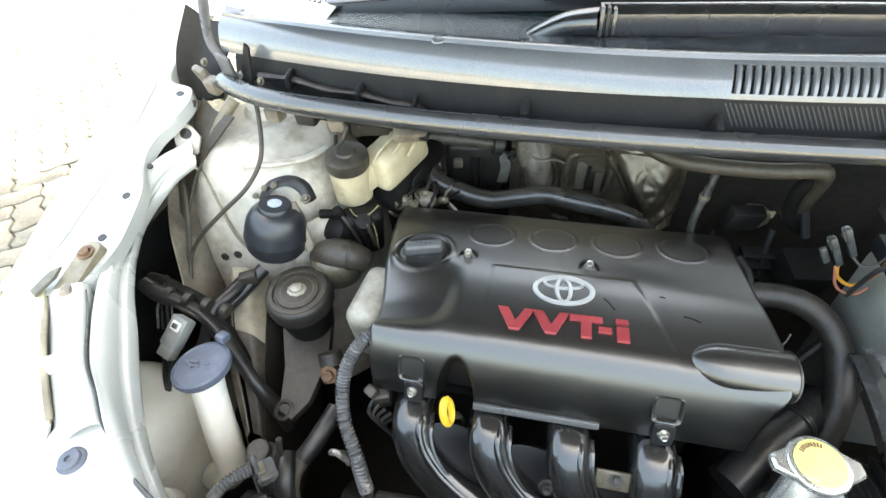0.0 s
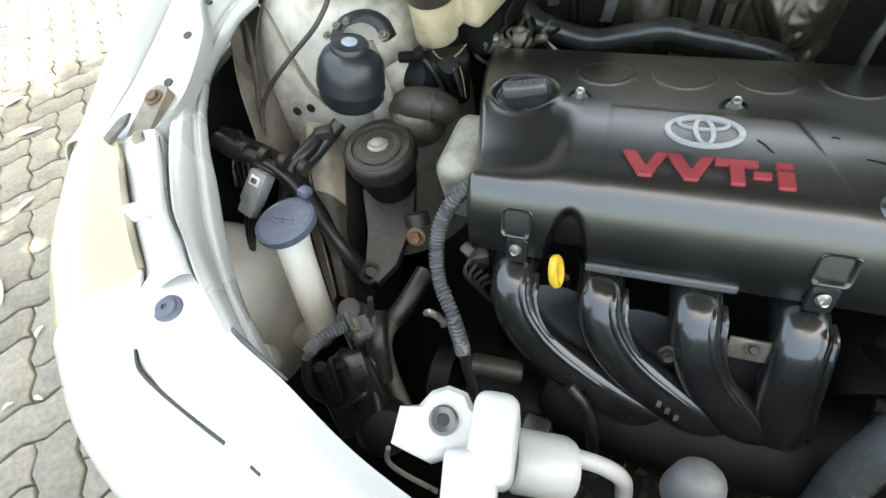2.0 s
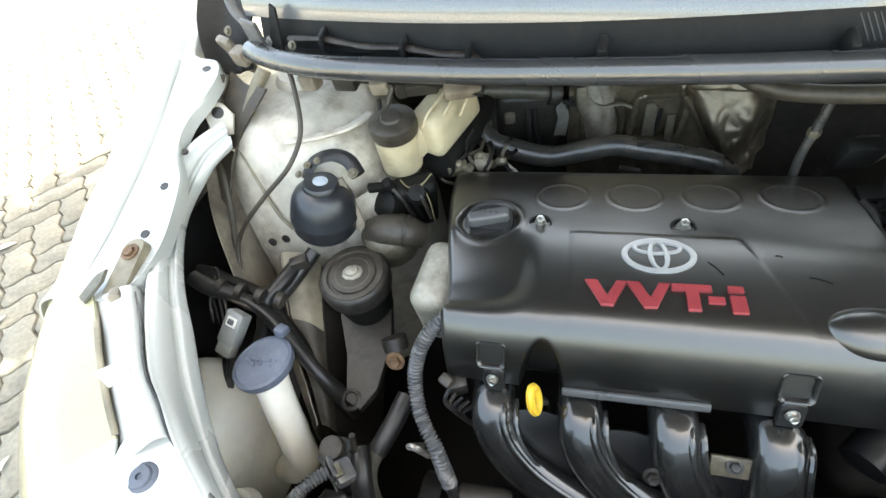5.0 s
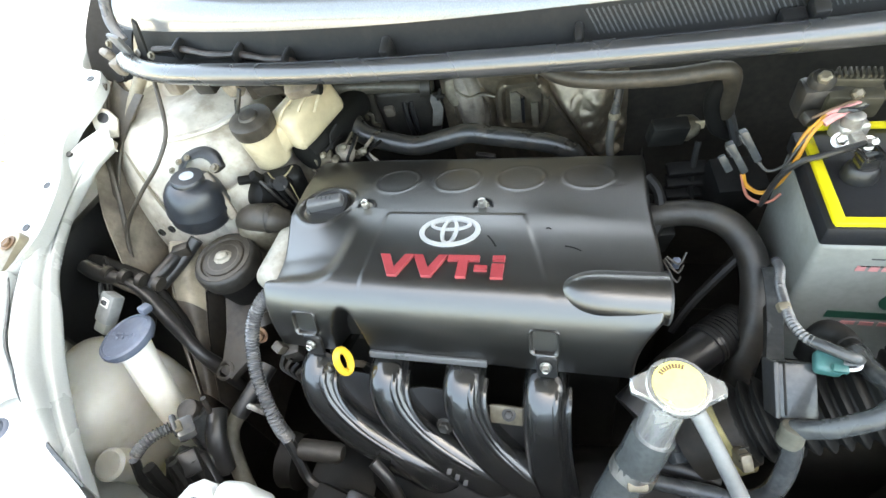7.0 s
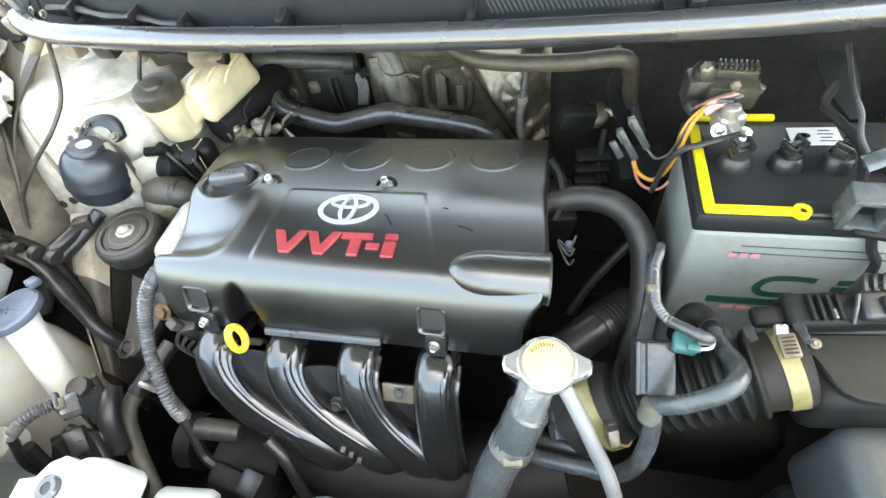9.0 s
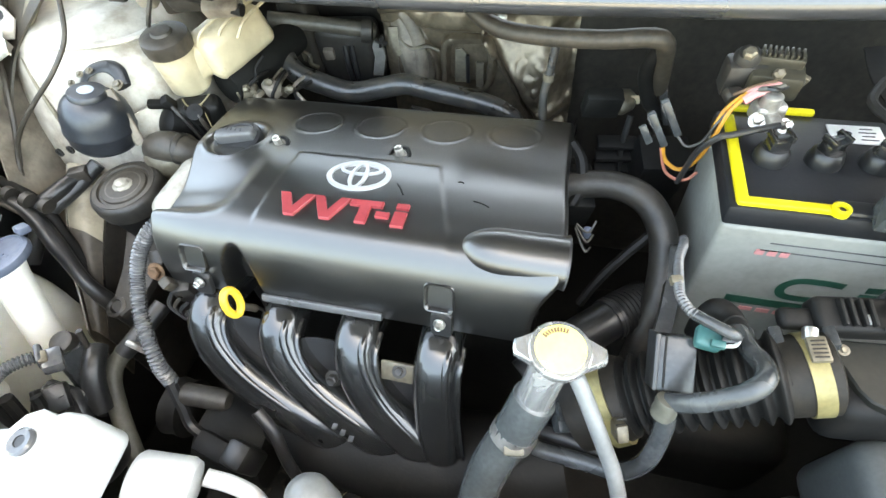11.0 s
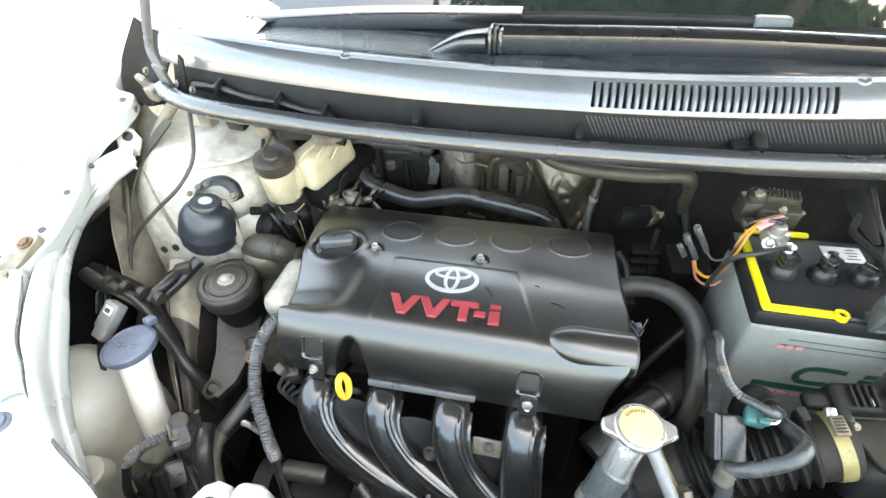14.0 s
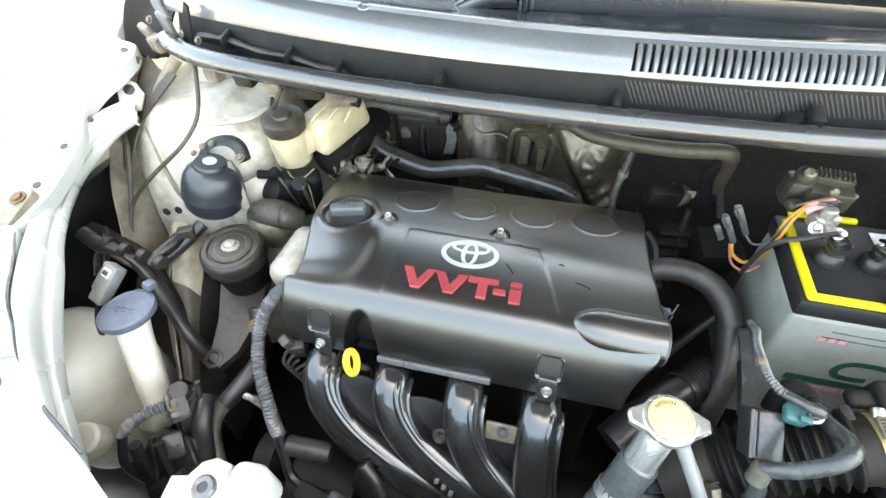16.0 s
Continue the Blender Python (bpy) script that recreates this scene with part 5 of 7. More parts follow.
for k in range(6):
    add_box(bm, (0.0035, 0.016 - 0.004 * (k % 3), 0.0012), aim((-0.380 + 0.0055 * k, 0.251 + 0.004 * (k % 2), 0.7512), ax) @ pose(0, 0, 0, 0, 0, 25 * (k % 2)), 0.0003)
part("marking", bm, M_BLUECAP, lid)
part("foot", lathe([(0.020, -0.02), (0.020, 0.012), (0.016, 0.016), (0.001, 0.016)], (-0.395, 0.135, 0.628), (0.2, -0.3, 1), 22), M_TANK, tank)

conn = thing("grey_connector", (-0.425, 0.30, 0.72), "pale grey wiring connector with a square face", "connector")
m = pose(-0.421, 0.290, 0.750, 38, 8, -18)
part("housing", box((0.025, 0.040, 0.017), m, 0.003), M_PIPE, conn)
part("collar", box((0.022, 0.020, 0.015), m @ Matrix.Translation((0.0, -0.024, -0.001)), 0.003), M_BATW, conn)
part("face", box((0.014, 0.012, 0.003), m @ Matrix.Translation((0.0, 0.008, 0.0078)), 0.001), M_TANK, conn)
part("latch", box((0.008, 0.006, 0.004), m @ Matrix.Translation((0.0, 0.008, 0.0092)), 0.001), M_CONDUIT, conn)
for k in range(3):
    part("wire", tube([tuple(m @ Vector((-0.007 + 0.007 * k, -0.020, 0))), tuple(m @ Vector((-0.009 + 0.007 * k, -0.038, -0.010))), (-0.44 + 0.004 * k, 0.255, 0.70), (-0.45, 0.25, 0.66)], 0.0028, 6), M_RUBBER, conn)

loom = thing("wing_loom", (-0.46, 0.36, 0.66), "dark taped wiring loom along the inner wing", "wiring loom")
part("trunk", tube([(-0.515, 0.352, 0.755), (-0.490, 0.346, 0.745), (-0.455, 0.345, 0.732), (-0.415, 0.333, 0.714), (-0.375, 0.308, 0.684), (-0.342, 0.287, 0.655), (-0.328, 0.284, 0.615), (-0.325, 0.285, 0.56)], lambda u, s: 0.0098 + 0.0012 * math.sin(17 * u), 12), M_RUBBER, loom)
part("trunk", tube([(-0.520, 0.368, 0.748), (-0.485, 0.366, 0.738), (-0.448, 0.362, 0.722), (-0.418, 0.350, 0.700), (-0.390, 0.328, 0.668), (-0.362, 0.305, 0.625), (-0.350, 0.295, 0.56)], lambda u, s: 0.0090 + 0.0010 * math.sin(23 * u), 12), M_MATTE, loom)
for k in range(5):
    part("tape", tube([(-0.506 + 0.026 * k, 0.3495 - 0.0005 * k, 0.7515 - 0.0055 * k), (-0.498 + 0.026 * k, 0.3485 - 0.0005 * k, 0.7490 - 0.0055 * k)], 0.0103, 12, 2), M_GRIME, loom)
for k in range(3):
    part("lead", tube([(-0.505 + 0.004 * k, 0.356 - 0.004 * k, 0.742), (-0.455, 0.350 - 0.006 * k, 0.722 + 0.005 * k), (-0.412 + 0.004 * k, 0.338 - 0.005 * k, 0.700 + 0.004 * k), (-0.372, 0.312 - 0.006 * k, 0.668), (-0.345 + 0.004 * k, 0.29, 0.63), (-0.34, 0.285, 0.56)], 0.0045, 8), (M_MATTE, M_RUBBER, M_RINGS)[k], loom)
part("branch", tube([(-0.405, 0.410, 0.722), (-0.412, 0.380, 0.722), (-0.425, 0.352, 0.715), (-0.43, 0.33, 0.69)], 0.0105, 10), M_RUBBER, loom)
part("clamp", box((0.024, 0.016, 0.020), pose(-0.398, 0.408, 0.726, 0, 0, 30), 0.003), M_GRIME, loom)
for k in range(4):
    part("wire", tube([(-0.475 - 0.008 * k, 0.375 - 0.01 * k, 0.73), (-0.49, 0.34 + 0.01 * k, 0.735 + 0.006 * k), (-0.478 + 0.008 * k, 0.31, 0.72)], 0.0022, 6), M_RUBBER if k else M_CONDUIT, loom)
cable = thing("wing_cable", (-0.45, 0.48, 0.70), "thin brown cable hanging down past the strut tower", "cable")
part("cable", tube([(-0.400, 0.556, 0.935), (-0.384, 0.530, 0.915), (-0.374, 0.494, 0.876), (-0.386, 0.462, 0.848), (-0.425, 0.441, 0.815), (-0.458, 0.424, 0.785), (-0.476, 0.408, 0.757), (-0.478, 0.385, 0.72)], 0.0030, 8), M_RINGS, cable)
part("cable", tube([(-0.500, 0.560, 0.915), (-0.515, 0.53, 0.87), (-0.518, 0.50, 0.84), (-0.500, 0.470, 0.815), (-0.49, 0.435, 0.775), (-0.484, 0.40, 0.735)], 0.0038, 8), M_RINGS, cable)

val = thing("brake_valve", (-0.27, 0.53, 0.70), "added dark valve block with unions below the brake reservoir", "valve")
# Near-black body added to darken the pale tower flank below the cup.
part("body", box((0.062, 0.034, 0.085), pose(-0.266, 0.524, 0.736, 10, 4, 28), 0.012, 4), M_VOID, val)
part("boss", lathe([(0.018, -0.02), (0.021, 0.0), (0.018, 0.014), (0.008, 0.018), (0.001, 0.018)], (-0.292, 0.500, 0.752), (-0.3, -0.7, 0.7), 20), M_MATTE, val)
part("boss", lathe([(0.012, -0.02), (0.014, 0.0), (0.011, 0.012), (0.001, 0.014)], (-0.252, 0.506, 0.766), (0.2, -0.6, 0.8), 18), M_MATTE, val)
part("clip", box((0.030, 0.012, 0.010), pose(-0.300, 0.500, 0.782, 16, 12, 26), 0.003), M_MATTE, val, "dark clip")
part("clip", box((0.012, 0.014, 0.020), pose(-0.286, 0.502, 0.784, 16, -20, 26), 0.003), M_MATTE, val)
for k in range(3):
    part("pipe", tube([(-0.290 + 0.018 * k, 0.512, 0.772), (-0.282 + 0.018 * k, 0.500, 0.780 - 0.004 * k), (-0.270 + 0.014 * k, 0.496, 0.764), (-0.262 + 0.012 * k, 0.500, 0.73)], 0.0030, 8), (M_GRIME, M_MATTE, M_RINGS)[k], val)

brake = thing("brake_reservoir", (-0.25, 0.57, 0.78), "yellowed brake fluid reservoir with a dark cap", "reservoir")
ax = (0.05, -0.12, 1)
part("cup", lathe([(0.022, -0.068), (0.0275, -0.062), (0.0285, -0.02), (0.0280, 0.0), (0.024, 0.004)], (-0.276, 0.540, 0.846), ax, 32, 0.95), M_TANKY, brake)
part("cap", lathe([(0.0300, -0.010), (0.0310, 0.0), (0.0300, 0.008), (0.026, 0.011), (0.014, 0.012), (0.012, 0.015), (0.001, 0.0155)], (-0.276, 0.540, 0.850), ax, 32), M_RINGS, brake, "dark round cap")
bm = box((0.056, 0.105, 0.060), pose(-0.226, 0.598, 0.826, 10, 4, -24), 0.014, 4, 0.9)
add_box(bm, (0.030, 0.04, 0.045), pose(-0.256, 0.560, 0.815, 10, 0, -30), 0.010, 3)
part("body", bm, M_TANKY, brake, "yellowed main chamber")
for k in range(3):
    part("rib", tube([(-0.243 + 0.022 * k, 0.552 + 0.012 * k, 0.838), (-0.232 + 0.022 * k, 0.562 + 0.014 * k, 0.856), (-0.205 + 0.018 * k, 0.63 + 0.01 * k, 0.868)], 0.0022, 6), M_TANKY, brake)
part("sensor", box((0.06, 0.03, 0.03), pose(-0.245, 0.575, 0.892, 10, 0, 25), 0.006), M_GRIME, brake, "brown dusty float switch")
part("cylinder", tube([(-0.235, 0.56, 0.775), (-0.215, 0.62, 0.775), (-0.20, 0.70, 0.775)], 0.026, 16), M_VOID, brake, "dark master cylinder")
part("wire", tube([(-0.275, 0.515, 0.782), (-0.262, 0.506, 0.778), (-0.245, 0.51, 0.78), (-0.232, 0.52, 0.79)], 0.0012, 6), M_HEMP, brake)
part("wire", tube([(-0.245, 0.51, 0.78), (-0.235, 0.50, 0.76), (-0.232, 0.495, 0.73)], 0.001, 5), M_HEMP, brake)

silver = thing("bracket_cup", (-0.27, 0.47, 0.70), "dull metal pump housing behind the engine mount", "pump")
part("housing", lathe([(0.034, -0.03), (0.038, 0.0), (0.036, 0.022), (0.027, 0.032), (0.010, 0.036)], (-0.288, 0.468, 0.716), (0.2, -0.3, 1), 28, 0.8), M_DUSTY, silver)
part("elbow", tube([(-0.312, 0.464, 0.728), (-0.300, 0.460, 0.742), (-0.280, 0.456, 0.750), (-0.258, 0.456, 0.748), (-0.240, 0.462, 0.735)], lambda u, s: 0.0175 + 0.004 * math.sin(math.pi * u), 16, 8, 0.9), M_RINGS, silver)
part("collar", lathe([(0.0195, -0.004), (0.0215, 0.0), (0.0195, 0.0045)], (-0.2585, 0.456, 0.748), (1, 0, -0.2), 22), M_GRIME, silver)

con = thing("engine_conduit", (-0.19, 0.26, 0.60), "grey corrugated wiring conduit curving down beside the engine", "conduit")
part("sleeve", tube([(-0.162, 0.318, 0.782), (-0.180, 0.305, 0.775), (-0.196, 0.288, 0.755), (-0.202, 0.268, 0.730), (-0.194, 0.240, 0.706), (-0.175, 0.214, 0.688), (-0.166, 0.200, 0.665), (-0.163, 0.195, 0.640)], ribbed(0.0077, 0.0011, 0.0042), 14, 40), M_CONDUIT, con)
part("tail", tube([(-0.163, 0.195, 0.645), (-0.152, 0.178, 0.615), (-0.142, 0.165, 0.595), (-0.115, 0.158, 0.585), (-0.09, 0.16, 0.58)], 0.0065, 8), M_RUBBER, con)
part("canister", lathe([(0.006, -0.03), (0.0125, -0.026), (0.0125, 0.022), (0.009, 0.028), (0.001, 0.029)], (-0.127, 0.193, 0.62), (1, 0.06, -0.05), 18), M_GRIME, con, "small grey canister")
part("clip", tube([(-0.198, 0.225, 0.655), (-0.206, 0.215, 0.675), (-0.196, 0.210, 0.690), (-0.186, 0.212, 0.668), (-0.192, 0.218, 0.648)], 0.0035, 8), M_ALLOY, con)
clus = thing("sensor_cluster", (-0.155, 0.27, 0.66), "dirty sensor plug with wires beside the cover", "sensor")
part("plug", box((0.022, 0.020, 0.030), pose(-0.163, 0.280, 0.702, 10, 0, 20), 0.004), M_GRIME, clus)
for k in range(5):
    part("wire", tube([(-0.168 + 0.006 * k, 0.268, 0.712 - 0.008 * k), (-0.172 + 0.004 * k, 0.258, 0.70 - 0.006 * k), (-0.160 + 0.004 * k, 0.255, 0.68 - 0.007 * k)], 0.0024, 6), M_GRIME if k % 2 else M_RUBBER, clus)
part("plug", box((0.014, 0.012, 0.016), pose(-0.170, 0.272, 0.722, 20, 10, -30), 0.003), M_RINGS, clus)

pump = thing("hose_joint", (-0.285, 0.19, 0.58), "grey hose joint with a capped top and ribbed sleeve", "hose joint")
part("cap", lathe([(0.0125, -0.010), (0.0135, 0.0), (0.0125, 0.008), (0.010, 0.009), (0.001, 0.008)], (-0.290, 0.201, 0.672), (0.1, -0.2, 1), 24), M_GRIME, pump)
part("body", tube([(-0.289, 0.200, 0.668), (-0.284, 0.192, 0.640), (-0.280, 0.182, 0.605), (-0.277, 0.172, 0.57)], 0.0185, 16), M_HOSE, pump)
part("spring_sleeve", tube([(-0.270, 0.168, 0.710), (-0.279, 0.157, 0.714), (-0.288, 0.145, 0.714), (-0.296, 0.134, 0.708)], ribbed(0.0060, 0.0012, 0.0036), 12, 34), M_CONDUIT, pump, "coiled grey sleeve")
part("plug", box((0.020, 0.024, 0.018), pose(-0.258, 0.172, 0.700, 10, 20, 48), 0.004), M_CONDUIT, pump)
part("latch", box((0.008, 0.014, 0.006), pose(-0.260, 0.170, 0.711, 10, 20, 48), 0.0015), M_DUSTY, pump)
part("stem", tube([(-0.268, 0.212, 0.655), (-0.262, 0.195, 0.65), (-0.257, 0.178, 0.64), (-0.25, 0.155, 0.61)], 0.0125, 12), M_RUBBER, pump)
part("plug_rim", box((0.007, 0.022, 0.020), pose(-0.268, 0.171, 0.707, 10, 20, 48), 0.003), M_HOSE, pump)
part("pin", tube([(-0.268, 0.205, 0.665), (-0.266, 0.212, 0.690)], 0.0035, 8), M_GRIME, pump)
for k, (a, b, r) in enumerate((((-0.298, 0.130, 0.704), (-0.290, 0.100, 0.55), 0.0052), ((-0.288, 0.128, 0.690), (-0.268, 0.110, 0.52), 0.0068), ((-0.262, 0.150, 0.660), (-0.245, 0.118, 0.50), 0.0045), ((-0.276, 0.140, 0.672), (-0.262, 0.098, 0.52), 0.0060))):
    a, b = Vector(a), Vector(b)
    part("cable", tube([a, a.lerp(b, 0.35) + Vector((-0.010 + 0.006 * k, -0.006, 0.004)), a.lerp(b, 0.7) + Vector((0.008 - 0.004 * k, 0.004, 0)), b], r, 8), (M_RUBBER, M_MATTE)[k % 2], pump)
plate = part("bracket", slab([(-0.030, -0.050), (0.018, -0.058), (0.034, -0.020), (0.030, 0.026), (0.006, 0.046), (-0.018, 0.034), (-0.034, 0.004)], 0.010, pose(-0.272, 0.128, 0.632, 42, -8, 30), 0.003), M_BLACK, pump, "dark moulded bracket")
part("rib", box((0.006, 0.062, 0.012), pose(-0.284, 0.128, 0.640, 42, -8, 22), 0.002), M_BLACK, plate)
part("rib", box((0.040, 0.006, 0.012), pose(-0.268, 0.118, 0.630, 42, -8, 40), 0.002), M_BLACK, plate)
part("plug", box((0.022, 0.030, 0.018), pose(-0.268, 0.148, 0.655, 40, 10, 42), 0.004), M_RUBBER, plate)
part("drum", lathe([(0.020, -0.02), (0.030, -0.012), (0.032, 0.010), (0.024, 0.022), (0.001, 0.024)], (-0.238, 0.112, 0.585), (0.4, -0.5, 0.8), 24), M_BLACK, pump)
part("pipe", tube([(-0.262, 0.170, 0.640), (-0.252, 0.145, 0.630), (-0.240, 0.118, 0.612), (-0.224, 0.085, 0.58)], 0.0048, 8), M_HOSE, pump, "thin grey pipe")
low = thing("lower_hose", (-0.24, 0.17, 0.5), "dusty brown rubber hose running down to the front", "hose")
part("hose", tube([(-0.257, 0.222, 0.625), (-0.264, 0.206, 0.617), (-0.263, 0.189, 0.606), (-0.252, 0.170, 0.592), (-0.236, 0.150, 0.578), (-0.21, 0.12, 0.555)], 0.0105, 12), M_OLIVE, low)
part("upper_hose", tube([(-0.235, 0.285, 0.640), (-0.242, 0.258, 0.636), (-0.250, 0.236, 0.630), (-0.258, 0.220, 0.624)], 0.0118, 12), M_RUBBER, low)

alt = thing("alternator", (-0.10, 0.17, 0.45), "dark dusty alternator low in front of the engine", "alternator")
part("case", lathe([(0.028, -0.05), (0.052, -0.045), (0.056, -0.01), (0.056, 0.03), (0.048, 0.045), (0.02, 0.05)], (-0.12, 0.185, 0.50), (1, 0, 0), 30), M_VOID, alt)
part("terminal", box((0.055, 0.025, 0.022), pose(-0.105, 0.150, 0.585, 8, 0, -12), 0.006), M_MATTE, alt)
part("terminal", box((0.03, 0.03, 0.05), pose(-0.075, 0.150, 0.575, 8, 0, -12), 0.006), M_RUBBER, alt)
part("pulley", lathe([(0.03, -0.015), (0.036, -0.012), (0.034, 0.0), (0.036, 0.012), (0.03, 0.015)], (-0.195, 0.195, 0.55), (1, 0, 0), 30), M_MATTE, alt)
part("lead", tube([(-0.050, 0.185, 0.640), (-0.030, 0.172, 0.622), (-0.018, 0.155, 0.590), (-0.012, 0.145, 0.54)], 0.0065, 10), M_RUBBER, alt, "dusty black lead")

white = thing("white_bracket", (-0.12, 0.09, 0.70), "white painted radiator bracket with a rubber bush", "bracket")
m = pose(-0.131, 0.084, 0.791, 6, 0, 8)
bm = slab([(-0.036, -0.018), (-0.010, -0.026), (0.004, -0.020), (0.016, -0.026), (0.026, -0.018), (0.030, 0.004), (0.020, 0.012), (0.014, 0.022), (0.000, 0.026), (-0.012, 0.021), (-0.020, 0.010), (-0.034, 0.008)], 0.030, m, 0.004)
plate = part("plate", bm, M_WHITEP, white)
part("bush", lathe([(0.0105, -0.002), (0.0105, 0.0020), (0.0085, 0.0035), (0.0045, 0.003), (0.004, -0.002)], (-0.131, 0.0845, 0.7915), (0.0, -0.1, 1), 24), M_CONDUIT, plate, "grey rubber bush")
part("bush_hole", lathe([(0.0042, 0.0), (0.0042, 0.0022), (0.001, 0.0022)], (-0.131, 0.0845, 0.7915), (0.0, -0.1, 1), 16), M_RUBBER, plate)
part("ridge", box((0.032, 0.060, 0.060), pose(-0.096, 0.084, 0.772, 4, 0, 4), 0.010, 4), M_WHITEP, white)
part("block", box((0.036, 0.040, 0.030), pose(-0.104, 0.052, 0.784, 6, 0, 10), 0.006, 3), M_WHITEP, white)
part("cylinder", lathe([(0.022, -0.03), (0.0250, -0.026), (0.0250, 0.014), (0.022, 0.020), (0.010, 0.023), (0.001, 0.023)], (-0.058, 0.092, 0.705), (0.90, 0.15, -0.30), 28), M_WHITEP, white)
part("pipe", tube([(-0.036, 0.106, 0.696), (-0.014, 0.107, 0.686), (0.004, 0.104, 0.672), (0.010, 0.096, 0.645)], 0.0075, 12), M_WHITEP, white)
part("stay", tube([(-0.168, 0.060, 0.775), (-0.170, 0.054, 0.760), (-0.160, 0.050, 0.752), (-0.13, 0.045, 0.748)], 0.0020, 6), M_STEEL, white)
dome = thing("grey_dome", (0.057, 0.11, 0.6), "small grey plastic dome in front of the engine", "cap")
part("dome", lathe([(0.021, -0.05), (0.021, -0.012), (0.018, 0.0), (0.010, 0.006), (0.001, 0.008)], (0.058, 0.112, 0.70), (0, 0, 1), 26), M_PIPE, dome)
straw = solo("dry_straw", bmesh.new(), M_HEMP, (0.022, 0.17, 0.57), "bits of dry straw caught low in front of the engine", "straw", kind="stuff")
bm = bmesh.new()
rnd = random.Random(11)
for k in range(16):
    a = Vector((0.022 + rnd.gauss(0, 0.014), 0.170 + rnd.gauss(0, 0.010), 0.525 + rnd.gauss(0, 0.010)))
    d = Vector((rnd.uniform(-1, 1), rnd.uniform(-1, 1), rnd.uniform(-0.6, 1))).normalized() * rnd.uniform(0.006, 0.018)
    add_tube(bm, [a - d, a + Vector((rnd.uniform(-1, 1), rnd.uniform(-1, 1), 0)) * 0.002, a + d], 0.0006, 4, 2)
bmesh.ops.translate(bm, verts=bm.verts, vec=(-0.022, -0.17, -0.57))
bm.to_mesh(straw.data)
bm.free()

def litter(count):
    """Dead leaves and dirt lying on the dark tray in front of the engine."""
    bm = bmesh.new()
    rnd = random.Random(5)
    for k in range(count):
        c = Vector((rnd.uniform(-0.10, 0.30), rnd.uniform(0.085, 0.18), 0.485 + rnd.uniform(0, 0.012)))
        a, h = rnd.uniform(0, 6.28), rnd.uniform(0.002, 0.008)
        u, w = Vector((math.cos(a), math.sin(a), rnd.uniform(-0.3, 0.3))) * h, Vector((-math.sin(a), math.cos(a), rnd.uniform(-0.3, 0.3))) * h * 0.5
        q = [c - u, c - u * 0.2 + w, c + u, c + u * 0.1 - w]
        add_loft(bm, [[p - Vector((0, 0, 0.0008)) for p in q], q])
    return bm


solo("leaf_litter", litter(220), M_LITTER, (0.1, 0.13, 0.485), "dead brown leaves lying on the dark tray", "leaves", kind="stuff")
solo("splash_tray", box((0.50, 0.13, 0.012), pose(0.10, 0.130, 0.478), 0.004), M_VOID, (0.10, 0.13, 0.478), "tray in front of the engine, near black for shade", "tray")

# ---- battery side ----
bat = thing("car_battery", (0.47, 0.45, 0.62), "grey white car battery with a black lid and yellow trim", "battery")
BX0, BX1, BY0, BY1, BZ = 0.370, 0.600, 0.382, 0.514, 0.826
case = part("case", box((BX1 - BX0, BY1 - BY0, 0.205), pose((BX0 + BX1) / 2, (BY0 + BY1) / 2, BZ - 0.024 - 0.1025), 0.006, 3), M_BATW, bat)
part("lid", box((BX1 - BX0 + 0.004, BY1 - BY0 + 0.004, 0.022), pose((BX0 + BX1) / 2, (BY0 + BY1) / 2, BZ - 0.012), 0.004, 2), M_LID, bat, "black battery lid")
part("trim", box((0.075, 0.0085, 0.006), pose(BX0 + 0.0415, BY0 + 0.0050, BZ + 0.001), 0.002), M_BATY, bat, "yellow trim strip")
part("trim", box((0.0095, 0.118, 0.006), pose(BX0 + 0.0080, BY0 + 0.062, BZ + 0.0014), 0.002), M_BATY, bat, "yellow trim strip")
part("trim", box((0.030, 0.007, 0.006), pose(BX0 + 0.197, BY1 + 0.004, BZ + 0.001), 0.002), M_BATY, bat, "yellow trim strip")
part("trim", box((0.072, 0.007, 0.006), pose(BX0 + 0.049, BY1 + 0.004, BZ + 0.001), 0.002), M_BATY, bat, "yellow trim strip")
part("trim_eye", lathe([(0.0072, 0.0), (0.0072, 0.006), (0.0055, 0.0068), (0.0042, 0.0062), (0.0034, 0.001), (0.001, 0.001)], (BX0 + 0.079, BY0 + 0.0035, BZ), (0, 0, 1), 20), M_BATY, bat)
part("eye_hole", lathe([(0.0036, 0.0), (0.0036, 0.0030), (0.001, 0.0032)], (BX0 + 0.079, BY0 + 0.0035, BZ), (0, 0, 1), 14), M_BROWN, bat)
part("handle_slot", box((0.045, 0.016, 0.006), pose(BX0 + 0.100, BY0 + 0.009, BZ + 0.0005), 0.003), M_RUBBER, bat)
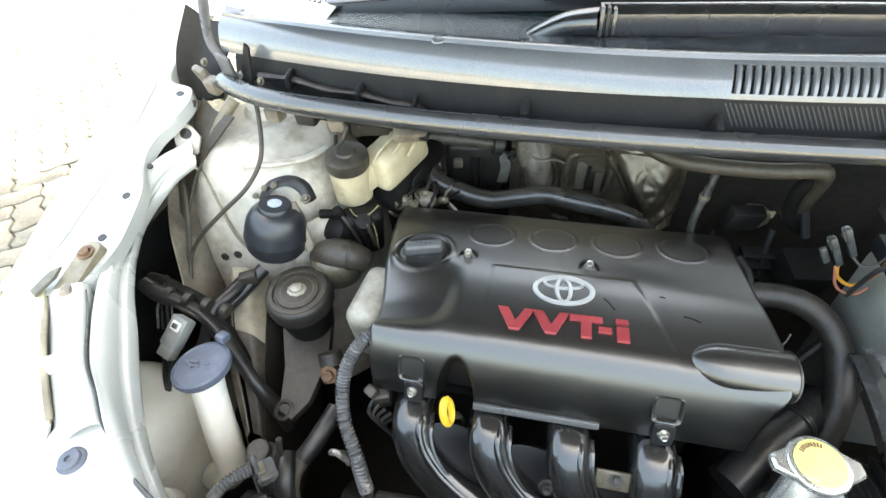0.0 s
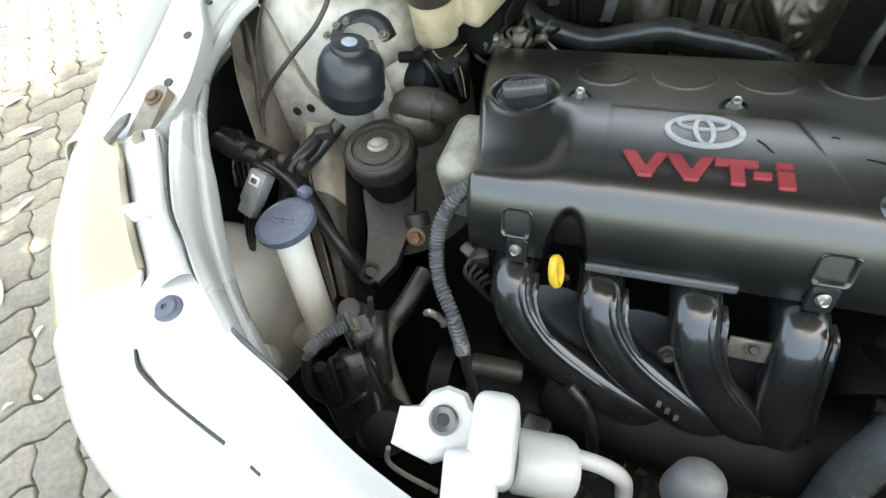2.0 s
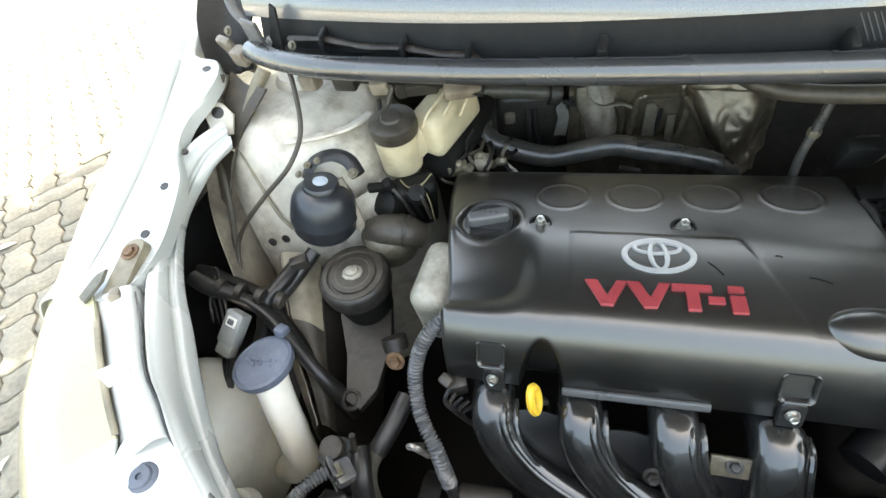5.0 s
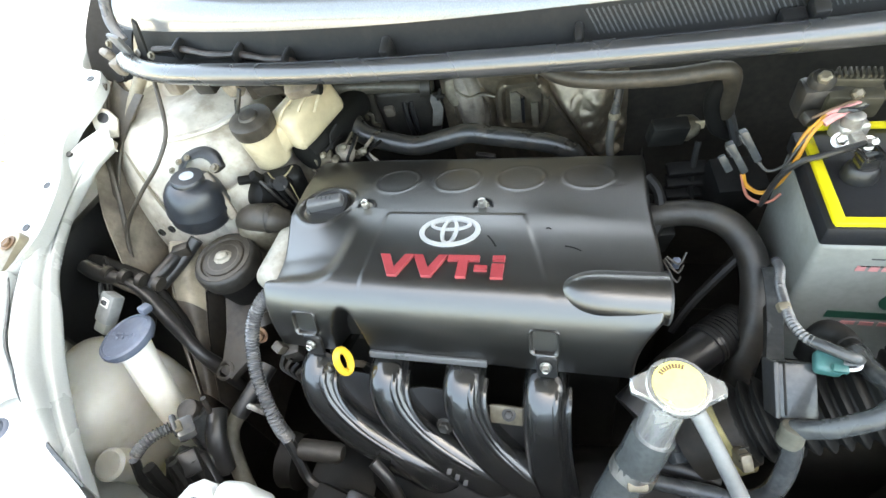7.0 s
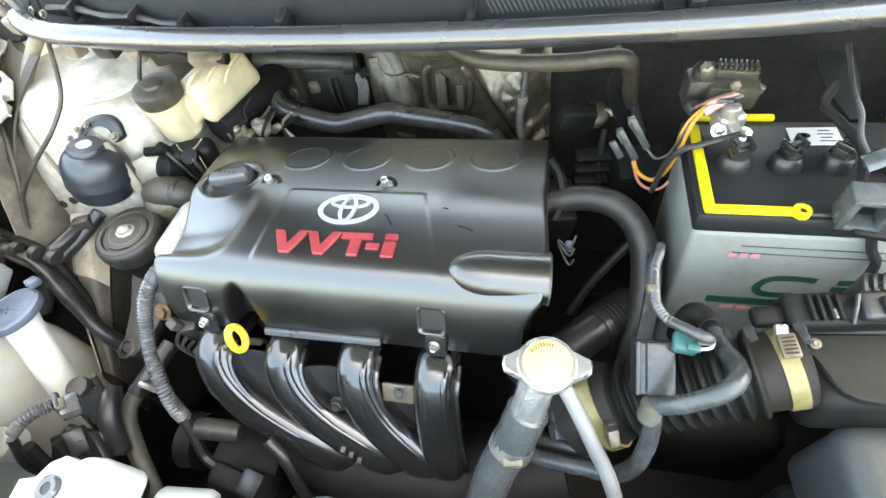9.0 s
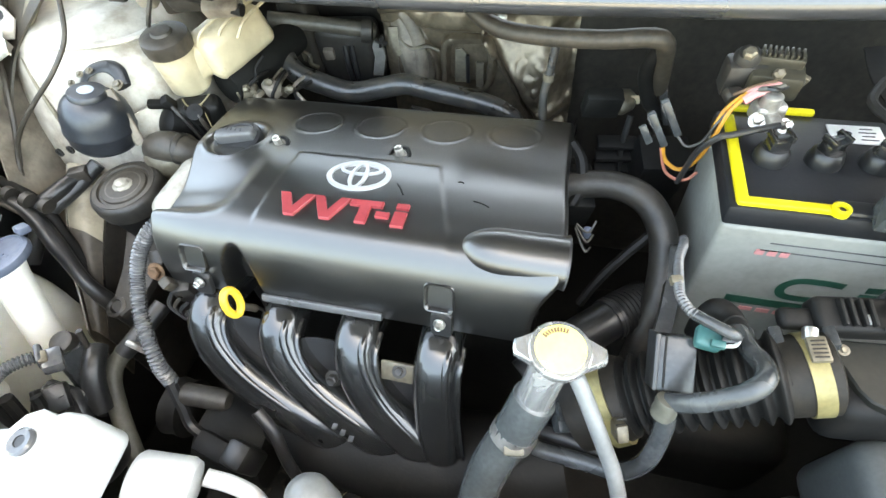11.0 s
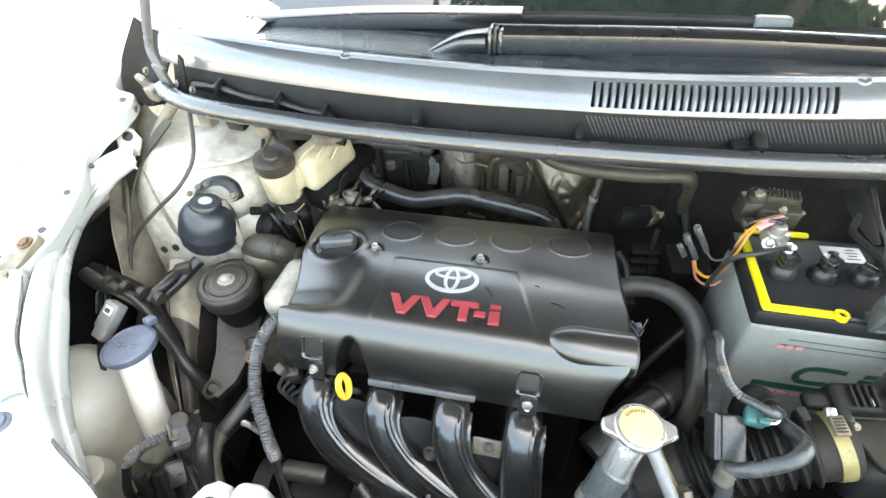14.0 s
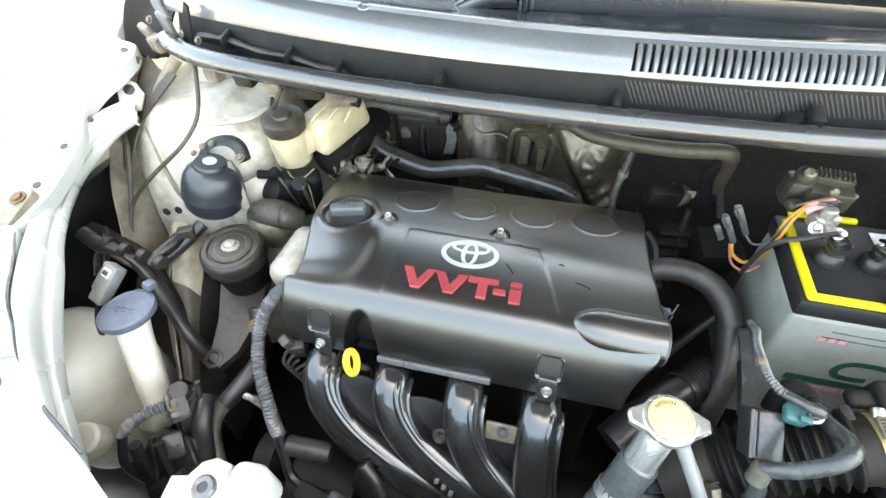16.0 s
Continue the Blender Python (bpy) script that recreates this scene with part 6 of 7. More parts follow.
for k in range(5):
    x, y = BX0 + 0.037 + 0.0425 * k, BY0 + 0.064 + 0.002 * k
    plug = part("cell_plug", lathe([(0.0145, 0.0), (0.0145, 0.005), (0.0135, 0.008), (0.0125, 0.012), (0.0105, 0.014), (0.001, 0.014)], (x, y, BZ - 0.001), (0, 0, 1), 24), M_BLACK, bat)
    m = pose(x, y, BZ + 0.017, 4, 0, 14 + 17 * k)
    part("plug_knob", box((0.0175, 0.0135, 0.013), m, 0.0016, 2, 0.92), M_GLOSS, plug)
    for s_ in (-1, 1):
        part("plug_ear", box((0.0030, 0.0150, 0.0065), m @ Matrix.Translation((s_ * 0.0075, 0, 0.0080)), 0.0010), M_GLOSS, plug)
    part("plug_bar", box((0.013, 0.0040, 0.0035), m @ Matrix.Translation((0, 0.001, 0.0070)), 0.0010), M_HOSE, plug)
part("label", box((0.044, 0.026, 0.0012), pose(BX0 + 0.114, BY0 + 0.107, BZ + 0.001, 0, 0, 2), 0.0003), M_TANK, bat, "white paper label with a dark mark")
for k in range(4):
    part("label_print", box((0.010 + 0.004 * (k % 2), 0.0012, 0.0004), pose(BX0 + 0.123, BY0 + 0.115 - 0.0052 * k, BZ + 0.0018, 0, 0, 2), 0), M_CONDUIT, bat)
part("label_mark", lathe([(0.0062, 0), (0.0062, 0.0005), (0.0045, 0.0005), (0.0045, 0)], (BX0 + 0.104, BY0 + 0.107, BZ + 0.0016), (0, 0, 1), 20, 0.6), M_BLACK, bat)
for dx, z, w, h in ((0.115, 0.785, 0.14, 0.0012), (0.115, 0.775, 0.15, 0.001)):
    part("line", box((w, 0.0006, h), pose(BX0 + dx, BY0 - 0.0004, z), 0), M_CONDUIT, bat)
for k in range(3):
    part("print", box((0.0072, 0.0006, 0.007), pose(BX0 + 0.041 + 0.0100 * k, BY0 - 0.0004, 0.772), 0), M_PINK, bat, "faded red print")
part("print_bar", box((0.175, 0.0006, 0.011), pose(BX0 + 0.124, BY0 - 0.0004, 0.698), 0), M_GREEN, bat, "dark green printed bar")
def print_band(line, w):
    """A flat printed stroke on the battery's front."""
    q = smooth_line([(x, 0, z) for x, z in line], 6)
    rows = []
    for i, p in enumerate(q):
        d = (q[min(i + 1, len(q) - 1)] - q[max(i - 1, 0)]).normalized()
        n = Vector((-d.z, 0, d.x)) * w
        rows.append([(p + n).xz, (p - n).xz])
    return sheet([[(x, BY0 - 0.0007, z) for x, z in r] for r in rows], 0.0004)


for x, shape in ((BX0 + 0.094, ((0.030, 0.0135), (0.012, 0.0150), (-0.008, 0.0125), (-0.017, 0.0), (-0.012, -0.0115), (0.004, -0.0135), (0.018, -0.0120))),
                 (BX0 + 0.146, ((0.032, 0.0130), (0.014, 0.0138), (-0.004, 0.0125))), (BX0 + 0.146, ((0.016, 0.0020), (0.006, 0.0022), (-0.006, 0.0020))), (BX0 + 0.146, ((0.018, -0.0110), (0.0, -0.0125), (-0.018, -0.0125)))):
    part("print_band", print_band([(x + a, 0.7255 + b) for a, b in shape], 0.0040), M_GREEN, bat, "dark green printed band")
for k in range(5):
    part("print", box((0.012, 0.0006, 0.006), pose(BX0 + 0.060 + 0.016 * k, BY0 - 0.0004, 0.684), 0), M_PINK, bat, "faded red print")

term = thing("battery_terminal", (0.40, 0.50, 0.84), "corroded battery terminal clamp with a fuse block", "terminal")
part("clamp", box((0.026, 0.022, 0.020), pose(0.402, 0.486, 0.848, 0, 0, 20), 0.005, 3), M_ALLOY, term, "bright lead clamp")
part("jaw", box((0.012, 0.018, 0.014), pose(0.404, 0.472, 0.846, 10, 0, 20), 0.003), M_ALLOY, term)
part("post", lathe([(0.009, -0.01), (0.0085, 0.010), (0.006, 0.012), (0.001, 0.012)], (0.400, 0.482, 0.856), (0, 0, 1), 18), M_ALLOY, term)
bolt(term, (0.393, 0.472, 0.846), (-0.2, -0.7, 0.7), 0.0050, 0.009, M_STEEL)
bolt(term, (0.413, 0.467, 0.846), (0.2, -0.7, 0.7), 0.0044, 0.009, M_STEEL)
part("fuse_block", box((0.036, 0.026, 0.034), pose(0.380, 0.518, 0.862, 5, 0, 4), 0.005), M_GRIME, term)
part("fuse_base", box((0.044, 0.022, 0.026), pose(0.404, 0.508, 0.864, 10, 0, -6), 0.004), M_FUSE, term)
part("fuse_strip", box((0.038, 0.012, 0.014), pose(0.404, 0.514, 0.880, 8, 0, -8), 0.002), M_FUSE, term, "olive brown ribbed fuse strip")
for k in range(8):
    part("fin", box((0.0022, 0.012, 0.005), pose(0.3885 + 0.0044 * k, 0.5165 - 0.0006 * k, 0.888, 8, 0, -8), 0.0005), M_FUSE, term)
part("knob", lathe([(0.011, -0.01), (0.0115, 0.002), (0.008, 0.007), (0.001, 0.008)], (0.377, 0.515, 0.882), (-0.2, -0.4, 1), 20), M_GRIME, term)
part("nut", lathe([(0.006, -0.004), (0.006, 0.004), (0.004, 0.006), (0.001, 0.006)], (0.376, 0.509, 0.888), (-0.2, -0.5, 1), 6), M_DUSTY, term)
part("nut", lathe([(0.005, -0.004), (0.005, 0.004), (0.003, 0.006), (0.001, 0.006)], (0.402, 0.499, 0.876), (0, -0.7, 0.8), 6), M_DUSTY, term)
part("tab", box((0.014, 0.006, 0.010), pose(0.424, 0.508, 0.868, 10, 20, -20), 0.0015), M_DUSTY, term)
for k, (mt, r) in enumerate(((M_BROWN, 0.0022), (M_PINK, 0.0026), (M_OLIVE, 0.0030), (M_RUBBER, 0.0024))):
    part("wire", tube([(0.370 + 0.005 * k, 0.488, 0.860 + 0.003 * k), (0.382 + 0.005 * k, 0.486 - 0.002 * k, 0.870 + 0.001 * k), (0.396 + 0.004 * k, 0.492, 0.872 - 0.002 * k), (0.408 + 0.003 * k, 0.500, 0.868)], r * 0.8, 7), mt, term)
part("lump", box((0.018, 0.014, 0.012), pose(0.372, 0.494, 0.856, 14, 10, 24), 0.004), M_GRIME, term)
part("insulation", tube([(0.398, 0.488, 0.866), (0.387, 0.484, 0.866), (0.377, 0.480, 0.860)], 0.0042, 8), M_PINK, term, "red wire sleeve")
wires = thing("plug_wires", (0.33, 0.47, 0.78), "two loose plugs on looping orange and pink wires", "wires")
for k, (x, y, z) in enumerate(((0.313, 0.475, 0.826), (0.3225, 0.478, 0.838), (0.303, 0.471, 0.822))):
    m = aim((x, y, z), (-0.5, 0.08, 0.86)) @ pose(0, 0, 0, 0, 0, 20)
    s = 0.55 if k == 2 else 1.0
    plug = part("plug", box((0.0095 * s, 0.0075, 0.040 * s), m, 0.0016), M_HOSE, wires)
    if k < 2:
        part("plug_face", box((0.0065, 0.002, 0.013), m @ Matrix.Translation((0, -0.0035, 0.011)), 0.0006), M_CONDUIT, plug)
        part("plug_face", box((0.0035, 0.002, 0.007), m @ Matrix.Translation((0, -0.0043, 0.011)), 0.0004), M_RUBBER, plug)
for r, mat_, pts in ((0.0021, M_ORANGE, [(0.322, 0.472, 0.808), (0.328, 0.470, 0.793), (0.343, 0.466, 0.786), (0.355, 0.464, 0.803), (0.362, 0.466, 0.832), (0.367, 0.472, 0.852), (0.378, 0.482, 0.864)]),
                     (0.0016, M_PINKW, [(0.321, 0.472, 0.806), (0.330, 0.468, 0.782), (0.342, 0.465, 0.774), (0.353, 0.464, 0.776), (0.360, 0.466, 0.785)]),
                     (0.0014, M_SATIN, [(0.333, 0.474, 0.820), (0.342, 0.468, 0.814), (0.353, 0.466, 0.822), (0.360, 0.468, 0.842), (0.370, 0.476, 0.858)]),
                     (0.0017, M_ORANGE, [(0.358, 0.468, 0.836), (0.364, 0.474, 0.854), (0.380, 0.486, 0.866)])):
    part("wire", tube(pts, r, 8), mat_, wires)
part("black_lead", tube([(0.408, 0.462, 0.850), (0.390, 0.456, 0.848), (0.372, 0.454, 0.842), (0.361, 0.453, 0.838), (0.350, 0.458, 0.815), (0.345, 0.465, 0.77)], 0.0030, 8), M_RUBBER, wires)
hold = thing("battery_holder", (0.52, 0.38, 0.80), "grey metal battery hold-down at the lid's edge", "bracket")
m = pose(0.489, 0.379, 0.843, 8, 0, -4)
part("bracket", box((0.060, 0.026, 0.036), pose(0.535, 0.392, 0.846, 8, 0, -4), 0.004, 3), M_COOL, hold)
for w, h, dx, dz in ((0.036, 0.006, 0, 0.016), (0.036, 0.006, 0, -0.016), (0.007, 0.036, -0.0145, 0), (0.009, 0.036, 0.0135, 0)):
    part("window_frame", box((w, 0.022, h), m @ Matrix.Translation((dx, 0, dz)), 0.0018), M_COOL, hold, "pale grey frame")
part("pocket", box((0.026, 0.004, 0.028), m @ Matrix.Translation((0, 0.006, 0)), 0.001), M_LID, hold)
part("flange", box((0.046, 0.020, 0.006), pose(0.507, 0.375, 0.822, 10, 8, -4), 0.002), M_MATTE, hold)
part("clip", tube([(0.482, 0.402, 0.868), (0.500, 0.404, 0.878), (0.525, 0.408, 0.884), (0.552, 0.410, 0.880)], 0.009, 10, 6, 0.5), M_COOL, hold)
part("rod", tube([(0.502, 0.376, 0.820), (0.512, 0.376, 0.796), (0.524, 0.376, 0.775), (0.516, 0.366, 0.750), (0.498, 0.355, 0.732)], 0.0042, 8), M_RUBBER, hold)
part("lead", tube([(0.515, 0.575, 0.860), (0.497, 0.525, 0.862), (0.479, 0.490, 0.862), (0.487, 0.466, 0.860), (0.494, 0.445, 0.858), (0.489, 0.414, 0.860), (0.480, 0.388, 0.860)], 0.0040, 8), M_MATTE, hold)
part("lead", tube([(0.478, 0.500, 0.915), (0.476, 0.456, 0.900), (0.481, 0.439, 0.890), (0.484, 0.427, 0.875), (0.491, 0.412, 0.865)], 0.0022, 8), M_RUBBER, hold)
part("strap", sheet(curve_rows([[(0.484, 0.560, 0.872), (0.485, 0.520, 0.864), (0.500, 0.480, 0.853)], [(0.500, 0.560, 0.874), (0.504, 0.525, 0.866), (0.508, 0.482, 0.854)], [(0.520, 0.560, 0.868), (0.518, 0.530, 0.862), (0.514, 0.500, 0.852)]], 5), 0.0015), M_MATTE, hold, "grey fabric strap")

neck = thing("coolant_filler", (0.24, 0.23, 0.66), "coolant filler neck with a silver eared cap", "filler neck")
C0 = Vector((0.247, 0.241, 0.786))
ax = (0.03, -0.06, 1)
cap = part("cap", lathe([(0.0225, -0.008), (0.0248, -0.004), (0.0250, 0.001), (0.0235, 0.003), (0.021, 0.0035), (0.001, 0.0040)], C0, ax, 40), M_SILVER, neck, "silver pressure cap")
part("label", lathe([(0.0200, 0.0034), (0.0200, 0.0045), (0.0185, 0.0048), (0.001, 0.0050)], C0, ax, 36), M_LABEL, cap, "pale yellow round label")
bm = bmesh.new()
for k in range(9):
    a = radians(50 + 9 * k)
    add_box(bm, (0.0017, 0.0040, 0.0004), aim(C0, ax) @ pose(0.0155 * math.cos(a), 0.0155 * math.sin(a), 0.0050, 0, 0, math.degrees(a) - 90), 0)
part("marking", bm, M_BROWN, cap)
for s in (-1, 1):
    m = aim(C0, ax) @ pose(0, 0, 0, 0, 0, -22)
    bm = slab([(s * 0.020, -0.014), (s * 0.028, -0.010), (s * 0.0355, -0.006), (s * 0.0365, 0.0), (s * 0.0355, 0.006), (s * 0.028, 0.010), (s * 0.020, 0.014)][::s], 0.0075, m @ Matrix.Translation((0, 0, 0.0015)), 0.002)
    part("ear", bm, M_SILVER, cap)
part("neck", tube([(0.244, 0.238, 0.784), (0.238, 0.228, 0.760), (0.231, 0.216, 0.728)], 0.0155, 20), M_SILVER, neck, "metal filler neck")
part("hose", tube([(0.233, 0.220, 0.735), (0.221, 0.204, 0.700), (0.206, 0.186, 0.665), (0.195, 0.165, 0.625), (0.187, 0.13, 0.56)], 0.0190, 20), M_COOL, neck, "thick grey coolant hose")
part("clamp", tube([(0.2215, 0.2045, 0.698), (0.2175, 0.1985, 0.688)], 0.0206, 24, 2), M_STEEL, neck, "steel hose clamp")
part("clamp_screw", box((0.018, 0.010, 0.008), pose(0.222, 0.186, 0.700, 30, 0, 10), 0.002), M_DUSTY, neck)
part("overflow_pipe", tube([(0.258, 0.236, 0.772), (0.272, 0.222, 0.752), (0.291, 0.200, 0.722), (0.306, 0.183, 0.695), (0.318, 0.165, 0.655), (0.325, 0.14, 0.60)], 0.0068, 12), M_PIPE, neck, "thin light grey overflow hose")
fat = thing("water_outlet", (0.27, 0.32, 0.64), "thick ribbed black coolant hose beside the cover", "hose")
part("hose", tube([(0.222, 0.272, 0.655), (0.245, 0.296, 0.664), (0.270, 0.323, 0.668), (0.298, 0.350, 0.668), (0.318, 0.369, 0.664)], 0.0215, 20), M_RUBBER, fat)
part("ribbed_end", tube([(0.300, 0.352, 0.668), (0.314, 0.366, 0.666), (0.336, 0.388, 0.660)], ribbed(0.0232, 0.0010, 0.0050), 22, 26), M_MATTE, fat)
part("clamp", tube([(0.298, 0.350, 0.668), (0.3035, 0.3555, 0.6675)], 0.0238, 22, 2), M_RUBBER, fat)
part("clamp_tab", lathe([(0.004, -0.003), (0.004, 0.002), (0.002, 0.003)], (0.343, 0.370, 0.662), (0.3, -0.8, 0.4), 10), M_SILVER, fat)
arc = thing("breather_hose", (0.33, 0.40, 0.62), "dark dusty hose arching from the cover down to the bracket", "hose")
part("hose", tube([(0.215, 0.475, 0.730), (0.246, 0.474, 0.742), (0.285, 0.472, 0.750), (0.318, 0.458, 0.748), (0.338, 0.432, 0.735), (0.345, 0.403, 0.712), (0.343, 0.368, 0.682), (0.335, 0.34, 0.64), (0.33, 0.32, 0.58)], 0.0150, 16), M_GRIME, arc)
part("stay", tube([(0.33, 0.430, 0.726), (0.305, 0.412, 0.700), (0.285, 0.398, 0.672), (0.27, 0.385, 0.64)], 0.0055, 8), M_MATTE, arc)
part("plug", box((0.008, 0.008, 0.015), pose(0.262, 0.398, 0.750, 12), 0.002), M_BLUECAP, arc, "pale blue plug")
for k in range(3):
    part("wire", tube([(0.25, 0.39 + 0.006 * k, 0.77 - 0.01 * k), (0.262, 0.385, 0.765 - 0.014 * k), (0.268, 0.392, 0.775 - 0.02 * k)], 0.0012, 6), M_GRIME, arc)

brk = thing("sensor_bracket", (0.34, 0.27, 0.66), "grey steel bracket with a teal connector", "bracket")
part("plate", sheet(curve_rows([[(0.325 + a, 0.292, 0.736), (0.334 + a, 0.329, 0.727), (0.342 + a, 0.367, 0.718), (0.348 + a, 0.414, 0.709), (0.350 + a, 0.440, 0.690)] for a in (0.0045, 0.006, 0.011, 0.016, 0.0175)], 6), 0.003), M_HOSE, brk, "long dusty steel bracket arm")
part("flange", sheet(curve_rows([[(0.3295, 0.292, 0.736), (0.3385, 0.329, 0.727), (0.3465, 0.367, 0.718)], [(0.3285, 0.291, 0.728), (0.3375, 0.328, 0.720), (0.3455, 0.366, 0.711)]], 5), 0.002), M_GRIME, brk)
part("box", box((0.031, 0.018, 0.044), pose(0.342, 0.268, 0.742, -52, 0, 4), 0.003), M_HOSE, brk)
part("groove", box((0.0016, 0.0014, 0.040), pose(0.3345, 0.2625, 0.7500, -52, 0, 4), 0.0004), M_MATTE, brk)
part("rib", box((0.004, 0.026, 0.044), pose(0.327, 0.267, 0.744, -52, 0, 4), 0.0015), M_SATIN, brk)
teal = part("connector", box((0.019, 0.018, 0.013), pose(0.362, 0.280, 0.766, 12, 0, -8), 0.004, 3), M_TEAL, brk, "teal wiring connector")
part("key", box((0.010, 0.006, 0.005), pose(0.366, 0.272, 0.773, 12, 0, -8), 0.001), M_TEAL, teal)
for k in range(4):
    part("pin", tube([(0.370, 0.274 + 0.004 * k, 0.768 + 0.002 * (k % 2)), (0.379, 0.275 + 0.004 * k, 0.770), (0.382, 0.281, 0.773)], 0.0016, 6), M_PIPE if k % 2 else M_TANK, teal)
part("lead", tube([(0.380, 0.282, 0.772), (0.374, 0.277, 0.781), (0.358, 0.284, 0.782), (0.348, 0.291, 0.780)], 0.0046, 10), M_HOSE, teal, "grey sleeved lead")
part("conduit", tube([(0.350, 0.289, 0.781), (0.346, 0.293, 0.780), (0.341, 0.306, 0.777), (0.341, 0.320, 0.773), (0.346, 0.358, 0.759), (0.354, 0.385, 0.748), (0.362, 0.415, 0.725)], ribbed(0.0038, 0.0007, 0.0034), 10, 40), M_CONDUIT, teal, "ribbed grey conduit")
part("clip", box((0.010, 0.008, 0.008), pose(0.3395, 0.326, 0.772, 10, 0, 10), 0.002), M_DUSTY, teal)
brk.location += Vector((-0.008, -0.010, 0.026))
vac = thing("vacuum_hose", (0.36, 0.25, 0.55), "grey rubber vacuum hose looping round the intake", "hose")
part("loop", tube([(0.332, 0.229, 0.757), (0.345, 0.2245, 0.772), (0.358, 0.224, 0.785), (0.373, 0.2265, 0.800), (0.3825, 0.2345, 0.807), (0.3865, 0.250, 0.800), (0.384, 0.272, 0.785), (0.382, 0.298, 0.772)], 0.0074, 14), M_HOSE, vac)
part("elbow", tube([(0.3825, 0.292, 0.775), (0.382, 0.301, 0.771), (0.379, 0.310, 0.769), (0.372, 0.316, 0.766), (0.366, 0.314, 0.752), (0.364, 0.308, 0.735)], lambda u, t: 0.0100 if u > 0.12 else 0.0086, 14), M_MATTE, vac, "black rubber elbow")
part("leg", tube([(0.332, 0.228, 0.757), (0.335, 0.217, 0.735), (0.330, 0.201, 0.700), (0.313, 0.195, 0.675), (0.284, 0.201, 0.660), (0.243, 0.207, 0.650), (0.21, 0.215, 0.645)], 0.0078, 14), M_HOSE, vac)
part("tee", lathe([(0.0090, -0.010), (0.0096, -0.006), (0.0090, 0.0), (0.0098, 0.004), (0.0090, 0.008), (0.006, 0.009)], (0.332, 0.226, 0.755), (0.1, 0.35, 1), 20), M_OLIVE, vac)
part("lower_hose", tube([(0.30, 0.215, 0.650), (0.272, 0.222, 0.650), (0.245, 0.226, 0.645), (0.215, 0.232, 0.640)], 0.0085, 12), M_RUBBER, vac)
plugv = part("plug", box((0.022, 0.034, 0.016), pose(0.262, 0.240, 0.664, 20, 20, 24), 0.004), M_HOSE, vac, "grey moulded plug")
part("latch", box((0.010, 0.018, 0.006), pose(0.260, 0.238, 0.675, 20, 20, 24), 0.002), M_CONDUIT, plugv)

duct = thing("intake_duct", (0.40, 0.30, 0.60), "black corrugated air intake duct with steel clamps", "air duct")
part("bellows", tube([(0.314, 0.2585, 0.689), (0.345, 0.2635, 0.707), (0.375, 0.267, 0.726), (0.405, 0.270, 0.744), (0.424, 0.272, 0.753)], ribbed(0.0335, 0.0034, 0.0118), 26, 22), M_MATTE, duct)
part("mouth", tube([(0.275, 0.250, 0.663), (0.300, 0.256, 0.680), (0.318, 0.259, 0.691)], lambda u, t: 0.0405 - 0.004 * step(0.75, 1.0, u), 28, 6), M_DUCT, duct, "brown dusty throttle mouth")
cl = part("clamp", tube([(0.2975, 0.2550, 0.6780), (0.3085, 0.2580, 0.6855)], 0.0422, 30, 2), M_BRASSY, duct, "yellow zinc hose clamp")
part("screw", box((0.010, 0.016, 0.020), pose(0.306, 0.2190, 0.7080, 48, 0, 20), 0.002), M_DUSTY, cl)
for k in range(3):
    part("thread", box((0.008, 0.0012, 0.0012), pose(0.3055, 0.2150 + 0.004 * k, 0.7150 + 0.0032 * k, 48, 0, 20), 0), M_GRIME, cl)
part("sleeve", tube([(0.416, 0.2713, 0.748), (0.4375, 0.274, 0.758), (0.452, 0.276, 0.7625)], lambda u, t: 0.0318 - 0.004 * step(0.94, 1.0, u), 28, 6), M_DUCT, duct)
cl = part("clamp", tube([(0.4325, 0.2732, 0.7560), (0.4445, 0.2752, 0.7602)], 0.0330, 30, 2), M_BRASSY, duct, "yellow zinc hose clamp")
sc = pose(0.4300, 0.2765, 0.7905, 4, -14, 6)
part("screw", box((0.013, 0.020, 0.006), sc, 0.0015), M_DUSTY, cl)
for k in range(5):
    part("thread", box((0.009, 0.0012, 0.001), sc @ Matrix.Translation((0, -0.007 + 0.0032 * k, 0.0032)), 0), M_GRIME, cl)
part("screw_head", lathe([(0.0055, -0.006), (0.0055, 0.003), (0.004, 0.004), (0.001, 0.003)], (0.4290, 0.2930, 0.7870), (0, 0.9, 0.3), 12), M_STEEL, cl)
for k, (x, y, z) in enumerate(((0.3945, 0.2930, 0.7640), (0.4115, 0.2930, 0.7720), (0.4470, 0.2960, 0.7790))):
    part("lug", box((0.010, 0.018, 0.012), pose(x, y, z, 0, -20, 8), 0.003), M_HOSE, duct)
maf = thing("air_meter", (0.50, 0.29, 0.70), "black air flow sensor housing with plug and screws", "sensor")
part("housing", box((0.115, 0.070, 0.060), pose(0.512, 0.288, 0.724, 0, 0, 6), 0.014, 3), M_MATTE, maf)
bm = slab([(0.455, 0.303), (0.461, 0.308), (0.519, 0.314), (0.556, 0.316), (0.556, 0.258), (0.519, 0.254), (0.501, 0.2525), (0.487, 0.2535), (0.476, 0.258), (0.469, 0.267), (0.463, 0.284), (0.455, 0.295)][::-1], 0.008, Matrix.Translation((0, 0, 0.760)), 0.0015)
part("plate", bm, M_COVERPL, maf, "dull olive grey sensor cover plate")
bolt(maf, (0.4635, 0.2975, 0.763), (0, -0.3, 0.95), 0.0030, 0.003, M_DUSTY)
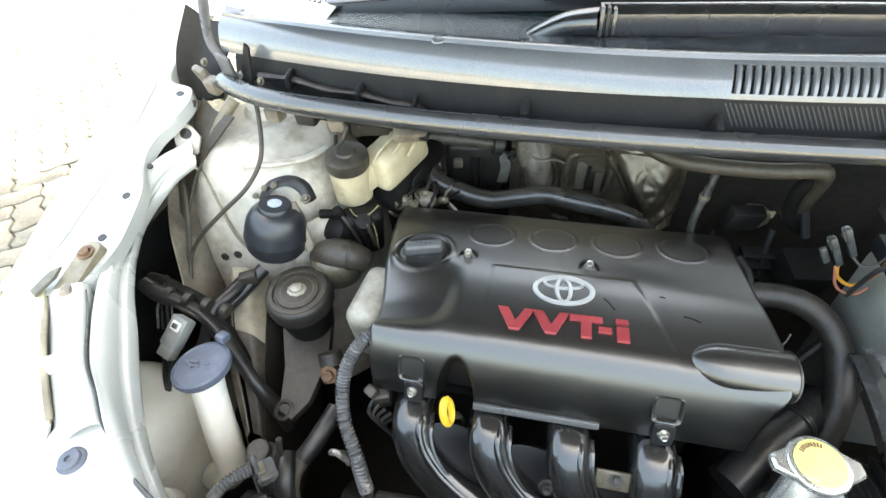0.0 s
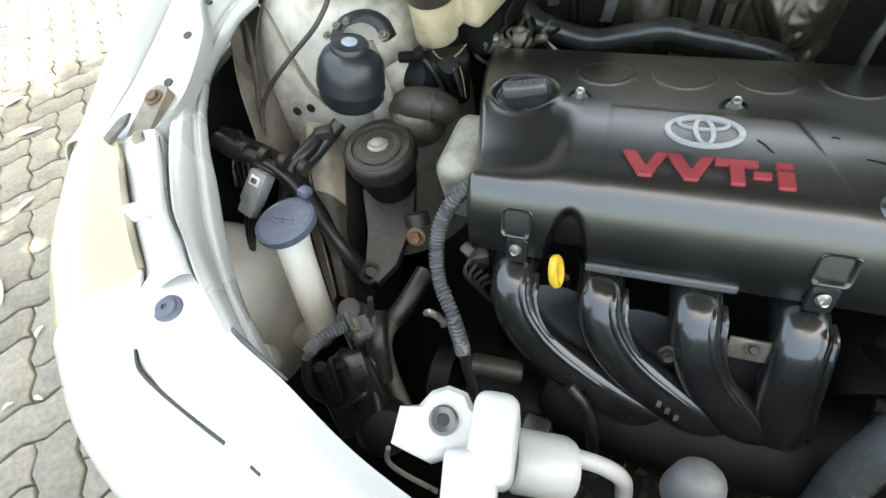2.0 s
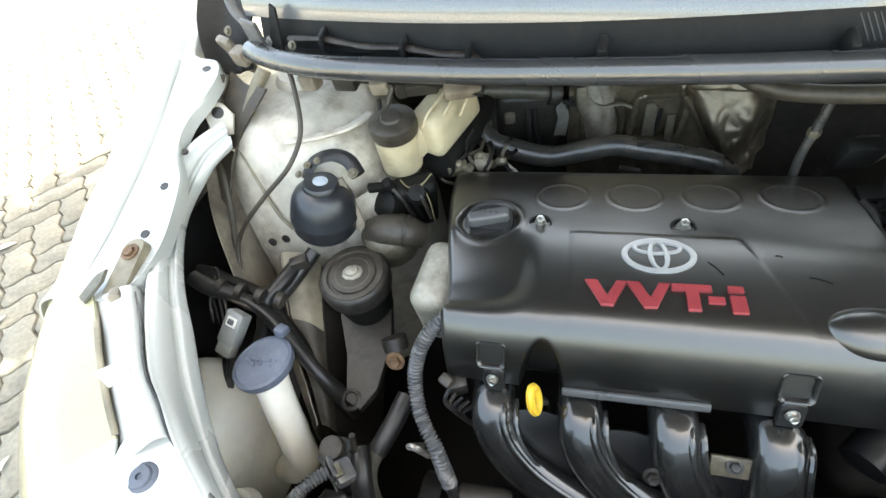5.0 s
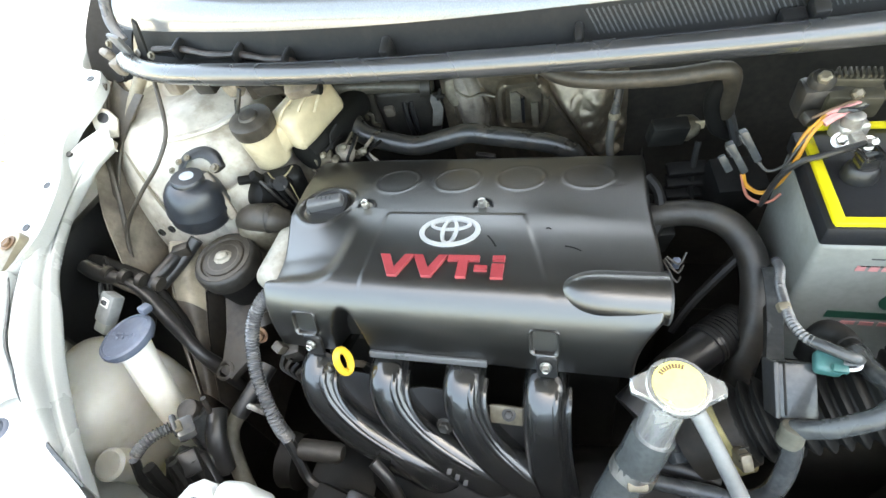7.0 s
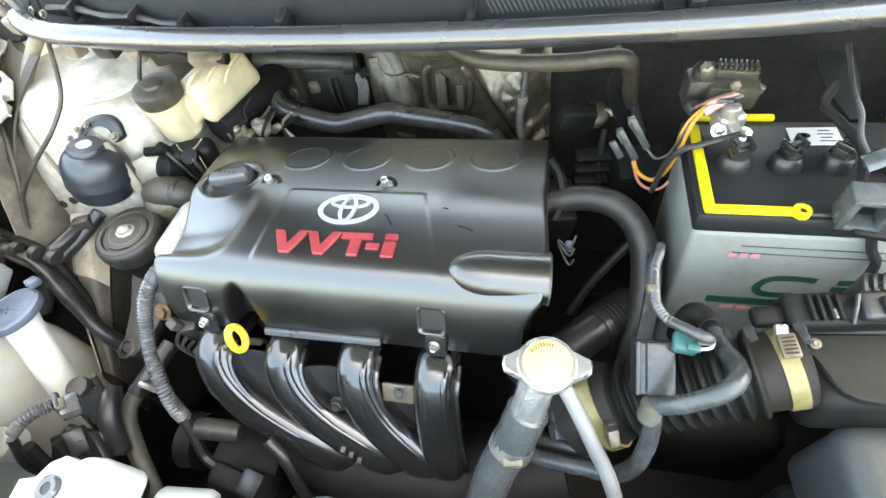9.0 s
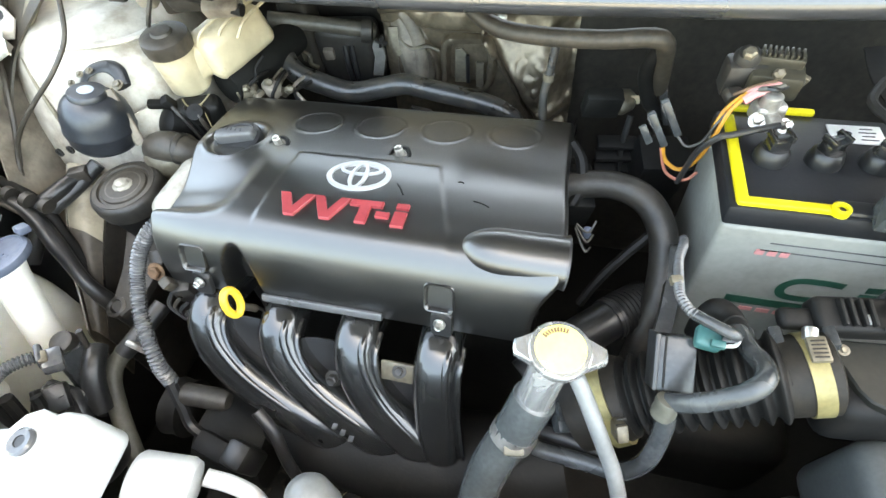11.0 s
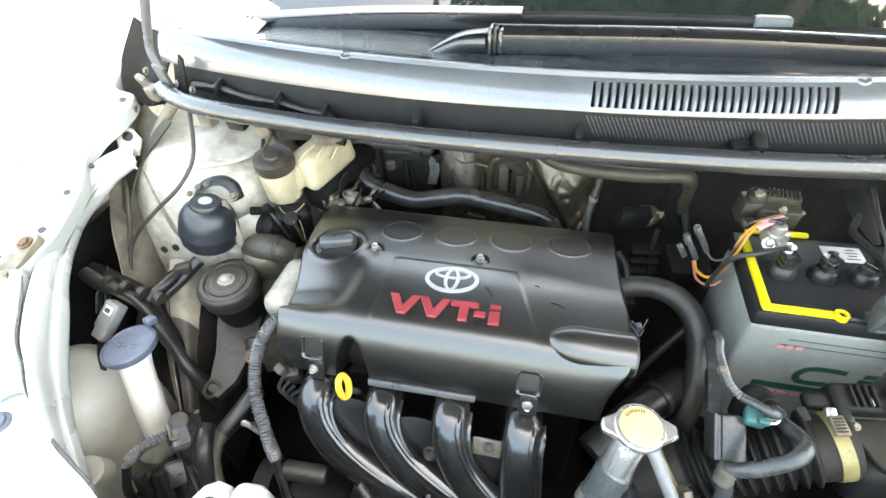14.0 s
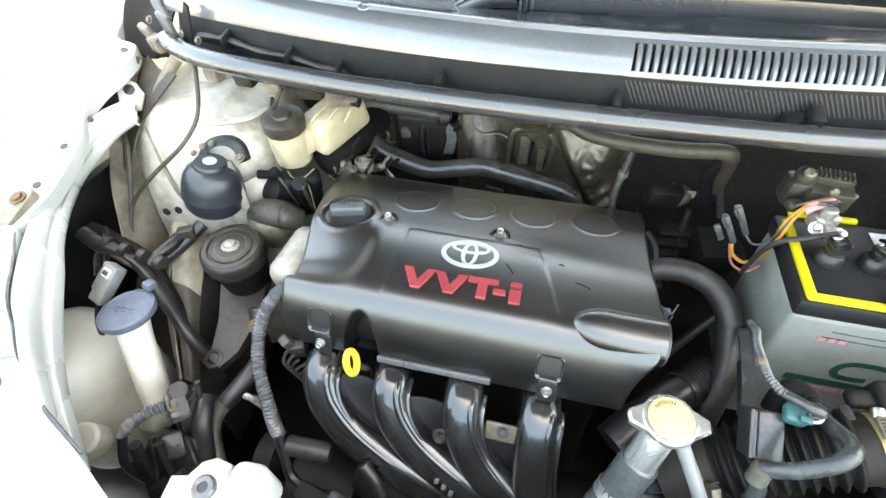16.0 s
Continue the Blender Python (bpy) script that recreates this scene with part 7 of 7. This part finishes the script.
m = pose(0.494, 0.324, 0.776, 12, 0, 8)
part("deck", box((0.115, 0.030, 0.022), m, 0.005, 3), M_MATTE, maf)
part("nose", box((0.030, 0.018, 0.012), m @ Matrix.Translation((-0.066, -0.002, -0.002)), 0.005, 3), M_MATTE, maf)
part("plug", box((0.034, 0.024, 0.012), m @ Matrix.Translation((0.012, -0.001, 0.014)), 0.004, 3), M_SATIN, maf)
part("latch", box((0.012, 0.016, 0.008), m @ Matrix.Translation((0.014, -0.003, 0.021)), 0.002), M_RUBBER, maf)
for k in range(3):
    part("clip_edge", tube([tuple(m @ Vector((-0.012 + 0.026 * k, -0.014, 0.012))), tuple(m @ Vector((-0.010 + 0.026 * k, -0.004, 0.019 + 0.002 * k))), tuple(m @ Vector((-0.004 + 0.026 * k, 0.008, 0.018)))], 0.0017, 6), M_HOSE, maf)
for k in range(4):
    part("rib", box((0.0030, 0.022, 0.010), m @ Matrix.Translation((-0.040 + 0.007 * k, 0.0, 0.011)), 0.0012), M_MATTE, maf)
part("label", box((0.007, 0.008, 0.0008), m @ Matrix.Translation((-0.022, -0.005, 0.0114)), 0), M_TANK, maf)
for k in range(3):
    part("wire", tube([tuple(m @ Vector((0.004 + 0.007 * k, 0.012, 0.014))), tuple(m @ Vector((0.010 + 0.007 * k, 0.026, 0.014))), (0.535 + 0.004 * k, 0.362, 0.765), (0.55, 0.366, 0.73)], 0.0024, 6), M_RUBBER, maf)
air = thing("air_box", (0.57, 0.22, 0.45), "grey plastic air cleaner box with rounded corners", "air box")
part("lid", box((0.20, 0.15, 0.12), pose(0.589, 0.192, 0.656, 3, 0, 6), 0.020, 5), M_AIRBOX, air)
part("base", box((0.21, 0.13, 0.16), pose(0.590, 0.186, 0.51, 0, 0, 6), 0.02, 3), M_BLACK, air)

# ---- bulkhead side ----
shield = thing("heat_shield", (0.09, 0.77, 0.60), "dull crumpled metal heat shield on the bulkhead", "heat shield")
def shield_y(x, z):
    """Depth of the pressed sheet: a framed recess, an arch beside it, a diagonal crease and a lumpy bulge."""
    y = 0.752 + 0.006 * noise.noise(Vector((x * 14, z * 12, 1.0))) - 0.0035 * abs(noise.noise(Vector((x * 34 + z * 9, z * 30, 4.0))))
    # framed recess
    u, v = abs(x - 0.063 - 0.08 * (z - 0.72)) / 0.037, abs(z - 0.718) / 0.041
    d = (u ** 5 + v ** 5) ** 0.2
    y -= 0.010 * step(0.16, 0.06, abs(d - 1.0)) - 0.006 * step(0.92, 0.84, d)
    # arch beside it
    w = abs(math.hypot((x + 0.018) / 0.030, (z - 0.705) / 0.048) - 1.0)
    y -= 0.009 * step(0.16, 0.04, w) * step(0.66, 0.70, z)
    # crease running down to the far side, bulging beyond it
    edge = x - (0.090 + 0.56 * max(0.0, 0.765 - z))
    y -= 0.012 * step(0.006, 0.0, abs(edge)) * step(0.79, 0.76, z)
    y -= 0.030 * step(0.0, 0.022, edge) * step(0.80, 0.70, z)
    lump = noise.noise(Vector((x * 30, z * 30, 9.0)))
    y -= (0.010 * lump + 0.006 * abs(noise.noise(Vector((x * 70, z * 60, 2.0))))) * step(0.0, 0.03, edge) * step(0.76, 0.70, z)
    # two steps across the top and a ragged far edge
    y -= 0.006 * step(0.772, 0.778, z + 0.06 * x) + 0.008 * step(0.800, 0.806, z - 0.10 * x)
    y += 0.05 * step(0.178, 0.225, x + 0.03 * noise.noise(Vector((3.0, z * 22, 7.0))) + 0.30 * max(0.0, z - 0.77))
    return y


rows = [[(-0.07 + 0.295 * j / 149, shield_y(-0.07 + 0.295 * j / 149, 0.872 - 0.27 * i / 119), 0.872 - 0.27 * i / 119) for j in range(150)] for i in range(120)]
part("sheet", sheet(rows, 0.002), M_SHIELD, shield, angle=30)
part("tongue", slab([(-0.009, -0.026), (0.009, -0.026), (0.010, 0.020), (0.004, 0.027), (-0.007, 0.026)], 0.004, pose(0.051, 0.742, 0.716, 80, 0, 3), 0.001), M_DUSTY, shield, "bright worn tongue")
part("tongue", slab([(-0.006, -0.020), (0.006, -0.020), (0.006, 0.020), (-0.006, 0.020)], 0.004, pose(0.082, 0.742, 0.702, 80, 0, -4), 0.001), M_DUSTY, shield, "bright worn tongue")
part("slot", box((0.0055, 0.006, 0.052), pose(0.0635, 0.741, 0.712, 8, 3), 0.001), M_RUBBER, shield, "dark slot")
part("strap", tube([(-0.050, 0.742, 0.775), (-0.048, 0.736, 0.752), (-0.040, 0.734, 0.735)], 0.010, 10, 6, 0.35), M_DUSTY, shield)
part("strap", tube([(-0.040, 0.735, 0.760), (-0.020, 0.730, 0.748), (0.004, 0.732, 0.752), (0.022, 0.734, 0.745)], 0.0042, 8, 6, 0.6), M_DUSTY, shield)
part("rivet", lathe([(0.007, -0.003), (0.007, 0.002), (0.004, 0.004), (0.001, 0.0045)], (0.118, 0.732, 0.800), (0, -1, 0.3), 16), M_STEEL, shield)
pipe1 = thing("heater_hose", (-0.03, 0.69, 0.66), "shiny black heater hose behind the engine cover", "hose")
part("hose", tube([(-0.205, 0.665, 0.775), (-0.178, 0.642, 0.752), (-0.145, 0.64, 0.738), (-0.092, 0.64, 0.725), (-0.042, 0.64, 0.736), (-0.004, 0.64, 0.745), (0.03, 0.64, 0.739), (0.089, 0.64, 0.728), (0.130, 0.64, 0.715), (0.154, 0.64, 0.690), (0.16, 0.635, 0.62)], lambda u, s: 0.0160 - 0.0025 * u, 16), M_HEATER, pipe1)
part("clamp", tube([(0.118, 0.64, 0.7195), (0.128, 0.64, 0.7155)], 0.0140, 18, 2), M_GRIME, pipe1)
part("clip", box((0.030, 0.008, 0.004), pose(0.02, 0.625, 0.715, 0, 18, 8), 0.001), M_GRIME, pipe1)
pipe2 = thing("heater_pipe", (-0.14, 0.73, 0.72), "dull black pipe across the bulkhead", "pipe")
part("pipe", tube([(-0.225, 0.690, 0.806), (-0.17, 0.71, 0.792), (-0.10, 0.735, 0.772), (-0.085, 0.745, 0.765)], 0.0115, 14), M_DUSTPIPE, pipe2)
part("flange", lathe([(0.018, -0.008), (0.019, 0.0), (0.018, 0.008), (0.011, 0.010)], (-0.092, 0.735, 0.771), (1, 0.3, -0.2), 20), M_GRIME, pipe2)
part("hanger", slab([(-0.010, 0.030), (0.008, 0.032), (0.014, 0.004), (0.006, -0.026), (-0.012, -0.024), (-0.006, 0.004)], 0.004, pose(-0.080, 0.730, 0.725, 70, 0, 10)), M_DUSTPIPE, pipe2, "dusty brown hanger plate")
part("clip", box((0.006, 0.008, 0.022), pose(-0.068, 0.728, 0.758, 10, 20), 0.002), M_RUBBER, pipe2)
part("clip", box((0.020, 0.008, 0.005), pose(-0.068, 0.727, 0.758, 10, 20), 0.002), M_RUBBER, pipe2)
blk = thing("bulkhead_clutter", (-0.12, 0.75, 0.60), "dark steering and pipe clutter against the bulkhead", "pipes")
part("box", box((0.10, 0.05, 0.11), pose(-0.135, 0.755, 0.72, 5, 0, 6), 0.014, 3), M_GRIME, blk)
part("box", box((0.05, 0.05, 0.16), pose(-0.205, 0.745, 0.74), 0.012, 3), M_BULK, blk)
for x in (-0.132, -0.120):
    part("tube", tube([(x, 0.728, 0.748), (x + 0.002, 0.722, 0.72), (x + 0.006, 0.720, 0.68)], 0.0042, 8), M_RUBBER, blk)
part("hook", tube([(-0.204, 0.722, 0.722), (-0.200, 0.716, 0.738), (-0.190, 0.714, 0.734), (-0.192, 0.714, 0.720), (-0.182, 0.718, 0.712)], 0.0036, 8), M_DUSTY, blk)
part("lug", box((0.018, 0.014, 0.020), pose(-0.160, 0.725, 0.735, 12, 0, 10), 0.004), M_DINGY, blk)
part("strut", tube([(-0.045, 0.76, 0.80), (-0.02, 0.748, 0.77), (-0.012, 0.74, 0.72), (-0.02, 0.735, 0.66)], 0.012, 10), M_DINGY, blk)
part("web", sheet(curve_rows([[(-0.07, 0.765, 0.81), (-0.04, 0.755, 0.80), (0.0, 0.76, 0.80)], [(-0.06, 0.76, 0.74), (-0.03, 0.73, 0.74), (0.0, 0.75, 0.73)], [(-0.05, 0.76, 0.66), (-0.02, 0.74, 0.66), (0.01, 0.755, 0.66)]], 5), 0.003), M_DINGY, blk)
brp = thing("brake_pipes", (-0.21, 0.57, 0.70), "bent brake pipes and unions beside the reservoir", "pipes")
rnd = random.Random(4)
for k in range(9):
    x, y, z = -0.228 + 0.011 * k, 0.580 + rnd.uniform(-0.012, 0.02), 0.760 + rnd.uniform(-0.01, 0.012)
    part("pipe", tube([(x + rnd.uniform(-0.02, 0.02), y + 0.03, z + 0.004), (x + rnd.uniform(-0.015, 0.015), y, z + rnd.uniform(0.0, 0.012)), (x + rnd.uniform(-0.02, 0.02), y - 0.014, z - 0.01), (x + rnd.uniform(-0.02, 0.02), y + 0.01, z - 0.04)], 0.0026, 8), (M_DUSTY, M_DINGY, M_MATTE)[k % 3], brp)
for k in range(6):
    part("nut", lathe([(0.006, -0.006), (0.0065, 0.0), (0.006, 0.006), (0.003, 0.009)], (-0.222 + 0.014 * k, 0.568 + rnd.uniform(-0.01, 0.015), 0.765 + rnd.uniform(-0.008, 0.012)), (rnd.uniform(-1, 1), -0.6, rnd.uniform(0, 1)), 6), M_DUSTY, brp)
part("union", box((0.028, 0.022, 0.020), pose(-0.212, 0.568, 0.764, 12, 0, 25), 0.004), M_DUSTY, brp)
part("union", box((0.020, 0.020, 0.020), pose(-0.175, 0.575, 0.765, 5, 0, -15), 0.004), M_DINGY, brp)
part("clip_wire", tube([(-0.190, 0.60, 0.80), (-0.198, 0.585, 0.79), (-0.196, 0.575, 0.775)], 0.002, 6), M_MATTE, brp)
sw = thing("ledge_wiring", (-0.24, 0.56, 0.90), "brown dusty plugs and wiring under the seal", "wiring")
for k, (x, w) in enumerate(((-0.375, 0.024), (-0.33, 0.030), (-0.285, 0.024), (-0.235, 0.04), (-0.185, 0.045))):
    part("plug", box((w, 0.020, 0.020), pose(x, 0.555 + 0.004 * (k % 2), 0.905 - 0.004 * k, 8 * k, 0, 6 * k - 10), 0.004), M_GRIME if k % 2 else M_DINGY, sw)
part("trunk", tube([(-0.42, 0.575, 0.915), (-0.36, 0.560, 0.912), (-0.29, 0.556, 0.905), (-0.22, 0.555, 0.900), (-0.16, 0.555, 0.885)], 0.0075, 10), M_MATTE, sw)
part("loop", tube([(-0.262, 0.535, 0.905), (-0.272, 0.528, 0.885), (-0.285, 0.535, 0.872), (-0.29, 0.55, 0.88)], 0.003, 6), M_GRIME, sw)
hng = thing("cowl_corner_bracket", (-0.455, 0.58, 0.90), "brown corner bracket with screws by the bonnet hinge", "bracket")
part("plate", box((0.030, 0.012, 0.060), pose(-0.500, 0.606, 0.918, 22, 0, -30), 0.005), M_DINGY, hng)
part("block", box((0.024, 0.020, 0.022), pose(-0.478, 0.585, 0.926, 10, 0, -20), 0.004), M_DINGY, hng)
part("tongue", box((0.026, 0.006, 0.045), pose(-0.437, 0.572, 0.955, 12, 8, -20), 0.002), M_GREYP, hng)
bolt(hng, (-0.500, 0.610, 0.948), (-0.3, -0.8, 0.5), 0.0042, 0.005, M_DUSTY)
bolt(hng, (-0.498, 0.594, 0.902), (-0.3, -0.8, 0.5), 0.0034, 0.004, M_RUBBER)
bolt(hng, (-0.424, 0.580, 0.944), (-0.1, -0.9, 0.5), 0.0050, 0.006, M_ALLOY)
bolt(hng, (-0.380, 0.553, 0.951), (-0.1, -0.9, 0.5), 0.0036, 0.005, M_DUSTY)
part("fin", slab([(-0.012, -0.030), (0.014, -0.024), (0.006, 0.026), (-0.003, 0.030)], 0.003, pose(-0.414, 0.578, 0.958, 70, 0, -20)), M_MATTE, hng)
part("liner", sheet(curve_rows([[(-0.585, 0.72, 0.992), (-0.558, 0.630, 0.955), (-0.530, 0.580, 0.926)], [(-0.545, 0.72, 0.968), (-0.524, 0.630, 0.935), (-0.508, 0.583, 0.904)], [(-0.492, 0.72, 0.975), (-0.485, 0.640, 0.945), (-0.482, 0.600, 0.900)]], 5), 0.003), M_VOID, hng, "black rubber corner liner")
rp = thing("suction_pipe", (0.24, 0.56, 0.80), "dark pipe running under the cowl ledge", "pipe")
part("pipe", tube([(0.075, 0.64, 0.915), (0.10, 0.60, 0.885), (0.135, 0.575, 0.870), (0.18, 0.562, 0.868), (0.25, 0.556, 0.870), (0.295, 0.556, 0.874), (0.312, 0.562, 0.866), (0.318, 0.575, 0.84), (0.325, 0.60, 0.79)], 0.0098, 12), M_RINGS, rp)
part("drop", tube([(0.205, 0.58, 0.86), (0.20, 0.575, 0.82), (0.195, 0.572, 0.78), (0.20, 0.575, 0.72)], 0.0050, 10), M_HEATER, rp)
part("collar", lathe([(0.0066, -0.004), (0.0070, 0.0), (0.0066, 0.004)], (0.199, 0.5745, 0.812), (0.05, 0.05, 1), 14), M_DUSTY, rp)
part("drop", tube([(0.312, 0.57, 0.86), (0.305, 0.585, 0.82), (0.32, 0.60, 0.77), (0.35, 0.62, 0.74)], 0.009, 10), M_MATTE, rp)
mis = thing("rear_clutter", (0.28, 0.58, 0.66), "dark brackets and plugs behind the battery side", "brackets")
for x, y, z, sx, sy, sz, mt in ((0.265, 0.60, 0.765, 0.045, 0.02, 0.035, M_VOID), (0.29, 0.57, 0.73, 0.05, 0.02, 0.008, M_MATTE), (0.29, 0.565, 0.715, 0.05, 0.02, 0.008, M_MATTE),
                                (0.29, 0.56, 0.70, 0.05, 0.02, 0.008, M_MATTE), (0.315, 0.60, 0.78, 0.016, 0.012, 0.014, M_RINGS), (0.24, 0.50, 0.70, 0.05, 0.06, 0.05, M_VOID), (0.34, 0.56, 0.70, 0.06, 0.05, 0.08, M_MATTE)):
    part("bracket", box((sx, sy, sz), pose(x, y, z, 15, 5, 12), 0.003), mt, mis)
part("hose", tube([(0.236, 0.505, 0.775), (0.248, 0.49, 0.765), (0.252, 0.47, 0.745), (0.245, 0.455, 0.73)], 0.0065, 8), M_MATTE, mis)
part("lump", lathe([(0.012, -0.02), (0.022, -0.008), (0.022, 0.008), (0.012, 0.018), (0.003, 0.02)], (0.288, 0.625, 0.752), (1, -0.3, 0.2), 18, 0.6), M_DUSTY, mis, "dusty brown lug")
part("tag", box((0.013, 0.004, 0.012), pose(0.305, 0.622, 0.758, 10, 0, 8), 0.001), M_TANKY, mis, "small pale tag")
part("hose", tube([(0.302, 0.60, 0.86), (0.318, 0.602, 0.82), (0.330, 0.598, 0.79), (0.345, 0.59, 0.75)], 0.0055, 8), M_SATIN, mis)
part("hose", tube([(0.300, 0.585, 0.76), (0.296, 0.565, 0.72), (0.300, 0.545, 0.68)], 0.004, 8), M_MATTE, mis)

# ---- paving ----
PW = 0.1125


def warp(x, y):
    """The zigzag of the joints, one wave to a paver's width."""
    tri = lambda s: abs((s / PW) % 1.0 - 0.5) * 4 - 1
    return x + 0.009 * tri(y + 0.25 * PW), y + 0.009 * tri(x + 0.25 * PW)


def paver_mesh(w, h):
    g = 0.0042
    pts = []
    nx, ny = round(w / PW) * 4, round(h / PW) * 4
    for k in range(nx):
        pts.append((g + (w - 2 * g) * k / nx, g))
    for k in range(ny):
        pts.append((w - g, g + (h - 2 * g) * k / ny))
    for k in range(nx):
        pts.append((w - g - (w - 2 * g) * k / nx, h - g))
    for k in range(ny):
        pts.append((g, h - g - (h - 2 * g) * k / ny))
    def ring(z, s):
        out = []
        for x, y in pts:
            q = Vector(warp(x, y))
            c = Vector((w / 2, h / 2))
            q = q + (c - q).normalized() * s
            out.append((q.x, q.y, z))
        return out
    bm = bmesh.new()
    add_loft(bm, [ring(-0.03, 0), ring(-0.004, 0.0), ring(0.0, 0.0035)])
    return finish(bm, "paver", M_PAVER, angle=60)


paving = thing("pavement", (-1.5, 0.6, 0.0), "grey beige interlocking concrete pavers in a herringbone bond", "pavement", kind="structure")
bed = bmesh.new()
add_box(bed, (13.0, 12.5, 0.02), pose(-1.0, 1.25, -0.0230), 0)
part("joint_bed", bed, M_SAND, paving)
flat_h, flat_v = paver_mesh(2 * PW, PW), paver_mesh(PW, 2 * PW)
turn = Matrix.Rotation(radians(45), 4, "Z")
rng = random.Random(7)
rest_v, rest_f = [], []
count = 0
for i in range(-96, 97):
    for j in range(-96, 97):
        s = (i - j) % 4
        if s not in (0, 3):
            continue
        c = turn @ Vector((i * PW + PW / 2, j * PW + PW / 2, 0)) + Vector((-2.0, 1.0, 0))
        if not (-7.5 < c.x < 5.5 and -5.0 < c.y < 7.5):
            continue
        m = Matrix.Translation((-2.0, 1.0, rng.uniform(-0.0015, 0.002))) @ turn @ Matrix.Translation((i * PW, j * PW, 0)) @ Matrix.Rotation(rng.uniform(-0.008, 0.008), 4, "X") @ Matrix.Rotation(rng.uniform(-0.008, 0.008), 4, "Y")
        me = flat_h if s == 0 else flat_v
        if -2.45 < c.x < -0.6 and -0.75 < c.y < 2.2 and count < 300:
            ob = new("paver", me)
            ob.parent = paving
            ob.matrix_basis = Matrix.Translation((1.5, -0.6, 0)) @ m
            count += 1
        else:
            k = len(rest_v)
            rest_v += [tuple(m @ v.co) for v in me.vertices]
            rest_f += [tuple(k + q for q in f.vertices) for f in me.polygons]
me = bpy.data.meshes.new("far_pavers")
me.from_pydata([(x + 1.5, y - 0.6, z) for x, y, z in rest_v], [], rest_f)
me.materials.append(M_PAVER)
ob = new("far_pavers", me)
ob.parent = paving
tagged(ob, kind="stuff")


def leaf(at, length, turn_deg, bend):
    bm = bmesh.new()
    rows = []
    for k in range(9):
        t = k / 8
        w = 0.16 * length * math.sin(math.pi * t) ** 0.8 + 0.001
        rows.append([(t * length - length / 2, w * s, 0.004 + bend * math.sin(math.pi * t) - 0.25 * w * (1 - abs(s))) for s in (-1, -0.5, 0, 0.5, 1)])
    add_sheet(bm, rows, 0.0006)
    bmesh.ops.transform(bm, matrix=pose(*at, 0, 0, turn_deg), verts=bm.verts)
    return bm


leaves = thing("fallen_leaves", (-1.7, 0.4, 0.0), "dry pale leaves and chips scattered on the pavers", "leaves", kind="stuff")
for x, y, L, a in ((-1.77, 0.305, 0.16, -30), (-1.33, 0.33, 0.20, 35), (-2.25, 0.95, 0.09, 40), (-1.30, 0.245, 0.05, 10), (-1.22, 0.21, 0.05, 70), (-1.50, 0.22, 0.04, 100), (-1.60, 0.03, 0.05, 20), (-1.95, 0.62, 0.07, 80),
                   (-1.35, 0.06, 0.03, 0), (-1.42, 0.02, 0.03, 60), (-1.70, -0.02, 0.05, 130), (-1.55, 0.42, 0.03, 30), (-2.0, 1.3, 0.07, 10), (-2.5, 1.1, 0.09, 60)):
    part("leaf", leaf((x, y, 0.002), L, a, 0.006), M_LEAF, leaves)
